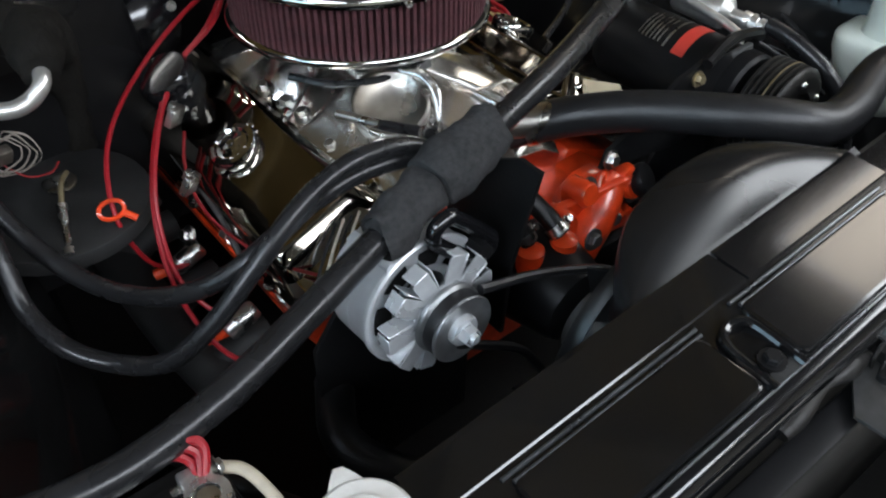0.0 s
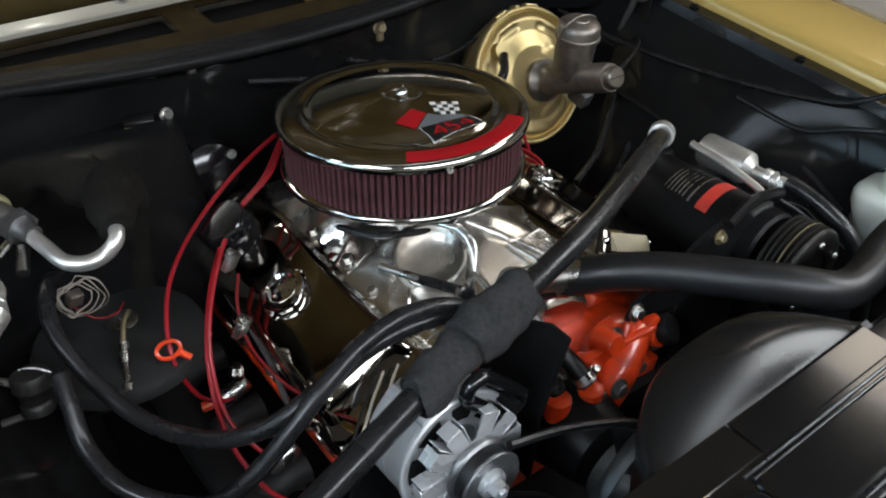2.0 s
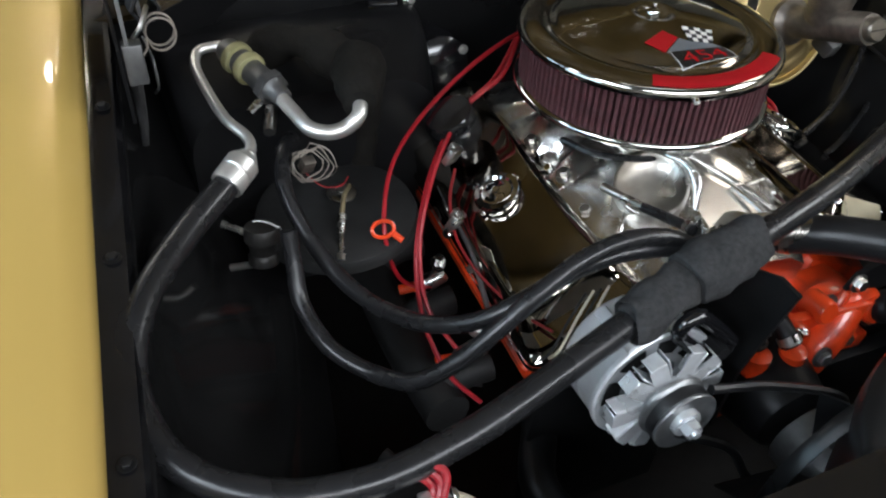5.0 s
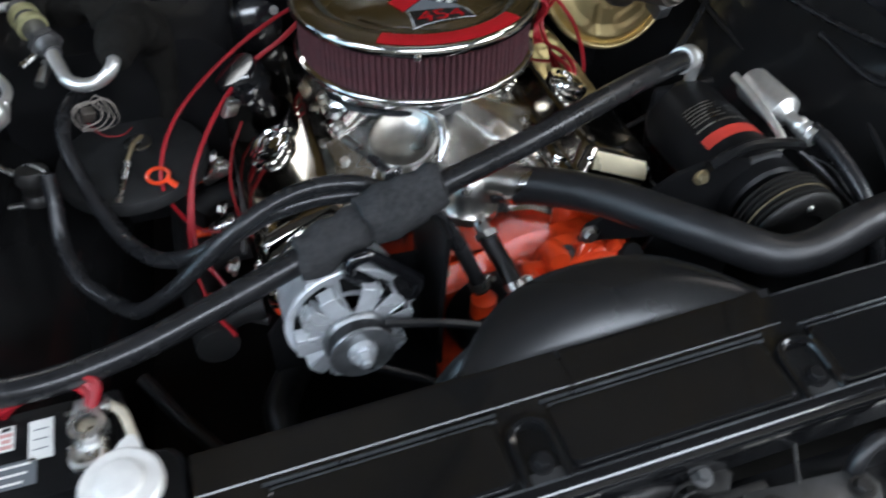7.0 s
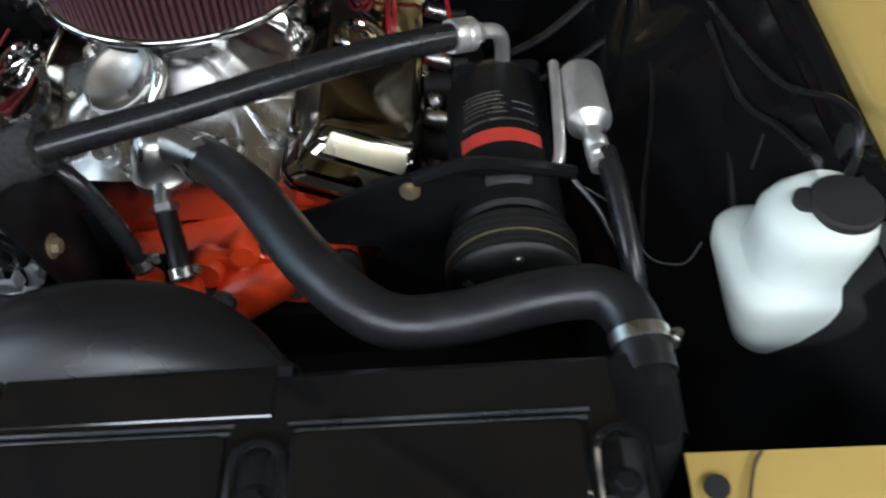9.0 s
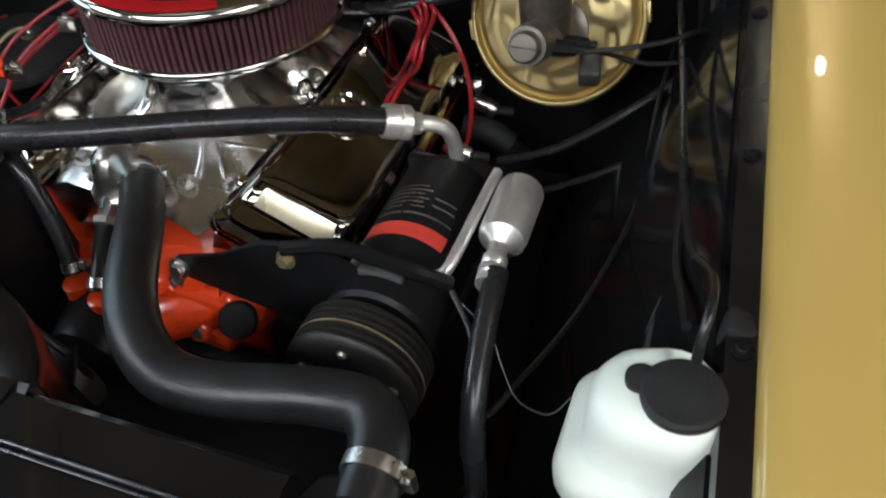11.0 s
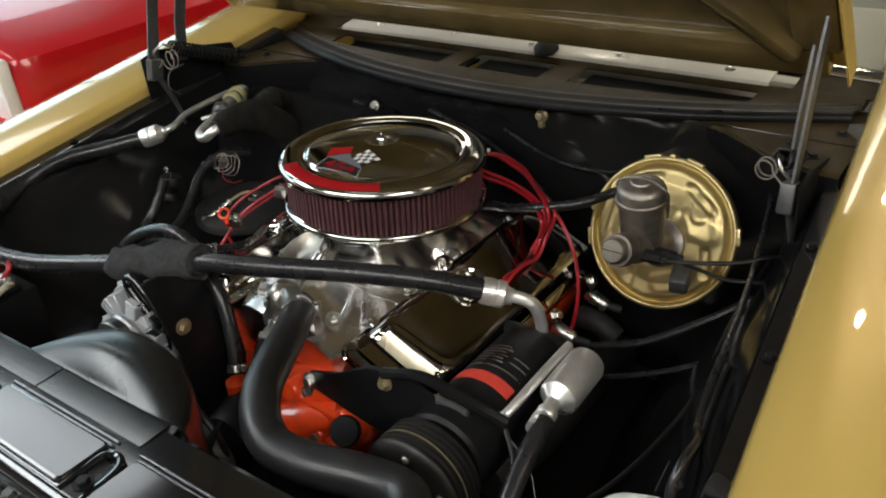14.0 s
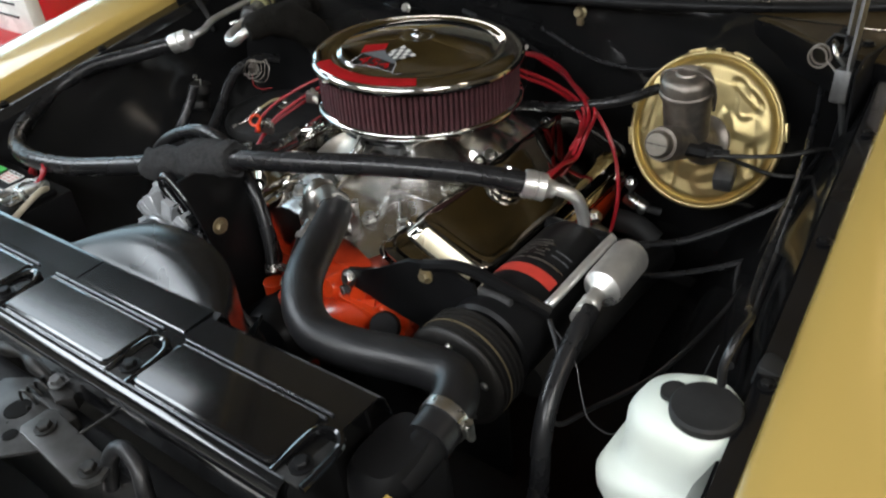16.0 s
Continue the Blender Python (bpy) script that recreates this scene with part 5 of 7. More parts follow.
cyl(b, (-0.434, -0.012, 0.783), (-0.442, -0.035, 0.771), 0.0065, seg=10)
cyl(b, (-0.442, -0.035, 0.771), (-0.452, -0.066, 0.761), 0.0048, seg=10)
cyl(b, (-0.452, -0.066, 0.761), (-0.455, -0.074, 0.7585), 0.0085, seg=10)
part("fitting", b, STEEL, sr)
b = B()
tube(b, [(-0.408, 0.035, 0.790), (-0.421, 0.015, 0.793), (-0.434, -0.012, 0.783)], 0.0035, 8)
part("line", b, BRASS, sr)
zt = B()
tube(zt, [(-0.393 + 0.015 * math.cos(t), -0.062 + 0.007 * math.sin(t), 0.787 + 0.008 * math.sin(t)) for t in [2 * math.pi * j / 10 for j in range(11)]], 0.0028, 8, 4)
tube(zt, [(-0.381, -0.067, 0.780), (-0.371, -0.075, 0.772)], 0.0045, 8, 2)
solo("cable_tie", zt, ORANGE, "orange-red looped cable tie", "cable tie")

# hose fitting on the inner fender
hv = thing("heater_valve", "dark heater control valve with a hose stub", "valve", at=(-0.53, -0.09, 0.82))
b = B()
lathe(b, [(0, 0), (0.020, 0), (0.022, 0.004), (0.022, 0.018), (0.018, 0.022), (0.016, 0.036), (0.019, 0.040), (0.019, 0.050), (0.010, 0.055), (0, 0.055)], axis((-0.548, -0.062, 0.838), (-0.553, -0.075, 0.780)), 20)
part("body", b, LATCH, hv)
b = B()
tube(b, [(-0.556, -0.055, 0.842), (-0.542, -0.065, 0.845), (-0.527, -0.078, 0.840)], 0.0016, 6)
part("wire_clip", b, STEEL, hv)
b = B()
cyl(b, (-0.555, -0.065, 0.825), (-0.592, -0.042, 0.838), 0.0045, seg=8)
part("stud", b, STEEL, hv)
b = B()
cyl(b, (-0.555, -0.075, 0.79), (-0.592, -0.062, 0.782), 0.0045, seg=8)
part("stud", b, STEEL, hv)

# ---- heater hoses ----
b = B()
tube(b, [(-0.522, -0.095, 0.850), (-0.524, -0.118, 0.815), (-0.526, -0.150, 0.780), (-0.510, -0.205, 0.758), (-0.474, -0.250, 0.748), (-0.438, -0.295, 0.768), (-0.392, -0.312, 0.806), (-0.348, -0.315, 0.846), (-0.305, -0.312, 0.880),
         (-0.258, -0.304, 0.902), (-0.205, -0.302, 0.915), (-0.15, -0.305, 0.908), (-0.105, -0.315, 0.885)], 0.0105, 16, 6)
solo("heater_hose", b, RUBBER, "black rubber heater hose in a long loop", "hose", "hoses")
b = B()
tube(b, [(-0.470, 0.09, 0.845), (-0.490, 0.05, 0.858), (-0.503, 0.01, 0.850), (-0.503, -0.025, 0.830), (-0.490, -0.065, 0.800), (-0.468, -0.118, 0.775), (-0.440, -0.180, 0.775), (-0.405, -0.245, 0.800), (-0.362, -0.285, 0.830), (-0.312, -0.300, 0.862), (-0.257, -0.298, 0.884), (-0.19, -0.300, 0.894), (-0.12, -0.315, 0.890),
         (-0.07, -0.330, 0.865), (-0.045, -0.342, 0.825), (-0.027, -0.355, 0.780), (-0.014, -0.372, 0.742)], 0.0105, 16, 6)
solo("heater_hose", b, RUBBER, "black rubber heater hose to the water pump", "hose", "hoses")
b = B()
tube(b, [(0.012, -0.318, 0.783), (0.018, -0.338, 0.770), (0.025, -0.358, 0.757), (0.032, -0.384, 0.738)], 0.0125, 16, 5)
solo("bypass_hose", b, MATTRUBBER, "short black bypass hose at the water pump", "hose", "hoses")
b = B()
tube(b, [(-0.139, -0.163, 0.868), (-0.122, -0.205, 0.872), (-0.113, -0.235, 0.878)], 0.0058, 10, 4)
solo("vacuum_pipe", b, DULLALU, "thin metal vacuum pipe on the manifold", "pipe")
b = B()
tube(b, [(-0.117, -0.222, 0.875), (-0.112, -0.250, 0.884), (-0.110, -0.280, 0.896), (-0.114, -0.306, 0.908)], 0.0065, 10, 6)
solo("vacuum_hose", b, RUBBER, "thin black vacuum hose", "hose", "hoses")


def clamp(a, d, r, w=0.010, label="bright steel hose clamp"):
    """A screw clamp of radius r round a hose at a, along d."""
    c = thing("hose_clamp", label, "hose clamp", "hose clamps", m=axis(a, Vector(a) + Vector(d)))
    bm = B()
    lathe(bm, [(r, -w / 2), (r + 0.0015, -w / 2), (r + 0.0015, w / 2), (r, w / 2), (r, -w / 2)], None, 32)
    part("band", bm, STEEL, c)
    bm = B()
    cyl(bm, (r + 0.005, -0.012, 0), (r + 0.005, 0.012, 0), 0.0045, seg=10)
    box(bm, (r + 0.003, 0, 0), (0.006, 0.014, w * 1.05), None, 0.001)
    part("screw", bm, STEEL, c)


clamp((-0.016, -0.368, 0.750), (0.011, -0.017, -0.033), 0.0112, 0.012)
clamp((0.030, -0.377, 0.743), (0.007, -0.024, -0.019), 0.0132, 0.012)
clamp((0.062, -0.286, 0.835), (0.04, -0.043, 0.02), 0.0257, 0.012)
clamp((0.4985, -0.568, 0.877), (0.06, -1, -0.06), 0.0255, 0.013)
clamp((-0.112, -0.298, 0.904), (0.0, -0.02, 0.009), 0.0068, 0.008)

# upper radiator hose
b = B()
tube(b, [(0.035, -0.262, 0.822), (0.057, -0.281, 0.832), (0.099, -0.326, 0.853), (0.137, -0.374, 0.869), (0.170, -0.424, 0.880), (0.200, -0.469, 0.887), (0.224, -0.498, 0.889), (0.248, -0.521, 0.886), (0.272, -0.535, 0.880), (0.300, -0.541, 0.876),
         (0.345, -0.537, 0.876), (0.404, -0.522, 0.877), (0.450, -0.516, 0.879), (0.475, -0.521, 0.880), (0.491, -0.541, 0.879), (0.498, -0.568, 0.877), (0.501, -0.600, 0.874)], lambda t: 0.0250, 22, 6)
rh = thing("radiator_hose", "thick black moulded upper radiator hose with a pale tab", "hose", "hoses", at=(0.27, -0.51, 0.88))
part("hose", b, MATTRUBBER, rh)
b = B()
box(b, (0, 0, 0), (0.026, 0.006, 0.009), pose(0.168, -0.452, 0.874, 35, 0, -52), 0.003)
box(b, (0.016, 0, 0.003), (0.010, 0.007, 0.014), pose(0.168, -0.452, 0.874, 35, 0, -52), 0.003)
part("tab", b, GREYWIRE, rh, "small pale tab")


# ---- radiator, its top plate and the fan shroud ----
rad = thing("radiator", "black crossflow radiator with side tanks", "radiator", at=(0.04, -0.63, 0.4))
b = B()
box(b, (0.04, -0.640, 0.63), (0.80, 0.05, 0.48), bev=0.004)
part("core", b, VOID, rad)
for x0 in (0.487, -0.420):
    b = B()
    rows = []
    for z, k in ((0.38, 1), (0.86, 1), (0.882, 0.94), (0.892, 0.80), (0.893, 0.4)):
        rows.append([(x0 + 0.034 * k * math.copysign(abs(math.cos(a)) ** 0.6, math.cos(a)), -0.630 + 0.052 * k * math.copysign(abs(math.sin(a)) ** 0.6, math.sin(a)), z) for a in [2 * math.pi * j / 24 for j in range(24)]])
    g = loft(b, rows, True)
    b.faces.new(g[-1])
    part("side_tank", b, BLACKSATIN, rad)
b = B()
lathe(b, [(0.020, -0.04), (0.0215, 0.0), (0.0225, 0.006), (0.0215, 0.012), (0.0215, 0.05), (0, 0.05)], axis((0.502, -0.615, 0.872), (0.498, -0.54, 0.879)), 24)
part("neck", b, BLACKSATIN, rad)
b = B()
lathe(b, [(0.024, 0.89), (0.026, 0.905), (0.028, 0.912), (0, 0.913)], pose(-0.435, -0.642, 0.012), 24)
part("filler_neck", b, GREYSTEEL, rad)
CAPM = pose(-0.435, -0.642, 0.926, 0, 0, 78)
b = B()
lathe(b, [(0.033, 0.0), (0.035, 0.002), (0.035, 0.009), (0.032, 0.012), (0.020, 0.0125), (0.018, 0.017), (0.010, 0.0185), (0, 0.019)], CAPM, 40)
cap = part("radiator_cap", b, CAPWHITE, rad, "pale plated cap with two ears")
for a in (0, 180):
    b = B()
    prism(b, [(0.028, -0.016), (0.040, -0.009), (0.048, -0.004), (0.049, 0.003), (0.040, 0.009), (0.028, 0.016)], 0.005, CAPM @ pose(0, 0, 0.003, 0, 0, a), 0.001)
    part("ear", b, CAPWHITE, cap)

PZ = 0.897
rp = thing("radiator_top_plate", "gloss black stamped radiator top plate with raised panels", "radiator plate", at=(0.03, -0.66, PZ))
NOTCH = (-0.352, -0.087, 0.192, 0.459)
b = B()
rows = []
for x in (-0.385, -0.2, 0.0, 0.2, 0.46):
    rows.append([(x, -0.585, PZ - 0.03), (x, -0.592, PZ - 0.006), (x, -0.598, PZ - 0.001), (x, -0.640, PZ), (x, -0.705, PZ), (x, -0.714, PZ - 0.003), (x, -0.7195, PZ - 0.0075), (x, -0.722, PZ - 0.013), (x, -0.7225, PZ - 0.029),
                 (x, -0.726, PZ - 0.031), (x, -0.7275, PZ - 0.034), (x, -0.728, PZ - 0.060)])
loft(b, rows)
thicken(b, -0.002)
part("sheet", b, BLACKPLATE, rp, angle=12)
for xa, xb in ((-0.325, -0.113), (-0.063, 0.166), (0.214, 0.436)):
    b = B()
    poly = []
    for cx, cy, a0, r in ((xb - 0.010, -0.655, 0, 0.010), (xa + 0.010, -0.655, 90, 0.010), (xa + 0.010, -0.703, 180, 0.010), (xb - 0.010, -0.703, 270, 0.010)):
        for j in range(5):
            a = radians(a0 + 22.5 * j)
            poly.append((cx + r * math.cos(a), cy + r * math.sin(a)))
    prism(b, poly, 0.0075, pose(0, 0, PZ - 0.001), 0.004)
    part("raised_panel", b, BLACKPLATE, rp, angle=8)
    b = B()
    tube(b, [(xa - 0.002, -0.6385, PZ + 0.003), ((xa + xb) / 2, -0.6385, PZ + 0.003), (xb + 0.004, -0.6385, PZ + 0.003)], 0.0020, 8, 3)
    part("bead", b, BEAD, rp, "silver-grey bead")
    b = B()
    tube(b, [(xa + 0.004, -0.6455, PZ + 0.004), ((xa + xb) / 2, -0.6455, PZ + 0.004), (xb + 0.002, -0.6455, PZ + 0.004)], 0.0020, 8, 3)
    part("bead", b, BEAD, rp, "silver-grey bead")
b = B()
loft(b, [[(x, -0.7165 - 0.015 * math.sin(radians(a)), PZ - 0.016 + 0.015 * math.cos(radians(a))) for a in (0, 15, 30, 45, 60, 75, 90)] + [(x, -0.7305, PZ - 0.034)] for x in (-0.385, -0.1, 0.18, 0.458)])
thicken(b, -0.002)
part("rolled_edge", b, BLACKPLATE, rp, "rolled front edge", angle=60)
b = B()
tube(b, [(-0.38, -0.7165, PZ + 0.0005), (0.04, -0.7165, PZ + 0.0005), (0.455, -0.7165, PZ + 0.0005)], 0.0018, 8, 6)
part("front_lip", b, BEAD, rp, "silver-grey front edge")
for x in NOTCH:
    b = B()
    pts = [(x - 0.019, -0.717, PZ + 0.001), (x - 0.019, -0.675, PZ + 0.004), (x - 0.014, -0.660, PZ + 0.006), (x, -0.654, PZ + 0.006), (x + 0.014, -0.660, PZ + 0.006), (x + 0.019, -0.675, PZ + 0.004), (x + 0.019, -0.717, PZ + 0.001)]
    tube(b, pts, 0.0045, 8, 5)
    part("mount_rim", b, BLACKPLATE, rp)
    b = B()
    box(b, (x, -0.690, PZ + 0.0005), (0.032, 0.055, 0.003), bev=0.001)
    part("mount_pad", b, BLACKMATT, rp)
    b = B()
    bolt(b, (x, -0.698, PZ + 0.002), (0, 0, 1), 0.008, 0.008)
    part("bolt", b, BLACKSATIN, rp)

fs = thing("fan_shroud", "black fan shroud with an arched top behind the radiator", "fan shroud", at=(0.0, -0.55, 0.6))
b = B()
for x0, x1 in ((-0.385, -0.030), (-0.026, 0.197)):
    rows = []
    for x in (x0, (x0 + x1) / 2, x1):
        rows.append([(x, -0.634, PZ - 0.0), (x, -0.630, PZ + 0.003), (x, -0.592, PZ + 0.0035), (x, -0.5865, PZ + 0.0025), (x, -0.586, PZ - 0.004)])
    loft(b, rows)
thicken(b, 0.002)
part("top_flange", b, BLACKPLATE, fs, angle=8)
b = B()
rows = []
CX, CZ, R = 0.004, 0.735, 0.165
for k in range(49):
    a = radians(-60 + 300 * k / 48)
    rows.append([(CX + (R - e) * math.cos(a), y, CZ + (R - e) * math.sin(a)) for e, y in ((0.0022, -0.545), (0.0014, -0.540), (0.0008, -0.532), (0.003, -0.527), (0.010, -0.5245), (0.022, -0.524))])
loft(b, rows)
thicken(b, 0.003)
part("ring", b, SHROUD, fs, angle=40)
# the top of the shroud swells gently behind the straight flange edge
b = B()
rows = []
for k in range(41):
    x = -0.130 + 0.340 * k / 40
    u = (x - 0.030) / (0.160 if x < 0.03 else 0.180)
    top = PZ - 0.004 + (0.928 - PZ) * (1 - u * u) ** 1.15 if abs(u) < 1 else PZ - 0.004
    low = PZ + 0.0005
    s_ = max(0.06, 1 - abs(u) ** 3) if abs(u) < 1 else 0.06
    rows.append([(x, -0.600, low - 0.004)] + [(x, -0.588 + 0.043 * v * s_, low + (top - low) * (1 - (1 - v) ** 1.6)) for v in [j / 8 for j in range(9)]]
                + [(x, -0.588 + s_ * e, top - dz) for e, dz in ((0.056, 0.0010), (0.074, 0.004), (0.084, 0.009), (0.087, 0.016), (0.088, 0.040), (0.080, 0.130))])
loft(b, rows)
thicken(b, -0.002)
part("arch", b, SHROUD, fs, angle=26)
b = B()
box(b, (0.03, -0.600, 0.66), (0.82, 0.004, 0.44))
part("back_panel", b, BLACKSATIN, fs)
# the plate and shroud sit a little askew: the driver's end higher
SKEW = pose(-0.07, -0.65, PZ) @ pose(0, -0.0165, 0.005, 0, -2.4, 0) @ pose(-0.07, -0.65, PZ).inverted()
for q_ in (rp, fs):
    q_.matrix_world = SKEW @ Matrix.Translation(q_.location)
fan = thing("engine_fan", "dark engine fan inside the shroud", "engine fan", at=(0.01, -0.50, 0.67))
b = B()
cyl(b, (0.015, -0.53, 0.665), (0.015, -0.46, 0.665), 0.05, seg=24)
part("hub", b, GREYSTEEL, fan)
for k in range(6):
    b = B()
    m = pose(0.015, -0.515, 0.665) @ Matrix.Rotation(radians(60 * k + 12), 4, "Y") @ pose(0.10, 0, 0, 32, 0, 0)
    box(b, (0, 0, 0), (0.12, 0.06, 0.003), m, 0.001)
    part("blade", b, BLACKSATIN, fan)

# ---- front structure: core support, latch, header panel ----
b = B()
for x0, x1 in ((-0.74, 0.74),):
    box(b, (0, -0.765, 0.70), (1.48, 0.03, 0.26), bev=0.005)
solo("core_support", b, BLACKSATIN, "black sheet metal core support ahead of the radiator", "core support", kind="structure")
b = B()
box(b, (0, -0.84, 0.55), (1.46, 0.14, 0.02), bev=0.004)
solo("front_shelf", b, BLACKMATT, "dark shelf below the hood latch", "shelf", kind="structure")
for s in (-1, 1):
    b = B()
    loft(b, [[(s * 0.515, -0.674, 0.884), (s * 0.62, -0.673, 0.884), (s * 0.745, -0.671, 0.882)], [(s * 0.515, -0.74, 0.882), (s * 0.62, -0.74, 0.880), (s * 0.75, -0.74, 0.874)], [(s * 0.515, -0.86, 0.845), (s * 0.62, -0.86, 0.842), (s * 0.78, -0.86, 0.838)]])
    thicken(b, 0.004)
    hp = part("corner_panel", b, GOLD, auto, "gold corner panel with a round hole")
    # black disc laid on the panel as the shade of its hole
    b = B()
    lathe(b, [(0, 0), (0.010, 0), (0.010, 0.0015), (0, 0.0015)], pose(s * 0.533, -0.703, 0.8865), 20)
    part("hole", b, BLACKMATT, hp, "round hole drawn as a black shade disc")
    b = B()
    tube(b, [(s * 0.572, -0.676, 0.8885), (s * 0.563, -0.69, 0.8875), (s * 0.548, -0.735, 0.8865)], 0.0015, 6)
    part("seam", b, BLACKMATT, hp)
b = B()
rows = []
for k in range(21):
    x = -0.80 + 1.6 * k / 20
    d = 0.03 * (x / 0.8) ** 2
    rows.append([(x, -0.880 + d, 0.79), (x, -0.885 + d, 0.842), (x, -0.905 + d, 0.850), (x, -0.98 + d, 0.845), (x, -1.00 + d, 0.80), (x, -0.99 + d, 0.60)])
loft(b, rows)
thicken(b, 0.004)
solo("header_panel", b, BLACKGLOSS, "dark header panel across the nose of the car", "header panel", kind="structure", angle=45)

lt = thing("hood_latch", "worn grey steel hood latch with plates, bolts and a spring", "hood latch", at=(0.10, -0.79, 0.80))
b = B()
poly = [(-0.020, -0.016), (-0.012, -0.021), (0.100, -0.021), (0.114, -0.014), (0.120, 0.0), (0.114, 0.014), (0.100, 0.021), (-0.012, 0.021), (-0.020, 0.016)]
prism(b, poly, 0.005, pose(0.108, -0.796, 0.846, 0, 3, -3), 0.0015)
part("lever", b, LATCHPLATE, lt)
b = B()
prism(b, [(-0.02, -0.835), (-0.025, -0.775), (0.01, -0.752), (0.075, -0.752), (0.115, -0.775), (0.125, -0.815), (0.09, -0.850), (0.02, -0.855)], 0.004, pose(0, 0, 0.836), 0.0015)
part("base_plate", b, LATCHPLATE, lt)
# thin black discs on the plate paint in the shade of its holes
for x, y, r in ((0.043, -0.795, 0.016), (0.075, -0.822, 0.009)):
    b = B()
    lathe(b, [(0, 0), (r, 0), (r, 0.0012), (r - 0.002, 0.0015), (0, 0.0014)], pose(x, y, 0.8395), 20)
    part("hole", b, VOID, lt, "round hole drawn as a black shade disc")
for x, y in ((0.114, -0.796), (0.207, -0.801)):
    b = B()
    bolt(b, (x, y, 0.851 - 0.05 * (x - 0.11)), (0, -0.05, 1), 0.0085, 0.008)
    part("bolt", b, LATCH, lt)
for p in ((0.013, -0.737, 0.858), (0.064, -0.749, 0.856)):
    b = B()
    bolt(b, p, (0.1, -0.2, 1), 0.0075, 0.009)
    part("nut", b, GREYSTEEL, lt)
b = B()
box(b, (0.075, -0.770, 0.822), (0.10, 0.012, 0.05), pose(0, 0, 0), 0.003)
part("flange", b, LATCH, lt)
b = B()
tube(b, [(-0.09, -0.746, 0.838), (-0.04, -0.744, 0.850), (0.0, -0.745, 0.852), (0.040, -0.748, 0.845)], lambda t: 0.008 + 0.003 * math.sin(11 * t), 12)
part("spring_rod", b, LATCH, lt)
b = B()
tube(b, [(0.045 + 0.012 * math.cos(2 * math.pi * k / 8), -0.750 - 0.0012 * k, 0.846 + 0.012 * math.sin(2 * math.pi * k / 8)) for k in range(33)], 0.002, 6, 3)
part("spring", b, LATCH, lt)
b = B()
prism(b, [(0.045, -0.760), (0.050, -0.738), (0.090, -0.738), (0.098, -0.752), (0.085, -0.768)], 0.020, pose(0, 0, 0.832), 0.004)
part("catch", b, LATCH, lt)
b = B()
tube(b, [(0.150, -0.785, 0.846), (0.160, -0.762, 0.852), (0.172, -0.735, 0.860), (0.178, -0.722, 0.862), (0.186, -0.727, 0.854)], 0.002, 6)
part("release_rod", b, LATCH, lt)
b = B()
tube(b, [(0.21, -0.79, 0.81), (0.215, -0.780, 0.85), (0.235, -0.772, 0.868), (0.262, -0.775, 0.862), (0.278, -0.785, 0.835), (0.28, -0.79, 0.79)], 0.009, 12)
solo("loom_tube", b, MATTRUBBER, "black ribbed loom tube by the latch", "loom tube")

# ---- battery ----
bt = thing("battery", "black battery with printed labels and metal clamps", "battery", at=(-0.60, -0.57, 0.62))
b = B()
box(b, (-0.605, -0.560, 0.725), (0.260, 0.175, 0.190), bev=0.006)
part("case", b, BLACKSATIN, bt)
b = B()
box(b, (-0.605, -0.545, 0.826), (0.250, 0.100, 0.014), bev=0.004)
part("cover", b, BLACKSATIN, bt)
for x, y, w, d, mt, nm in ((-0.668, -0.520, 0.062, 0.036, GREENDECAL, "green_label"), (-0.601, -0.516, 0.048, 0.030, WHITEDECAL, "print_label"), (-0.551, -0.526, 0.024, 0.048, WHITEDECAL, "white_label"), (-0.625, -0.562, 0.140, 0.030, GREYDECAL, "grey_label")):
    b = B()
    box(b, (x, y, 0.8335), (w, d, 0.001))
    lb_ = part(nm, b, mt, bt)
    if nm == "green_label":
        for dx, dy, wx, wy, c in ((-0.012, -0.004, 0.016, 0.010, ORANGE), (0.012, 0.004, 0.020, 0.008, ORANGE), (-0.004, 0.009, 0.022, 0.006, WHITEDECAL), (0.018, -0.008, 0.014, 0.008, WHITEDECAL), (-0.022, -0.013, 0.014, 0.007, WHITEDECAL)):
            b = B()
            prism(b, [(-wx / 2, -wy / 2), (wx / 2 - 0.004, -wy / 2), (wx / 2, wy / 2), (-wx / 2 + 0.004, wy / 2)], 0.0008, pose(x + dx, y + dy, 0.8341))
            part("patch", b, c, lb_)
    elif nm == "print_label":
        for k in range(4):
            for q_ in range(3):
                b = B()
                box(b, (x - 0.016 + 0.016 * q_, y + 0.011 - 0.0072 * k, 0.8341), (0.009 + 0.004 * ((k + q_) % 2), 0.0044, 0.0008))
                part("print_bar", b, PINKDECAL if k > 0 else BLACKDECAL, lb_)
    elif nm == "grey_label":
        for k in range(3):
            b = B()
            box(b, (x + 0.006 * k, y + 0.010 - 0.010 * k, 0.8341), (0.13 - 0.02 * k, 0.0026, 0.0008))
            part("print_bar", b, WHITEDECAL, lb_)
    else:
        for k in range(3):
            b = B()
            box(b, (x, y + 0.012 - 0.012 * k, 0.8341), (0.014, 0.0012, 0.0008))
            part("print_bar", b, GREYDECAL, lb_)
b = B()
box(b, (-0.585, -0.628, 0.823), (0.13, 0.035, 0.003))
part("ribbed_strip", b, GREYSTEEL, bt)
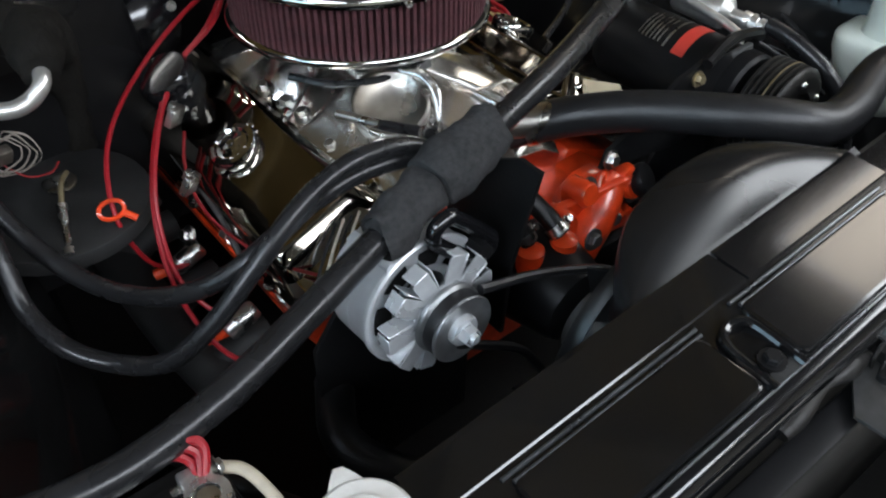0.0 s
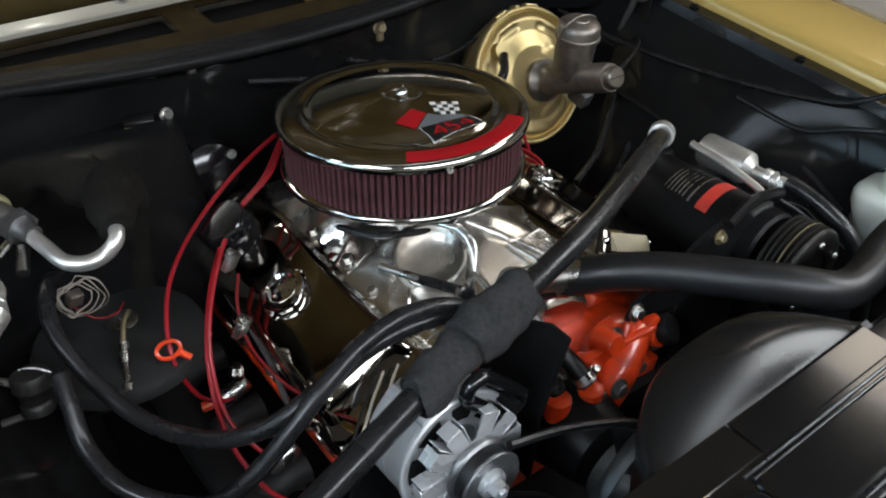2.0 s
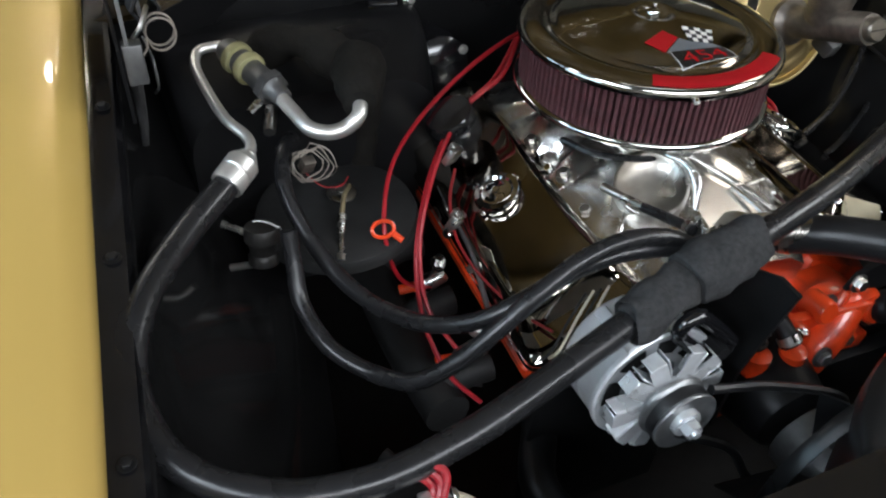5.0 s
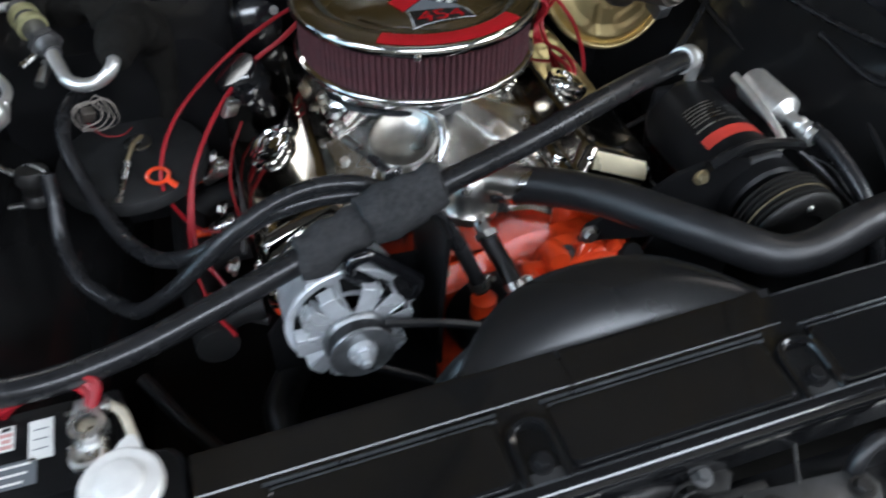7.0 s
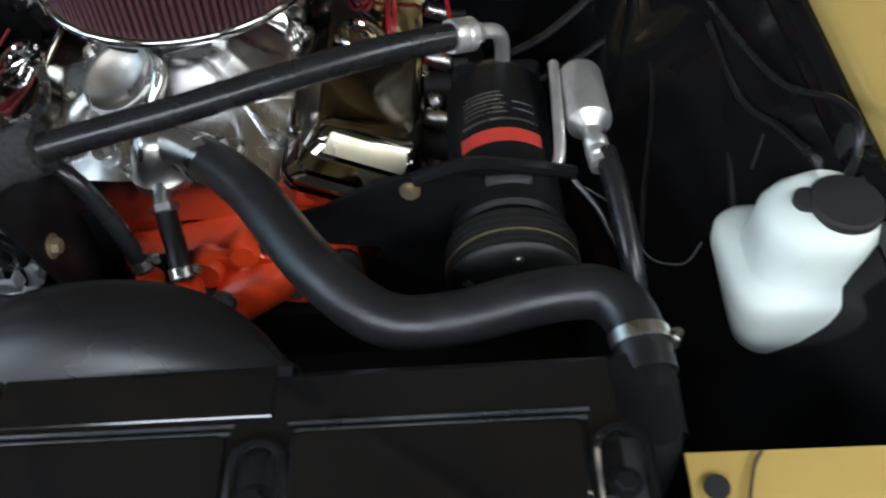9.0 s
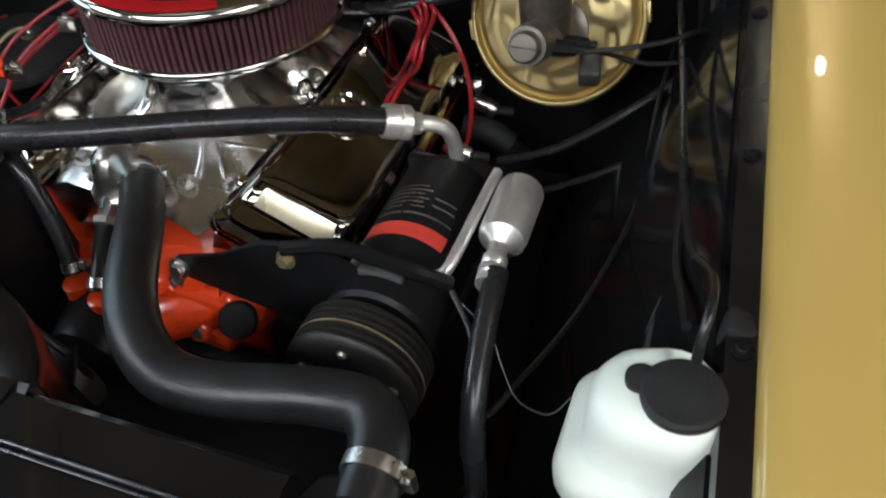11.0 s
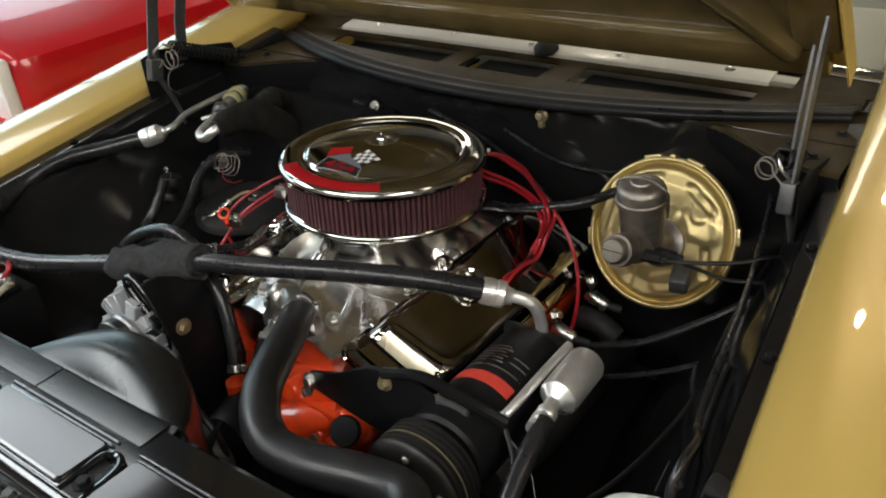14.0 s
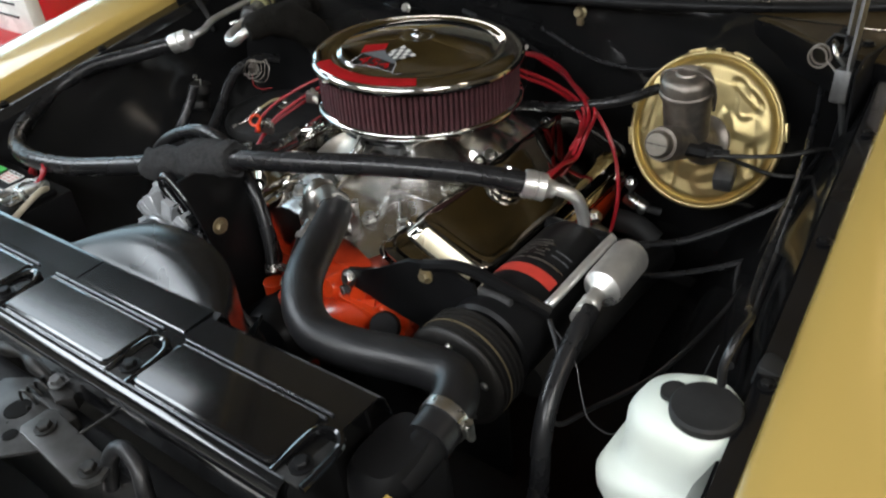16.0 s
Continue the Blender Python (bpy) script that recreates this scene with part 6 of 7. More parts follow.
for x, mt in ((-0.502, CLAMPLEAD), (-0.715, GREYSTEEL)):
    b = B()
    cyl(b, (x, -0.535, 0.825), (x, -0.535, 0.850), 0.012, 0.010, seg=16)
    part("terminal", b, STEEL, bt)
    ct = thing("terminal_clamp", "shiny metal battery terminal clamp with a bolt", "battery clamp", "battery clamps", at=(x, -0.535, 0.835))
    b = B()
    lathe(b, [(0.011, 0.834), (0.019, 0.834), (0.020, 0.838), (0.019, 0.852), (0.011, 0.853)], pose(x, -0.535, 0), 24)
    part("ring", b, mt, ct)
    b = B()
    box(b, (x, -0.512, 0.844), (0.026, 0.022, 0.016), bev=0.003)
    part("clamp_jaw", b, mt, ct)
    b = B()
    box(b, (x, -0.565, 0.838), (0.034, 0.028, 0.008), bev=0.003)
    part("block", b, mt, ct)
    b = B()
    tube(b, [(x - 0.016, -0.556, 0.846), (x - 0.012, -0.580, 0.848), (x + 0.012, -0.580, 0.848), (x + 0.016, -0.556, 0.846)], 0.0042, 8, 4)
    part("strap", b, STEEL, ct)
    b = B()
    cyl(b, (x - 0.022, -0.512, 0.845), (x + 0.022, -0.512, 0.845), 0.004, seg=8)
    bolt(b, (x + 0.018, -0.512, 0.845), (1, 0, 0), 0.007, 0.006)
    part("bolt", b, STEEL, ct)
b = B()
lathe(b, [(0, 0.85), (0.012, 0.85), (0.013, 0.862), (0.008, 0.868), (0, 0.869)], pose(-0.738, -0.470, 0), 16)
solo("terminal_cover", b, YELLOWCAP, "small yellow cap beside the battery clamp", "cap")
for ob in [q for q in scene.collection.objects if q.parent is None and q.name.split(".")[0] in ("battery", "terminal_clamp", "terminal_cover")]:
    ob.location += V(0.014, 0.040, -0.018)
for k, (dx, h) in enumerate(((0.0, 0.0), (-0.007, -0.006), (0.006, 0.006))):
    b = B()
    tube(b, [(-0.487 + dx * 0.4, -0.480, 0.826), (-0.478 + dx, -0.462, 0.842 + h), (-0.492 + dx, -0.452, 0.852 + h), (-0.520 + dx, -0.446, 0.846 + h), (-0.550 + dx, -0.442, 0.832 + h), (-0.580 + dx - 0.01 * k, -0.436, 0.800), (-0.598 + dx - 0.02 * k, -0.425, 0.75)], 0.0042, 8)
    solo("battery_cable", b, REDWIRE, "bright red battery cable bent over the battery", "cable", "battery cables")
b = B()
tube(b, [(-0.466, -0.470, 0.822), (-0.452, -0.492, 0.828), (-0.444, -0.530, 0.818), (-0.440, -0.570, 0.800), (-0.440, -0.60, 0.76)], 0.0055, 10)
solo("ground_cable", b, CREAM, "pale beige cable beside the battery clamp", "cable")

# ---- washer bottle ----
wb = thing("washer_bottle", "milky white plastic washer bottle", "washer bottle", at=(0.69, -0.44, 0.68))
b = B()


def wring(cx, cy, hx, hy, z, r):
    pts = []
    for sx, sy, a0 in ((1, 1, 0), (-1, 1, 90), (-1, -1, 180), (1, -1, 270)):
        for k in range(7):
            a = radians(a0 + 15 * k)
            pts.append((cx + sx * (hx - r) + r * math.cos(a), cy + sy * (hy - r) + r * math.sin(a), z))
    return pts


g = loft(b, [wring(0.690, -0.420, 0.032, 0.040, 0.700, 0.028), wring(0.688, -0.420, 0.042, 0.048, 0.706, 0.032), wring(0.685, -0.420, 0.053, 0.062, 0.750, 0.034), wring(0.679, -0.419, 0.062, 0.070, 0.795, 0.034), wring(0.679, -0.418, 0.063, 0.070, 0.812, 0.034),
             wring(0.680, -0.418, 0.061, 0.068, 0.819, 0.034), wring(0.682, -0.420, 0.059, 0.062, 0.823, 0.034), wring(0.690, -0.426, 0.055, 0.050, 0.826, 0.034), wring(0.692, -0.423, 0.056, 0.047, 0.832, 0.036), wring(0.693, -0.422, 0.057, 0.046, 0.862, 0.040), wring(0.694, -0.421, 0.057, 0.047, 0.880, 0.042), wring(0.696, -0.420, 0.051, 0.042, 0.894, 0.038),
             wring(0.702, -0.412, 0.032, 0.034, 0.901, 0.030), wring(0.704, -0.411, 0.012, 0.012, 0.903, 0.010)], True)
b.faces.new(g[0][::-1])
b.faces.new(g[-1])
part("tank", b, PLASTIC, wb, angle=60)
b = B()
lathe(b, [(0.033, 0.897), (0.0345, 0.899), (0.0345, 0.906), (0.032, 0.909), (0.012, 0.911), (0, 0.911)], pose(0.712, -0.424, 0), 36)
cp_ = part("cap", b, BLACKMATT, wb, "brown-black rubber cap")
b = B()
lathe(b, [(0, 0.899), (0.014, 0.900), (0.014, 0.906), (0, 0.907)], pose(0.678, -0.418, 0), 20)
part("tab", b, BLACKMATT, cp_)
b = B()
tube(b, [(0.714, -0.410, 0.905), (0.714, -0.408, 0.930), (0.716, -0.385, 0.948), (0.712, -0.34, 0.935), (0.690, -0.28, 0.900), (0.672, -0.2, 0.885), (0.655, -0.1, 0.875), (0.63, 0.05, 0.87), (0.60, 0.2, 0.88), (0.58, 0.29, 0.90)], 0.0045, 10, 6)
solo("washer_tube", b, RUBBER, "thin black washer tube along the inner fender", "tube")
b = B()
box(b, (0, 0, 0), (0.05, 0.03, 0.04), pose(0.752, -0.352, 0.880, 0, 10, 0), 0.006)
solo("loom_clip", b, BLACKMATT, "black plastic loom connector on the fender edge", "connector")

wb.location += V(-0.002, -0.009, -0.014)

# ---- brake booster and master cylinder ----
BM = axis((0.433, 0.197, 0.832), (0.433, 0.197 - 0.920, 0.832 + 0.392))
bo = thing("brake_booster", "yellow zinc plated brake booster drum", "brake booster", m=BM @ Matrix.Scale(0.955, 4))
b = B()
BPROF = [(0, -0.10), (0.076, -0.10), (0.110, -0.085), (0.124, -0.05), (0.127, -0.014), (0.1325, -0.012), (0.1345, -0.008), (0.1345, -0.002), (0.1325, 0.002), (0.1285, 0.003), (0.1262, 0.001), (0.1248, -0.006), (0.1228, -0.0085), (0.1200, -0.0075), (0.1175, -0.002), (0.1150, 0.002), (0.1115, 0.0042)]
BPROF += [(0.1085 - 0.0025 * k, 0.0050 + 0.0095 * max(0.0, min(1.0, (0.088 - (0.1085 - 0.0025 * k)) / 0.030))) for k in range(31)] + [(0.02, 0.015), (0, 0.015)]
lathe(b, BPROF, None, 160)
# pressed grooves and lobes: from, to, radius, depth
PRESS = (((0.040, 0.088), (0.082, 0.058), 0.0075, -0.009), ((0.050, 0.030), (0.085, 0.022), 0.022, 0.007), ((-0.102, 0.040), (-0.108, -0.010), 0.008, -0.008), ((0.086, -0.014), (0.094, -0.050), 0.0075, -0.009),
         ((-0.033, -0.050), (-0.036, -0.108), 0.005, -0.006), ((-0.02, 0.098), (-0.055, 0.088), 0.007, -0.007), ((-0.078, -0.030), (-0.062, -0.066), 0.020, 0.006), ((0.020, -0.085), (0.052, -0.070), 0.018, 0.006), ((0.055, 0.075), (0.065, 0.045), 0.012, 0.005))
for v in b.verts:
    if v.co.z > -0.005:
        for (x0, y0), (x1, y1), rr, dep in PRESS:
            e = V(x1 - x0, y1 - y0, 0)
            w = V(v.co.x - x0, v.co.y - y0, 0)
            t = max(0, min(1, w.dot(e) / e.dot(e)))
            q = (w - e * t).length / rr
            if q < 1.4:
                s_ = max(0.0, min(1.0, (1.4 - q) / 0.8))
                v.co.z += 0.55 * dep * s_ * s_ * (3 - 2 * s_)
part("shell", b, ZINCGOLD, bo, angle=60)
for a in (75, 92, 108, 10, 168, 195):
    b = B()
    m = Matrix.Rotation(radians(a), 4, "Z")
    box(b, (0.1350, 0, -0.006), (0.006, 0.030 if a != 92 else 0.010, 0.014 if a != 92 else 0.022), m, 0.0015)
    part("crimp_tab", b, ZINCGOLD, bo)
b = B()
tube(b, [(-0.075, 0.065, 0.008), (-0.078, 0.067, 0.030)], 0.016, 18, 3)
part("check_valve", b, ZINCGOLD, bo, "round check valve")
mc = thing("master_cylinder", "bare cast iron brake master cylinder with a bail-clamped lid", "master cylinder", m=BM)
b = B()
lathe(b, [(0.040, 0.014), (0.040, 0.026), (0.030, 0.032), (0.026, 0.040), (0.026, 0.185), (0.0245, 0.190), (0.0245, 0.196), (0, 0.196)], pose(0.012, -0.012, 0), 32)
part("bore", b, IRON, mc)
b = B()
wv = BM.inverted().to_3x3() @ V(0, -0.10, 1)
base = V(0.010, 0.020, 0.110)
q = axis(base, base + wv)
lathe(b, [(0, -0.030), (0.029, -0.030), (0.033, -0.024), (0.0355, 0.040), (0.0360, 0.046)], q, 44)
part("reservoir", b, IRON, mc)
b = B()
lathe(b, [(0.0360, 0.045), (0.0390, 0.046), (0.0400, 0.049), (0.0400, 0.054), (0.0380, 0.056), (0.0375, 0.068), (0.035, 0.074), (0.028, 0.079), (0.017, 0.081), (0.015, 0.0835), (0, 0.084)], q, 44)
part("lid", b, IRON, mc, "stepped cast lid")
b = B()
tube(b, [q @ V(-0.037, -0.010, 0.020), q @ V(-0.042, -0.004, 0.050), q @ V(-0.036, 0, 0.076), q @ V(0, 0, 0.087), q @ V(0.036, 0, 0.076), q @ V(0.042, -0.004, 0.050), q @ V(0.037, -0.010, 0.020)], 0.0020, 8)
part("bail_wire", b, IRON, mc)
b = B()
tube(b, [q @ V(-0.033, -0.024, 0.050), q @ V(-0.028, -0.027, 0.022), q @ V(-0.020, -0.031, 0.006), q @ V(-0.015, -0.034, 0.024), q @ V(-0.024, -0.031, 0.048)], 0.0020, 8)
part("bail_latch", b, IRON, mc, "dark wire latch loop")
b = B()
lathe(b, [(0.018, 0.185), (0.0200, 0.190), (0.0200, 0.206), (0.0190, 0.2085), (0.0165, 0.2115), (0, 0.2118)], pose(0.012, -0.012, 0), 36)
plug = part("end_plug", b, PLUGMETAL, mc, "bright slotted end plug")
b = B()
box(b, (0.012, -0.012, 0.2120), (0.032, 0.0012, 0.0010))
part("slot", b, VOID, plug)
for dx, c, L in ((0.034, 0.150, 0.030), (0.040, 0.105, 0.030)):
    b = B()
    cyl(b, (dx - 0.008, -0.016, c), (dx + L, -0.016, c - 0.006), 0.0105, 0.009, 0.002, 6)
    cyl(b, (dx + L, -0.016, c - 0.006), (dx + L + 0.010, -0.016, c - 0.007), 0.006, seg=10)
    part("outlet", b, BLACKSATIN, mc, "dark outlet fitting")
for pts in ([(0.498, 0.055, 0.871), (0.525, 0.062, 0.874), (0.555, 0.075, 0.874), (0.600, 0.095, 0.878), (0.640, 0.13, 0.880), (0.665, 0.2, 0.84)], [(0.508, 0.096, 0.852), (0.540, 0.110, 0.838), (0.575, 0.118, 0.828), (0.620, 0.13, 0.830), (0.648, 0.17, 0.82), (0.655, 0.22, 0.77)]):
    b = B()
    tube(b, pts, 0.0034, 8)
    solo("brake_line", b, LATCH, "dark steel brake line from the master cylinder", "brake line", "brake lines")
b = B()
tube(b, [(0.356, 0.190, 0.895), (0.31, 0.140, 0.884), (0.22, 0.11, 0.868), (0.14, 0.12, 0.85), (0.05, 0.12, 0.83)], 0.0085, 12)
solo("vacuum_hose", b, RUBBER, "black vacuum hose from the booster to the manifold", "hose", "hoses")
b = B()
box(b, (0.0, 0, 0), (0.03, 0.04, 0.03), pose(0.500, 0.128, 0.800, 20, 0, 10), 0.005)
solo("distribution_block", b, GREYSTEEL, "dark brake distribution block below the master cylinder", "brake block")
b = B()
lathe(b, [(0, 0), (0.007, 0.001), (0.0095, 0.005), (0.0095, 0.010), (0.013, 0.012), (0.013, 0.016), (0, 0.017)], axis((0.154, 0.272, 0.966), (0.154, 0.3, 0.962)), 8)
box(b, (0.154, 0.285, 0.955), (0.012, 0.012, 0.03), None, 0.003)
solo("firewall_plug", b, BRASS, "small brass-coloured plug on the firewall", "plug")

# ---- hood hinges with springs ----
for s in (-1, 1):
    X = s * 0.662
    b = B()
    prism(b, [(0.02, 0.93), (0.02, 1.02), (0.06, 1.03), (0.26, 0.99), (0.28, 0.95), (0.2, 0.93)], 0.004, Matrix(((0, 0, 1, X + s * 0.012), (1, 0, 0, 0), (0, 1, 0, 0), (0, 0, 0, 1))), 0.001)
    hg = part("hood_hinge", b, BLACKSATIN, auto, "hood hinge with grey arms and a coil spring")
    for dx, p in ((0.0, [(0.035, 0.985), (0.062, 1.08), (0.092, 1.19), (0.150, 1.34)]), (-0.022, [(0.10, 1.00), (0.115, 1.08), (0.145, 1.17), (0.215, 1.32)])):
        b = B()
        pts = [V(X + s * dx, y, z) for y, z in p]
        rows = []
        for i, q_ in enumerate(pts):
            d = (pts[min(i + 1, 3)] - pts[max(i - 1, 0)]).normalized()
            n = V(0, -d.z, d.y) * 0.013
            rows.append([q_ + n + V(0.002, 0, 0), q_ + n - V(0.002, 0, 0), q_ - n - V(0.002, 0, 0), q_ - n + V(0.002, 0, 0)])
        g = loft(b, rows, True)
        b.faces.new(g[0][::-1])
        b.faces.new(g[-1])
        part("arm", b, GREYSTEEL, hg, "grey steel arm")
    b = B()
    box(b, (0, 0, 0), (0.022, 0.030, 0.045), pose(X - s * 0.004, 0.038, 0.995, -12, 0, 0), 0.003)
    part("pivot_block", b, GREYSTEEL, hg)
    b = B()
    tube(b, [(X - s * 0.002, 0.045, 0.975), (X + s * 0.0, 0.075, 0.90), (X + s * 0.004, 0.085, 0.855)], lambda t: 0.007 - 0.003 * t, 8)
    part("lower_link", b, GREYSTEEL, hg)
    b = B()
    n = 20
    A, Z = V(X - s * 0.028, 0.075, 1.035), V(X - s * 0.028, 0.235, 0.968)
    m = axis(A, Z)
    L = (Z - A).length
    tube(b, [m @ V(0.015 * math.cos(math.pi * k / 3), 0.015 * math.sin(math.pi * k / 3), L * k / (6 * n)) for k in range(6 * n + 1)], 0.0027, 6, 1, smooth=False)
    part("coil_spring", b, BLACKSATIN, hg, "dark coil spring")
    b = B()
    tube(b, [A, A + V(0, -0.02, 0.012), A + V(s * 0.01, -0.036, 0.0), A + V(s * 0.02, -0.03, -0.015)], 0.0027, 6)
    part("spring_hook", b, STEEL, hg)
    if s > 0:
        b = B()
        tube(b, [(X - 0.004, 0.030, 1.000), (X - 0.018, 0.042, 1.012)] + [(X - 0.046 + 0.014 * math.cos(t), 0.052 + 0.0020 * t, 1.020 + 0.016 * math.sin(t)) for t in [0.8 * k for k in range(17)]], 0.0014, 8)
        part("wire_loop", b, GREYWIRE, hg, "coiled grey wire end")
    else:
        b = B()
        tube(b, [(X + 0.020, 0.075, 0.930), (X + 0.024, 0.050, 0.955), (X + 0.024, 0.060, 0.985), (X + 0.020, 0.100, 0.990)], 0.0018, 8)
        part("wire_loop", b, GREYSTEEL, hg, "thin wire loop")
        b = B()
        tube(b, [(X + 0.010, 0.040, 0.995), (X + 0.020, 0.046, 1.004)] + [(X + 0.038 + 0.016 * math.cos(math.pi + t), 0.050 + 0.0018 * t, 1.014 - 0.018 * math.sin(t)) for t in [0.8 * k for k in range(17)]], 0.0014, 8)
        part("wire_loop", b, GREYWIRE, hg, "coiled grey wire end")
    hg.location += V(-0.015, 0.107, -0.023) if s > 0 else V(0.012, -0.010, 0.034)

# ---- spark plug leads ----
def lead(pts, r=0.0033, mt=REDWIRE, label="red silicone spark plug lead"):
    bm = B()
    tube(bm, pts, r, 8, 6)
    return solo("spark_lead", bm, mt, label, "spark lead", "spark leads")


lead([(-0.10, 0.16, 0.90), (-0.168, 0.075, 0.895), (-0.230, 0.055, 0.868), (-0.290, 0.000, 0.838), (-0.335, -0.059, 0.800), (-0.356, -0.100, 0.755), (-0.362, -0.150, 0.712), (-0.335, -0.190, 0.665)])
lead([(-0.10, 0.17, 0.89), (-0.175, 0.085, 0.885), (-0.240, 0.060, 0.855), (-0.300, 0.000, 0.822), (-0.343, -0.064, 0.786), (-0.364, -0.110, 0.740), (-0.372, -0.165, 0.70), (-0.36, -0.22, 0.66), (-0.335, -0.27, 0.65)])
lead([(-0.04, 0.175, 0.900), (-0.10, 0.160, 0.905), (-0.165, 0.132, 0.898), (-0.235, 0.10, 0.878), (-0.300, 0.065, 0.850), (-0.350, 0.020, 0.826), (-0.380, -0.03, 0.802), (-0.391, -0.068, 0.765), (-0.372, -0.065, 0.695), (-0.345, -0.07, 0.670), (-0.325, -0.07, 0.665)], 0.0032)
lead([(-0.262, 0.01, 0.80), (-0.285, -0.03, 0.78), (-0.298, -0.09, 0.762), (-0.292, -0.16, 0.755), (-0.27, -0.23, 0.752), (-0.255, -0.28, 0.765)], 0.0022, DARKRED, "thin dark red lead along the valve cover")
for o in (0.0, 0.009):
    lead([(0.06, 0.21, 0.900), (0.095, 0.225 + o, 0.893), (0.150, 0.215 + o, 0.880), (0.210, 0.165 + o, 0.882 - o), (0.266 + o, 0.109 + o, 0.884 - o), (0.272 + o, 0.108, 0.858), (0.256 + o, 0.112, 0.825), (0.255 + o, 0.080, 0.797), (0.258 + o, 0.030, 0.800 + o), (0.260 + o, -0.018, 0.806), (0.262, -0.042 + o, 0.780), (0.268, -0.05, 0.73), (0.29, -0.06, 0.69)])
for o in (0.0, 0.010):
    lead([(0.09, 0.15, 0.905), (0.119, 0.139, 0.905 - o), (0.160, 0.152, 0.890 - o), (0.215, 0.140, 0.880 - o), (0.258, 0.112 - o, 0.874 - o), (0.264, 0.106 - o, 0.846), (0.250, 0.104, 0.815), (0.246, 0.070 - o, 0.792), (0.250 + o, 0.020 - o, 0.795), (0.250 + o, -0.012, 0.790), (0.254, -0.030, 0.760), (0.270, -0.03, 0.71)])
lead([(0.10, 0.22, 0.895), (0.160, 0.210, 0.878), (0.225, 0.165, 0.872), (0.275, 0.125, 0.865), (0.306, 0.112, 0.835), (0.328, 0.100, 0.795), (0.340, 0.085, 0.745), (0.337, 0.075, 0.695), (0.320, 0.08, 0.645), (0.30, 0.09, 0.61)], 0.0034)
# plug boots, heat shields and clips on the heads
for sx in (-1, 1):
    for y in (-0.20, -0.06, 0.07, 0.19):
        bt_ = thing("plug_boot", "bright spark plug heat shield with an orange boot" if sx < 0 else "bright spark plug heat shield with a black boot", "plug boot", "plug boots", at=(sx * 0.315, y, 0.66))
        b = B()
        lathe(b, [(0.010, 0), (0.013, 0.004), (0.013, 0.04), (0.010, 0.045), (0, 0.045)], axis((sx * 0.300, y, 0.675), (sx * 0.345, y, 0.655)), 14)
        part("shield", b, STEEL, bt_)
        b = B()
        cyl(b, (sx * 0.335, y, 0.660), (sx * 0.365, y + 0.01, 0.652), 0.0075, seg=10)
        part("boot", b, ORANGE if sx < 0 else BLACKMATT, bt_)
b = B()
lathe(b, [(0, 0), (0.026, 0), (0.028, 0.006), (0.028, 0.03), (0.024, 0.036), (0, 0.038)], axis((0.268, 0.070, 0.735), (0.250, 0.115, 0.748)), 28)
solo("lead_grommet", b, GREYSTEEL, "round metal lead holder at the back of the head", "lead holder")
for p in ((-0.274, -0.004, 0.836), (-0.276, -0.109, 0.730), (-0.308, -0.099, 0.806)):
    b = B()
    box(b, (0, 0, 0), (0.024, 0.010, 0.026), pose(*p, 20, 15, 30), 0.002)
    box(b, (0, 0.006, 0.010), (0.010, 0.008, 0.012), pose(*p, 20, 15, 30), 0.001)
    solo("lead_clip", b, STEEL, "shiny metal spark lead clip", "lead clip", "lead clips")
b = B()
tube(b, [(-0.30, -0.20, 0.735), (-0.285, -0.10, 0.755), (-0.28, 0.02, 0.765)], 0.004, 8)
solo("dipstick_tube", b, GREYSTEEL, "thin dark dipstick tube beside the valve cover", "dipstick tube")
# distributor behind the air cleaner
ds = thing("distributor", "black distributor cap behind the air cleaner", "distributor", at=(0, 0.22, 0.80))
b = B()
lathe(b, [(0.03, 0.78), (0.045, 0.80), (0.06, 0.82), (0.062, 0.87), (0.05, 0.885), (0, 0.89)], pose(0, 0.225, 0), 28)
part("cap", b, BLACKSATIN, ds)
for k in range(8):
    b = B()
    a = radians(45 * k)
    cyl(b, (0.045 * math.cos(a), 0.225 + 0.045 * math.sin(a), 0.88), (0.048 * math.cos(a), 0.225 + 0.048 * math.sin(a), 0.905), 0.008, seg=10)
    part("tower", b, BLACKMATT, ds)

# wires hung at the front of the passenger valve cover
for k in range(4):
    b = B()
    tube(b, [(-0.235 + 0.01 * k, -0.30, 0.845), (-0.262 + 0.012 * k, -0.315, 0.822 + 0.004 * k), (-0.285 + 0.012 * k, -0.325, 0.790), (-0.292 + 0.014 * k, -0.315, 0.765)], 0.0018, 6)
    solo("loom_wire", b, CREAM if k % 2 else BLACKMATT, "thin bare loom wires tied at the alternator", "wire", "loom wires")
# harness along the driver's inner fender, ending at the compressor
for pts, r in (([(0.62, 0.28, 0.86), (0.645, 0.12, 0.84), (0.66, -0.03, 0.82), (0.672, -0.16, 0.80), (0.668, -0.26, 0.77), (0.664, -0.34, 0.73)], 0.006),
               ([(0.60, 0.26, 0.80), (0.60, 0.10, 0.78), (0.61, -0.05, 0.755), (0.60, -0.14, 0.735), (0.575, -0.25, 0.72), (0.55, -0.36, 0.745), (0.53, -0.42, 0.76), (0.50, -0.36, 0.80), (0.47, -0.33, 0.825)], 0.0035),
               ([(0.66, -0.10, 0.845), (0.675, -0.22, 0.83), (0.69, -0.30, 0.86), (0.70, -0.35, 0.875)], 0.005)):
    b = B()
    tube(b, pts, r, 8, 6)
    solo("wiring_loom", b, MATTRUBBER, "black wiring loom along the inner fender", "wiring", "wiring looms")
b = B()
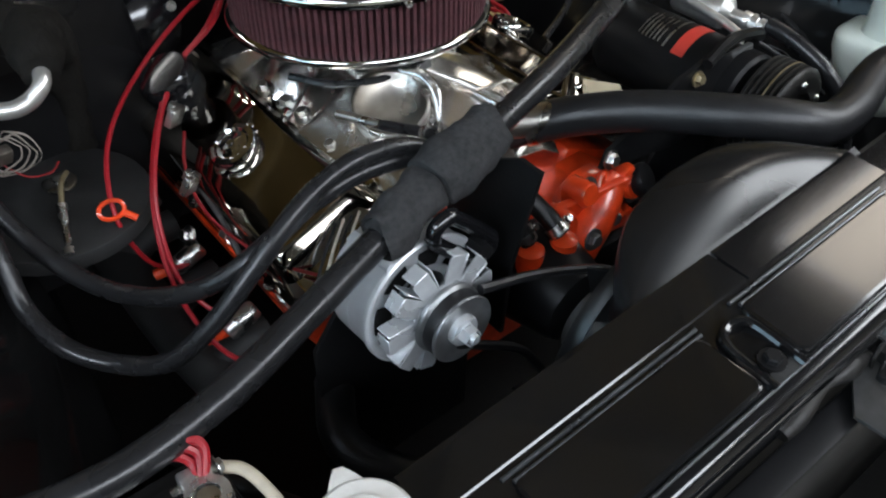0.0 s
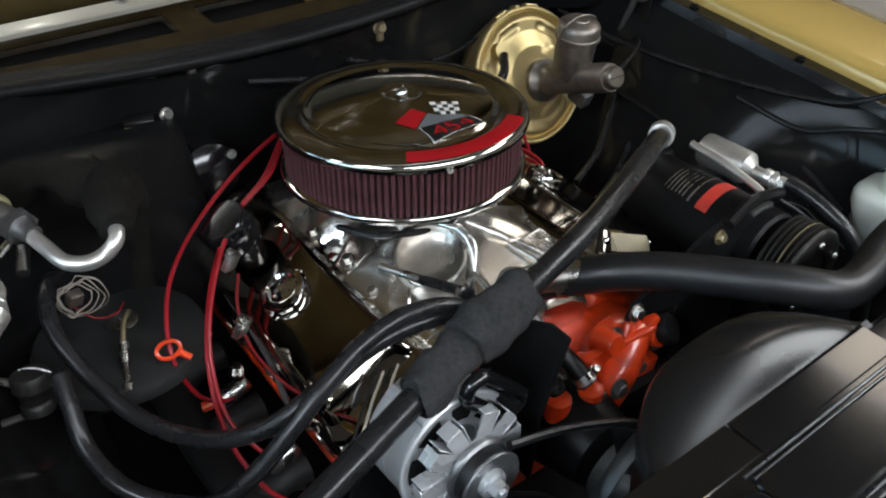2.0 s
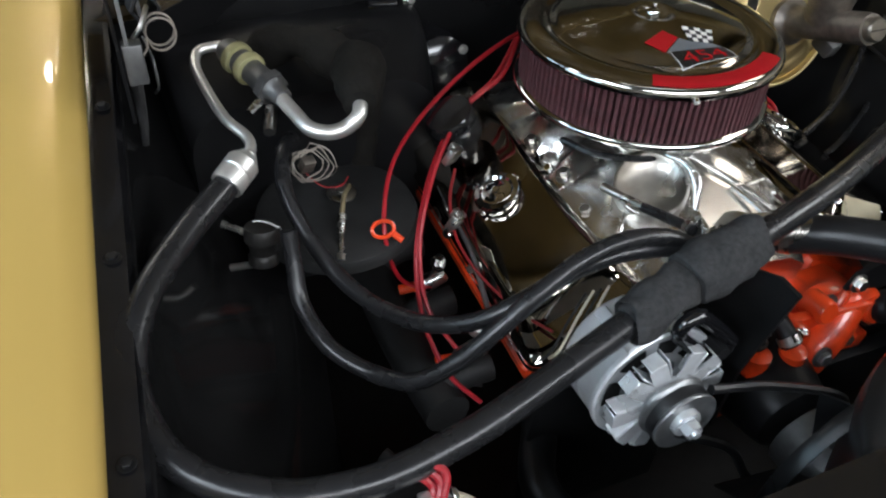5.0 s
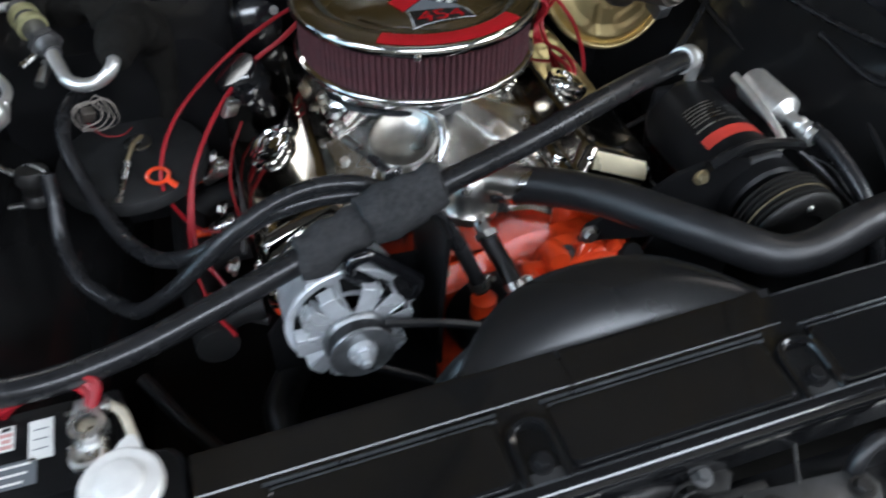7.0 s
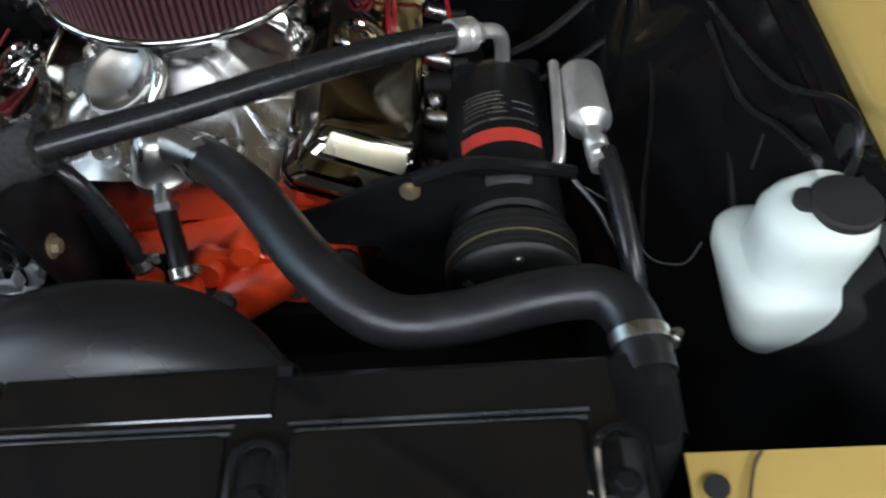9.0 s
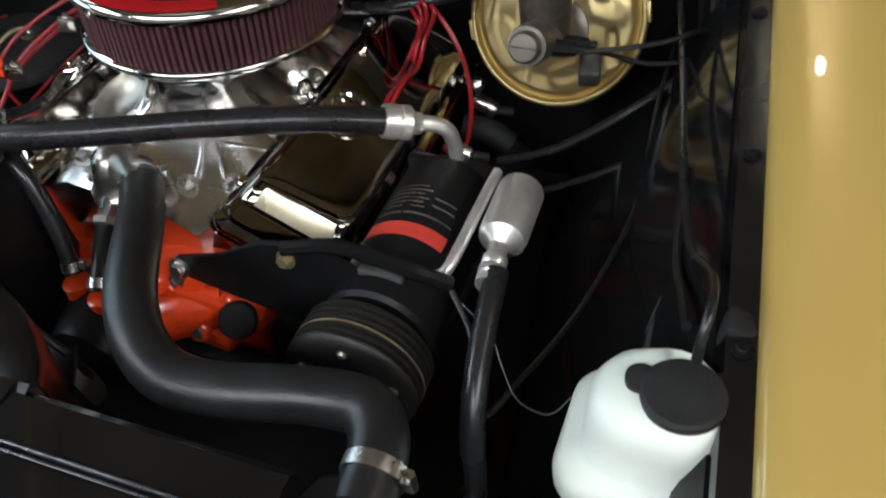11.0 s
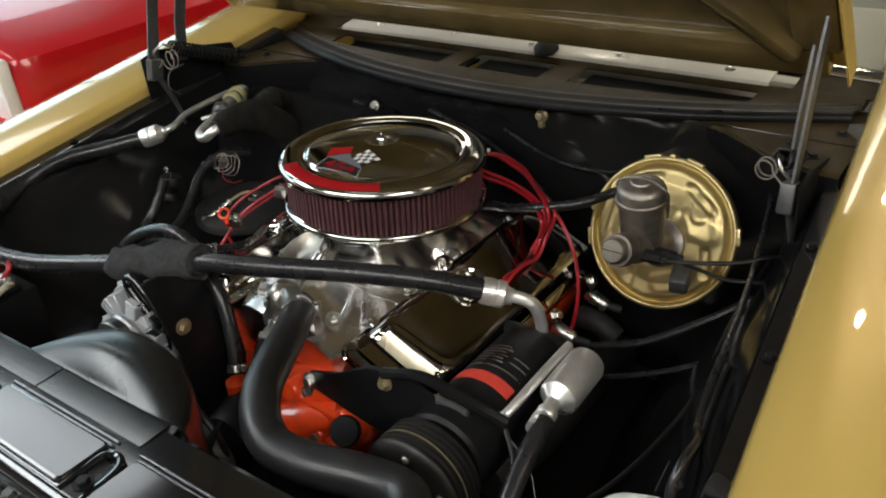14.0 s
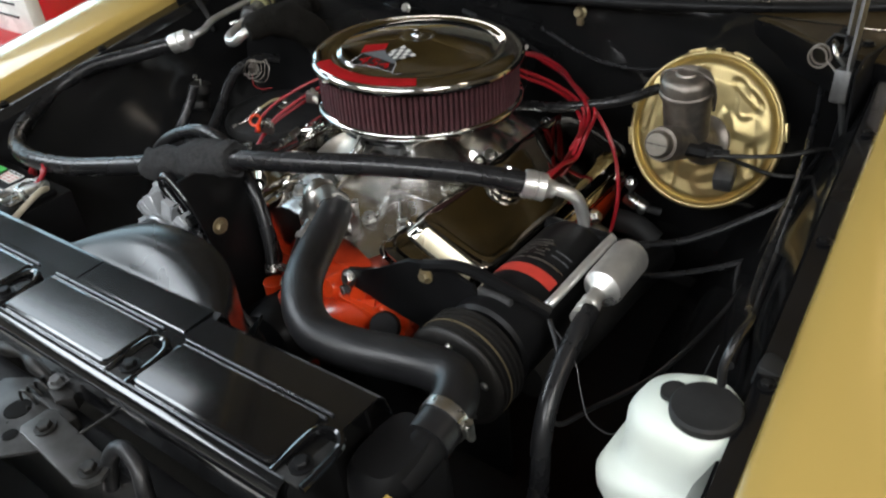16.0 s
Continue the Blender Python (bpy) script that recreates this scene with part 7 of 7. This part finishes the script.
box(b, (0, 0, 0), (0.0015, 0.004, 0.040), pose(0.668, -0.315, 0.84, -25, 12, 0), 0.0005)
solo("cable_strap", b, FOAM, "small grey plastic strap on the wiring loom", "strap")
# low pipes and the dark lower radiator hose
b = B()
tube(b, [(-0.26, -0.30, 0.60), (-0.30, -0.38, 0.60), (-0.27, -0.45, 0.585), (-0.20, -0.50, 0.56)], 0.024, 16)
solo("lower_hose", b, MATTRUBBER, "dark lower radiator hose deep in the bay", "hose", "hoses")
b = B()
tube(b, [(-0.47, -0.28, 0.62), (-0.42, -0.36, 0.60), (-0.36, -0.44, 0.58)], 0.010, 10)
solo("frame_pipe", b, MATTRUBBER, "dark pipe low beside the frame", "pipe")
b = B()
tube(b, [(-0.322, -0.162, 0.570), (-0.305, -0.172, 0.568), (-0.286, -0.182, 0.566)], 0.009, 12)
solo("lead_connector", b, GREYSTEEL, "grey inline wire connector", "connector")

# thin wires by the compressor and along the firewall
for pts, r, mt, lb in (([(0.484, -0.339, 0.82), (0.517, -0.352, 0.80), (0.536, -0.371, 0.775), (0.555, -0.388, 0.755), (0.578, -0.394, 0.75), (0.595, -0.394, 0.755), (0.61, -0.38, 0.77)], 0.0010, GREYSTEEL, "thin grey wire curving beside the compressor hose"),
                       ([(0.08, 0.27, 0.93), (0.18, 0.262, 0.895), (0.27, 0.265, 0.885), (0.36, 0.27, 0.90), (0.45, 0.275, 0.93)], 0.0035, RUBBER, "thin black wire along the firewall"),
                       ([(-0.10, 0.27, 0.94), (0.02, 0.255, 0.915), (0.12, 0.25, 0.87), (0.20, 0.25, 0.80)], 0.0045, RUBBER, "black loom hanging on the firewall"),
                       ([(0.40, 0.02, 0.70), (0.48, 0.05, 0.72), (0.56, 0.10, 0.76), (0.63, 0.16, 0.80)], 0.006, RUBBER, "black hose low beside the brake booster"),
                       ([(0.38, -0.02, 0.66), (0.47, 0.0, 0.68), (0.57, 0.05, 0.71), (0.64, 0.10, 0.75)], 0.005, RUBBER, "black hose low beside the brake booster")):
    b = B()
    tube(b, pts, r, 8, 6)
    solo("bay_wire", b, mt, lb, "wire", "bay wires")
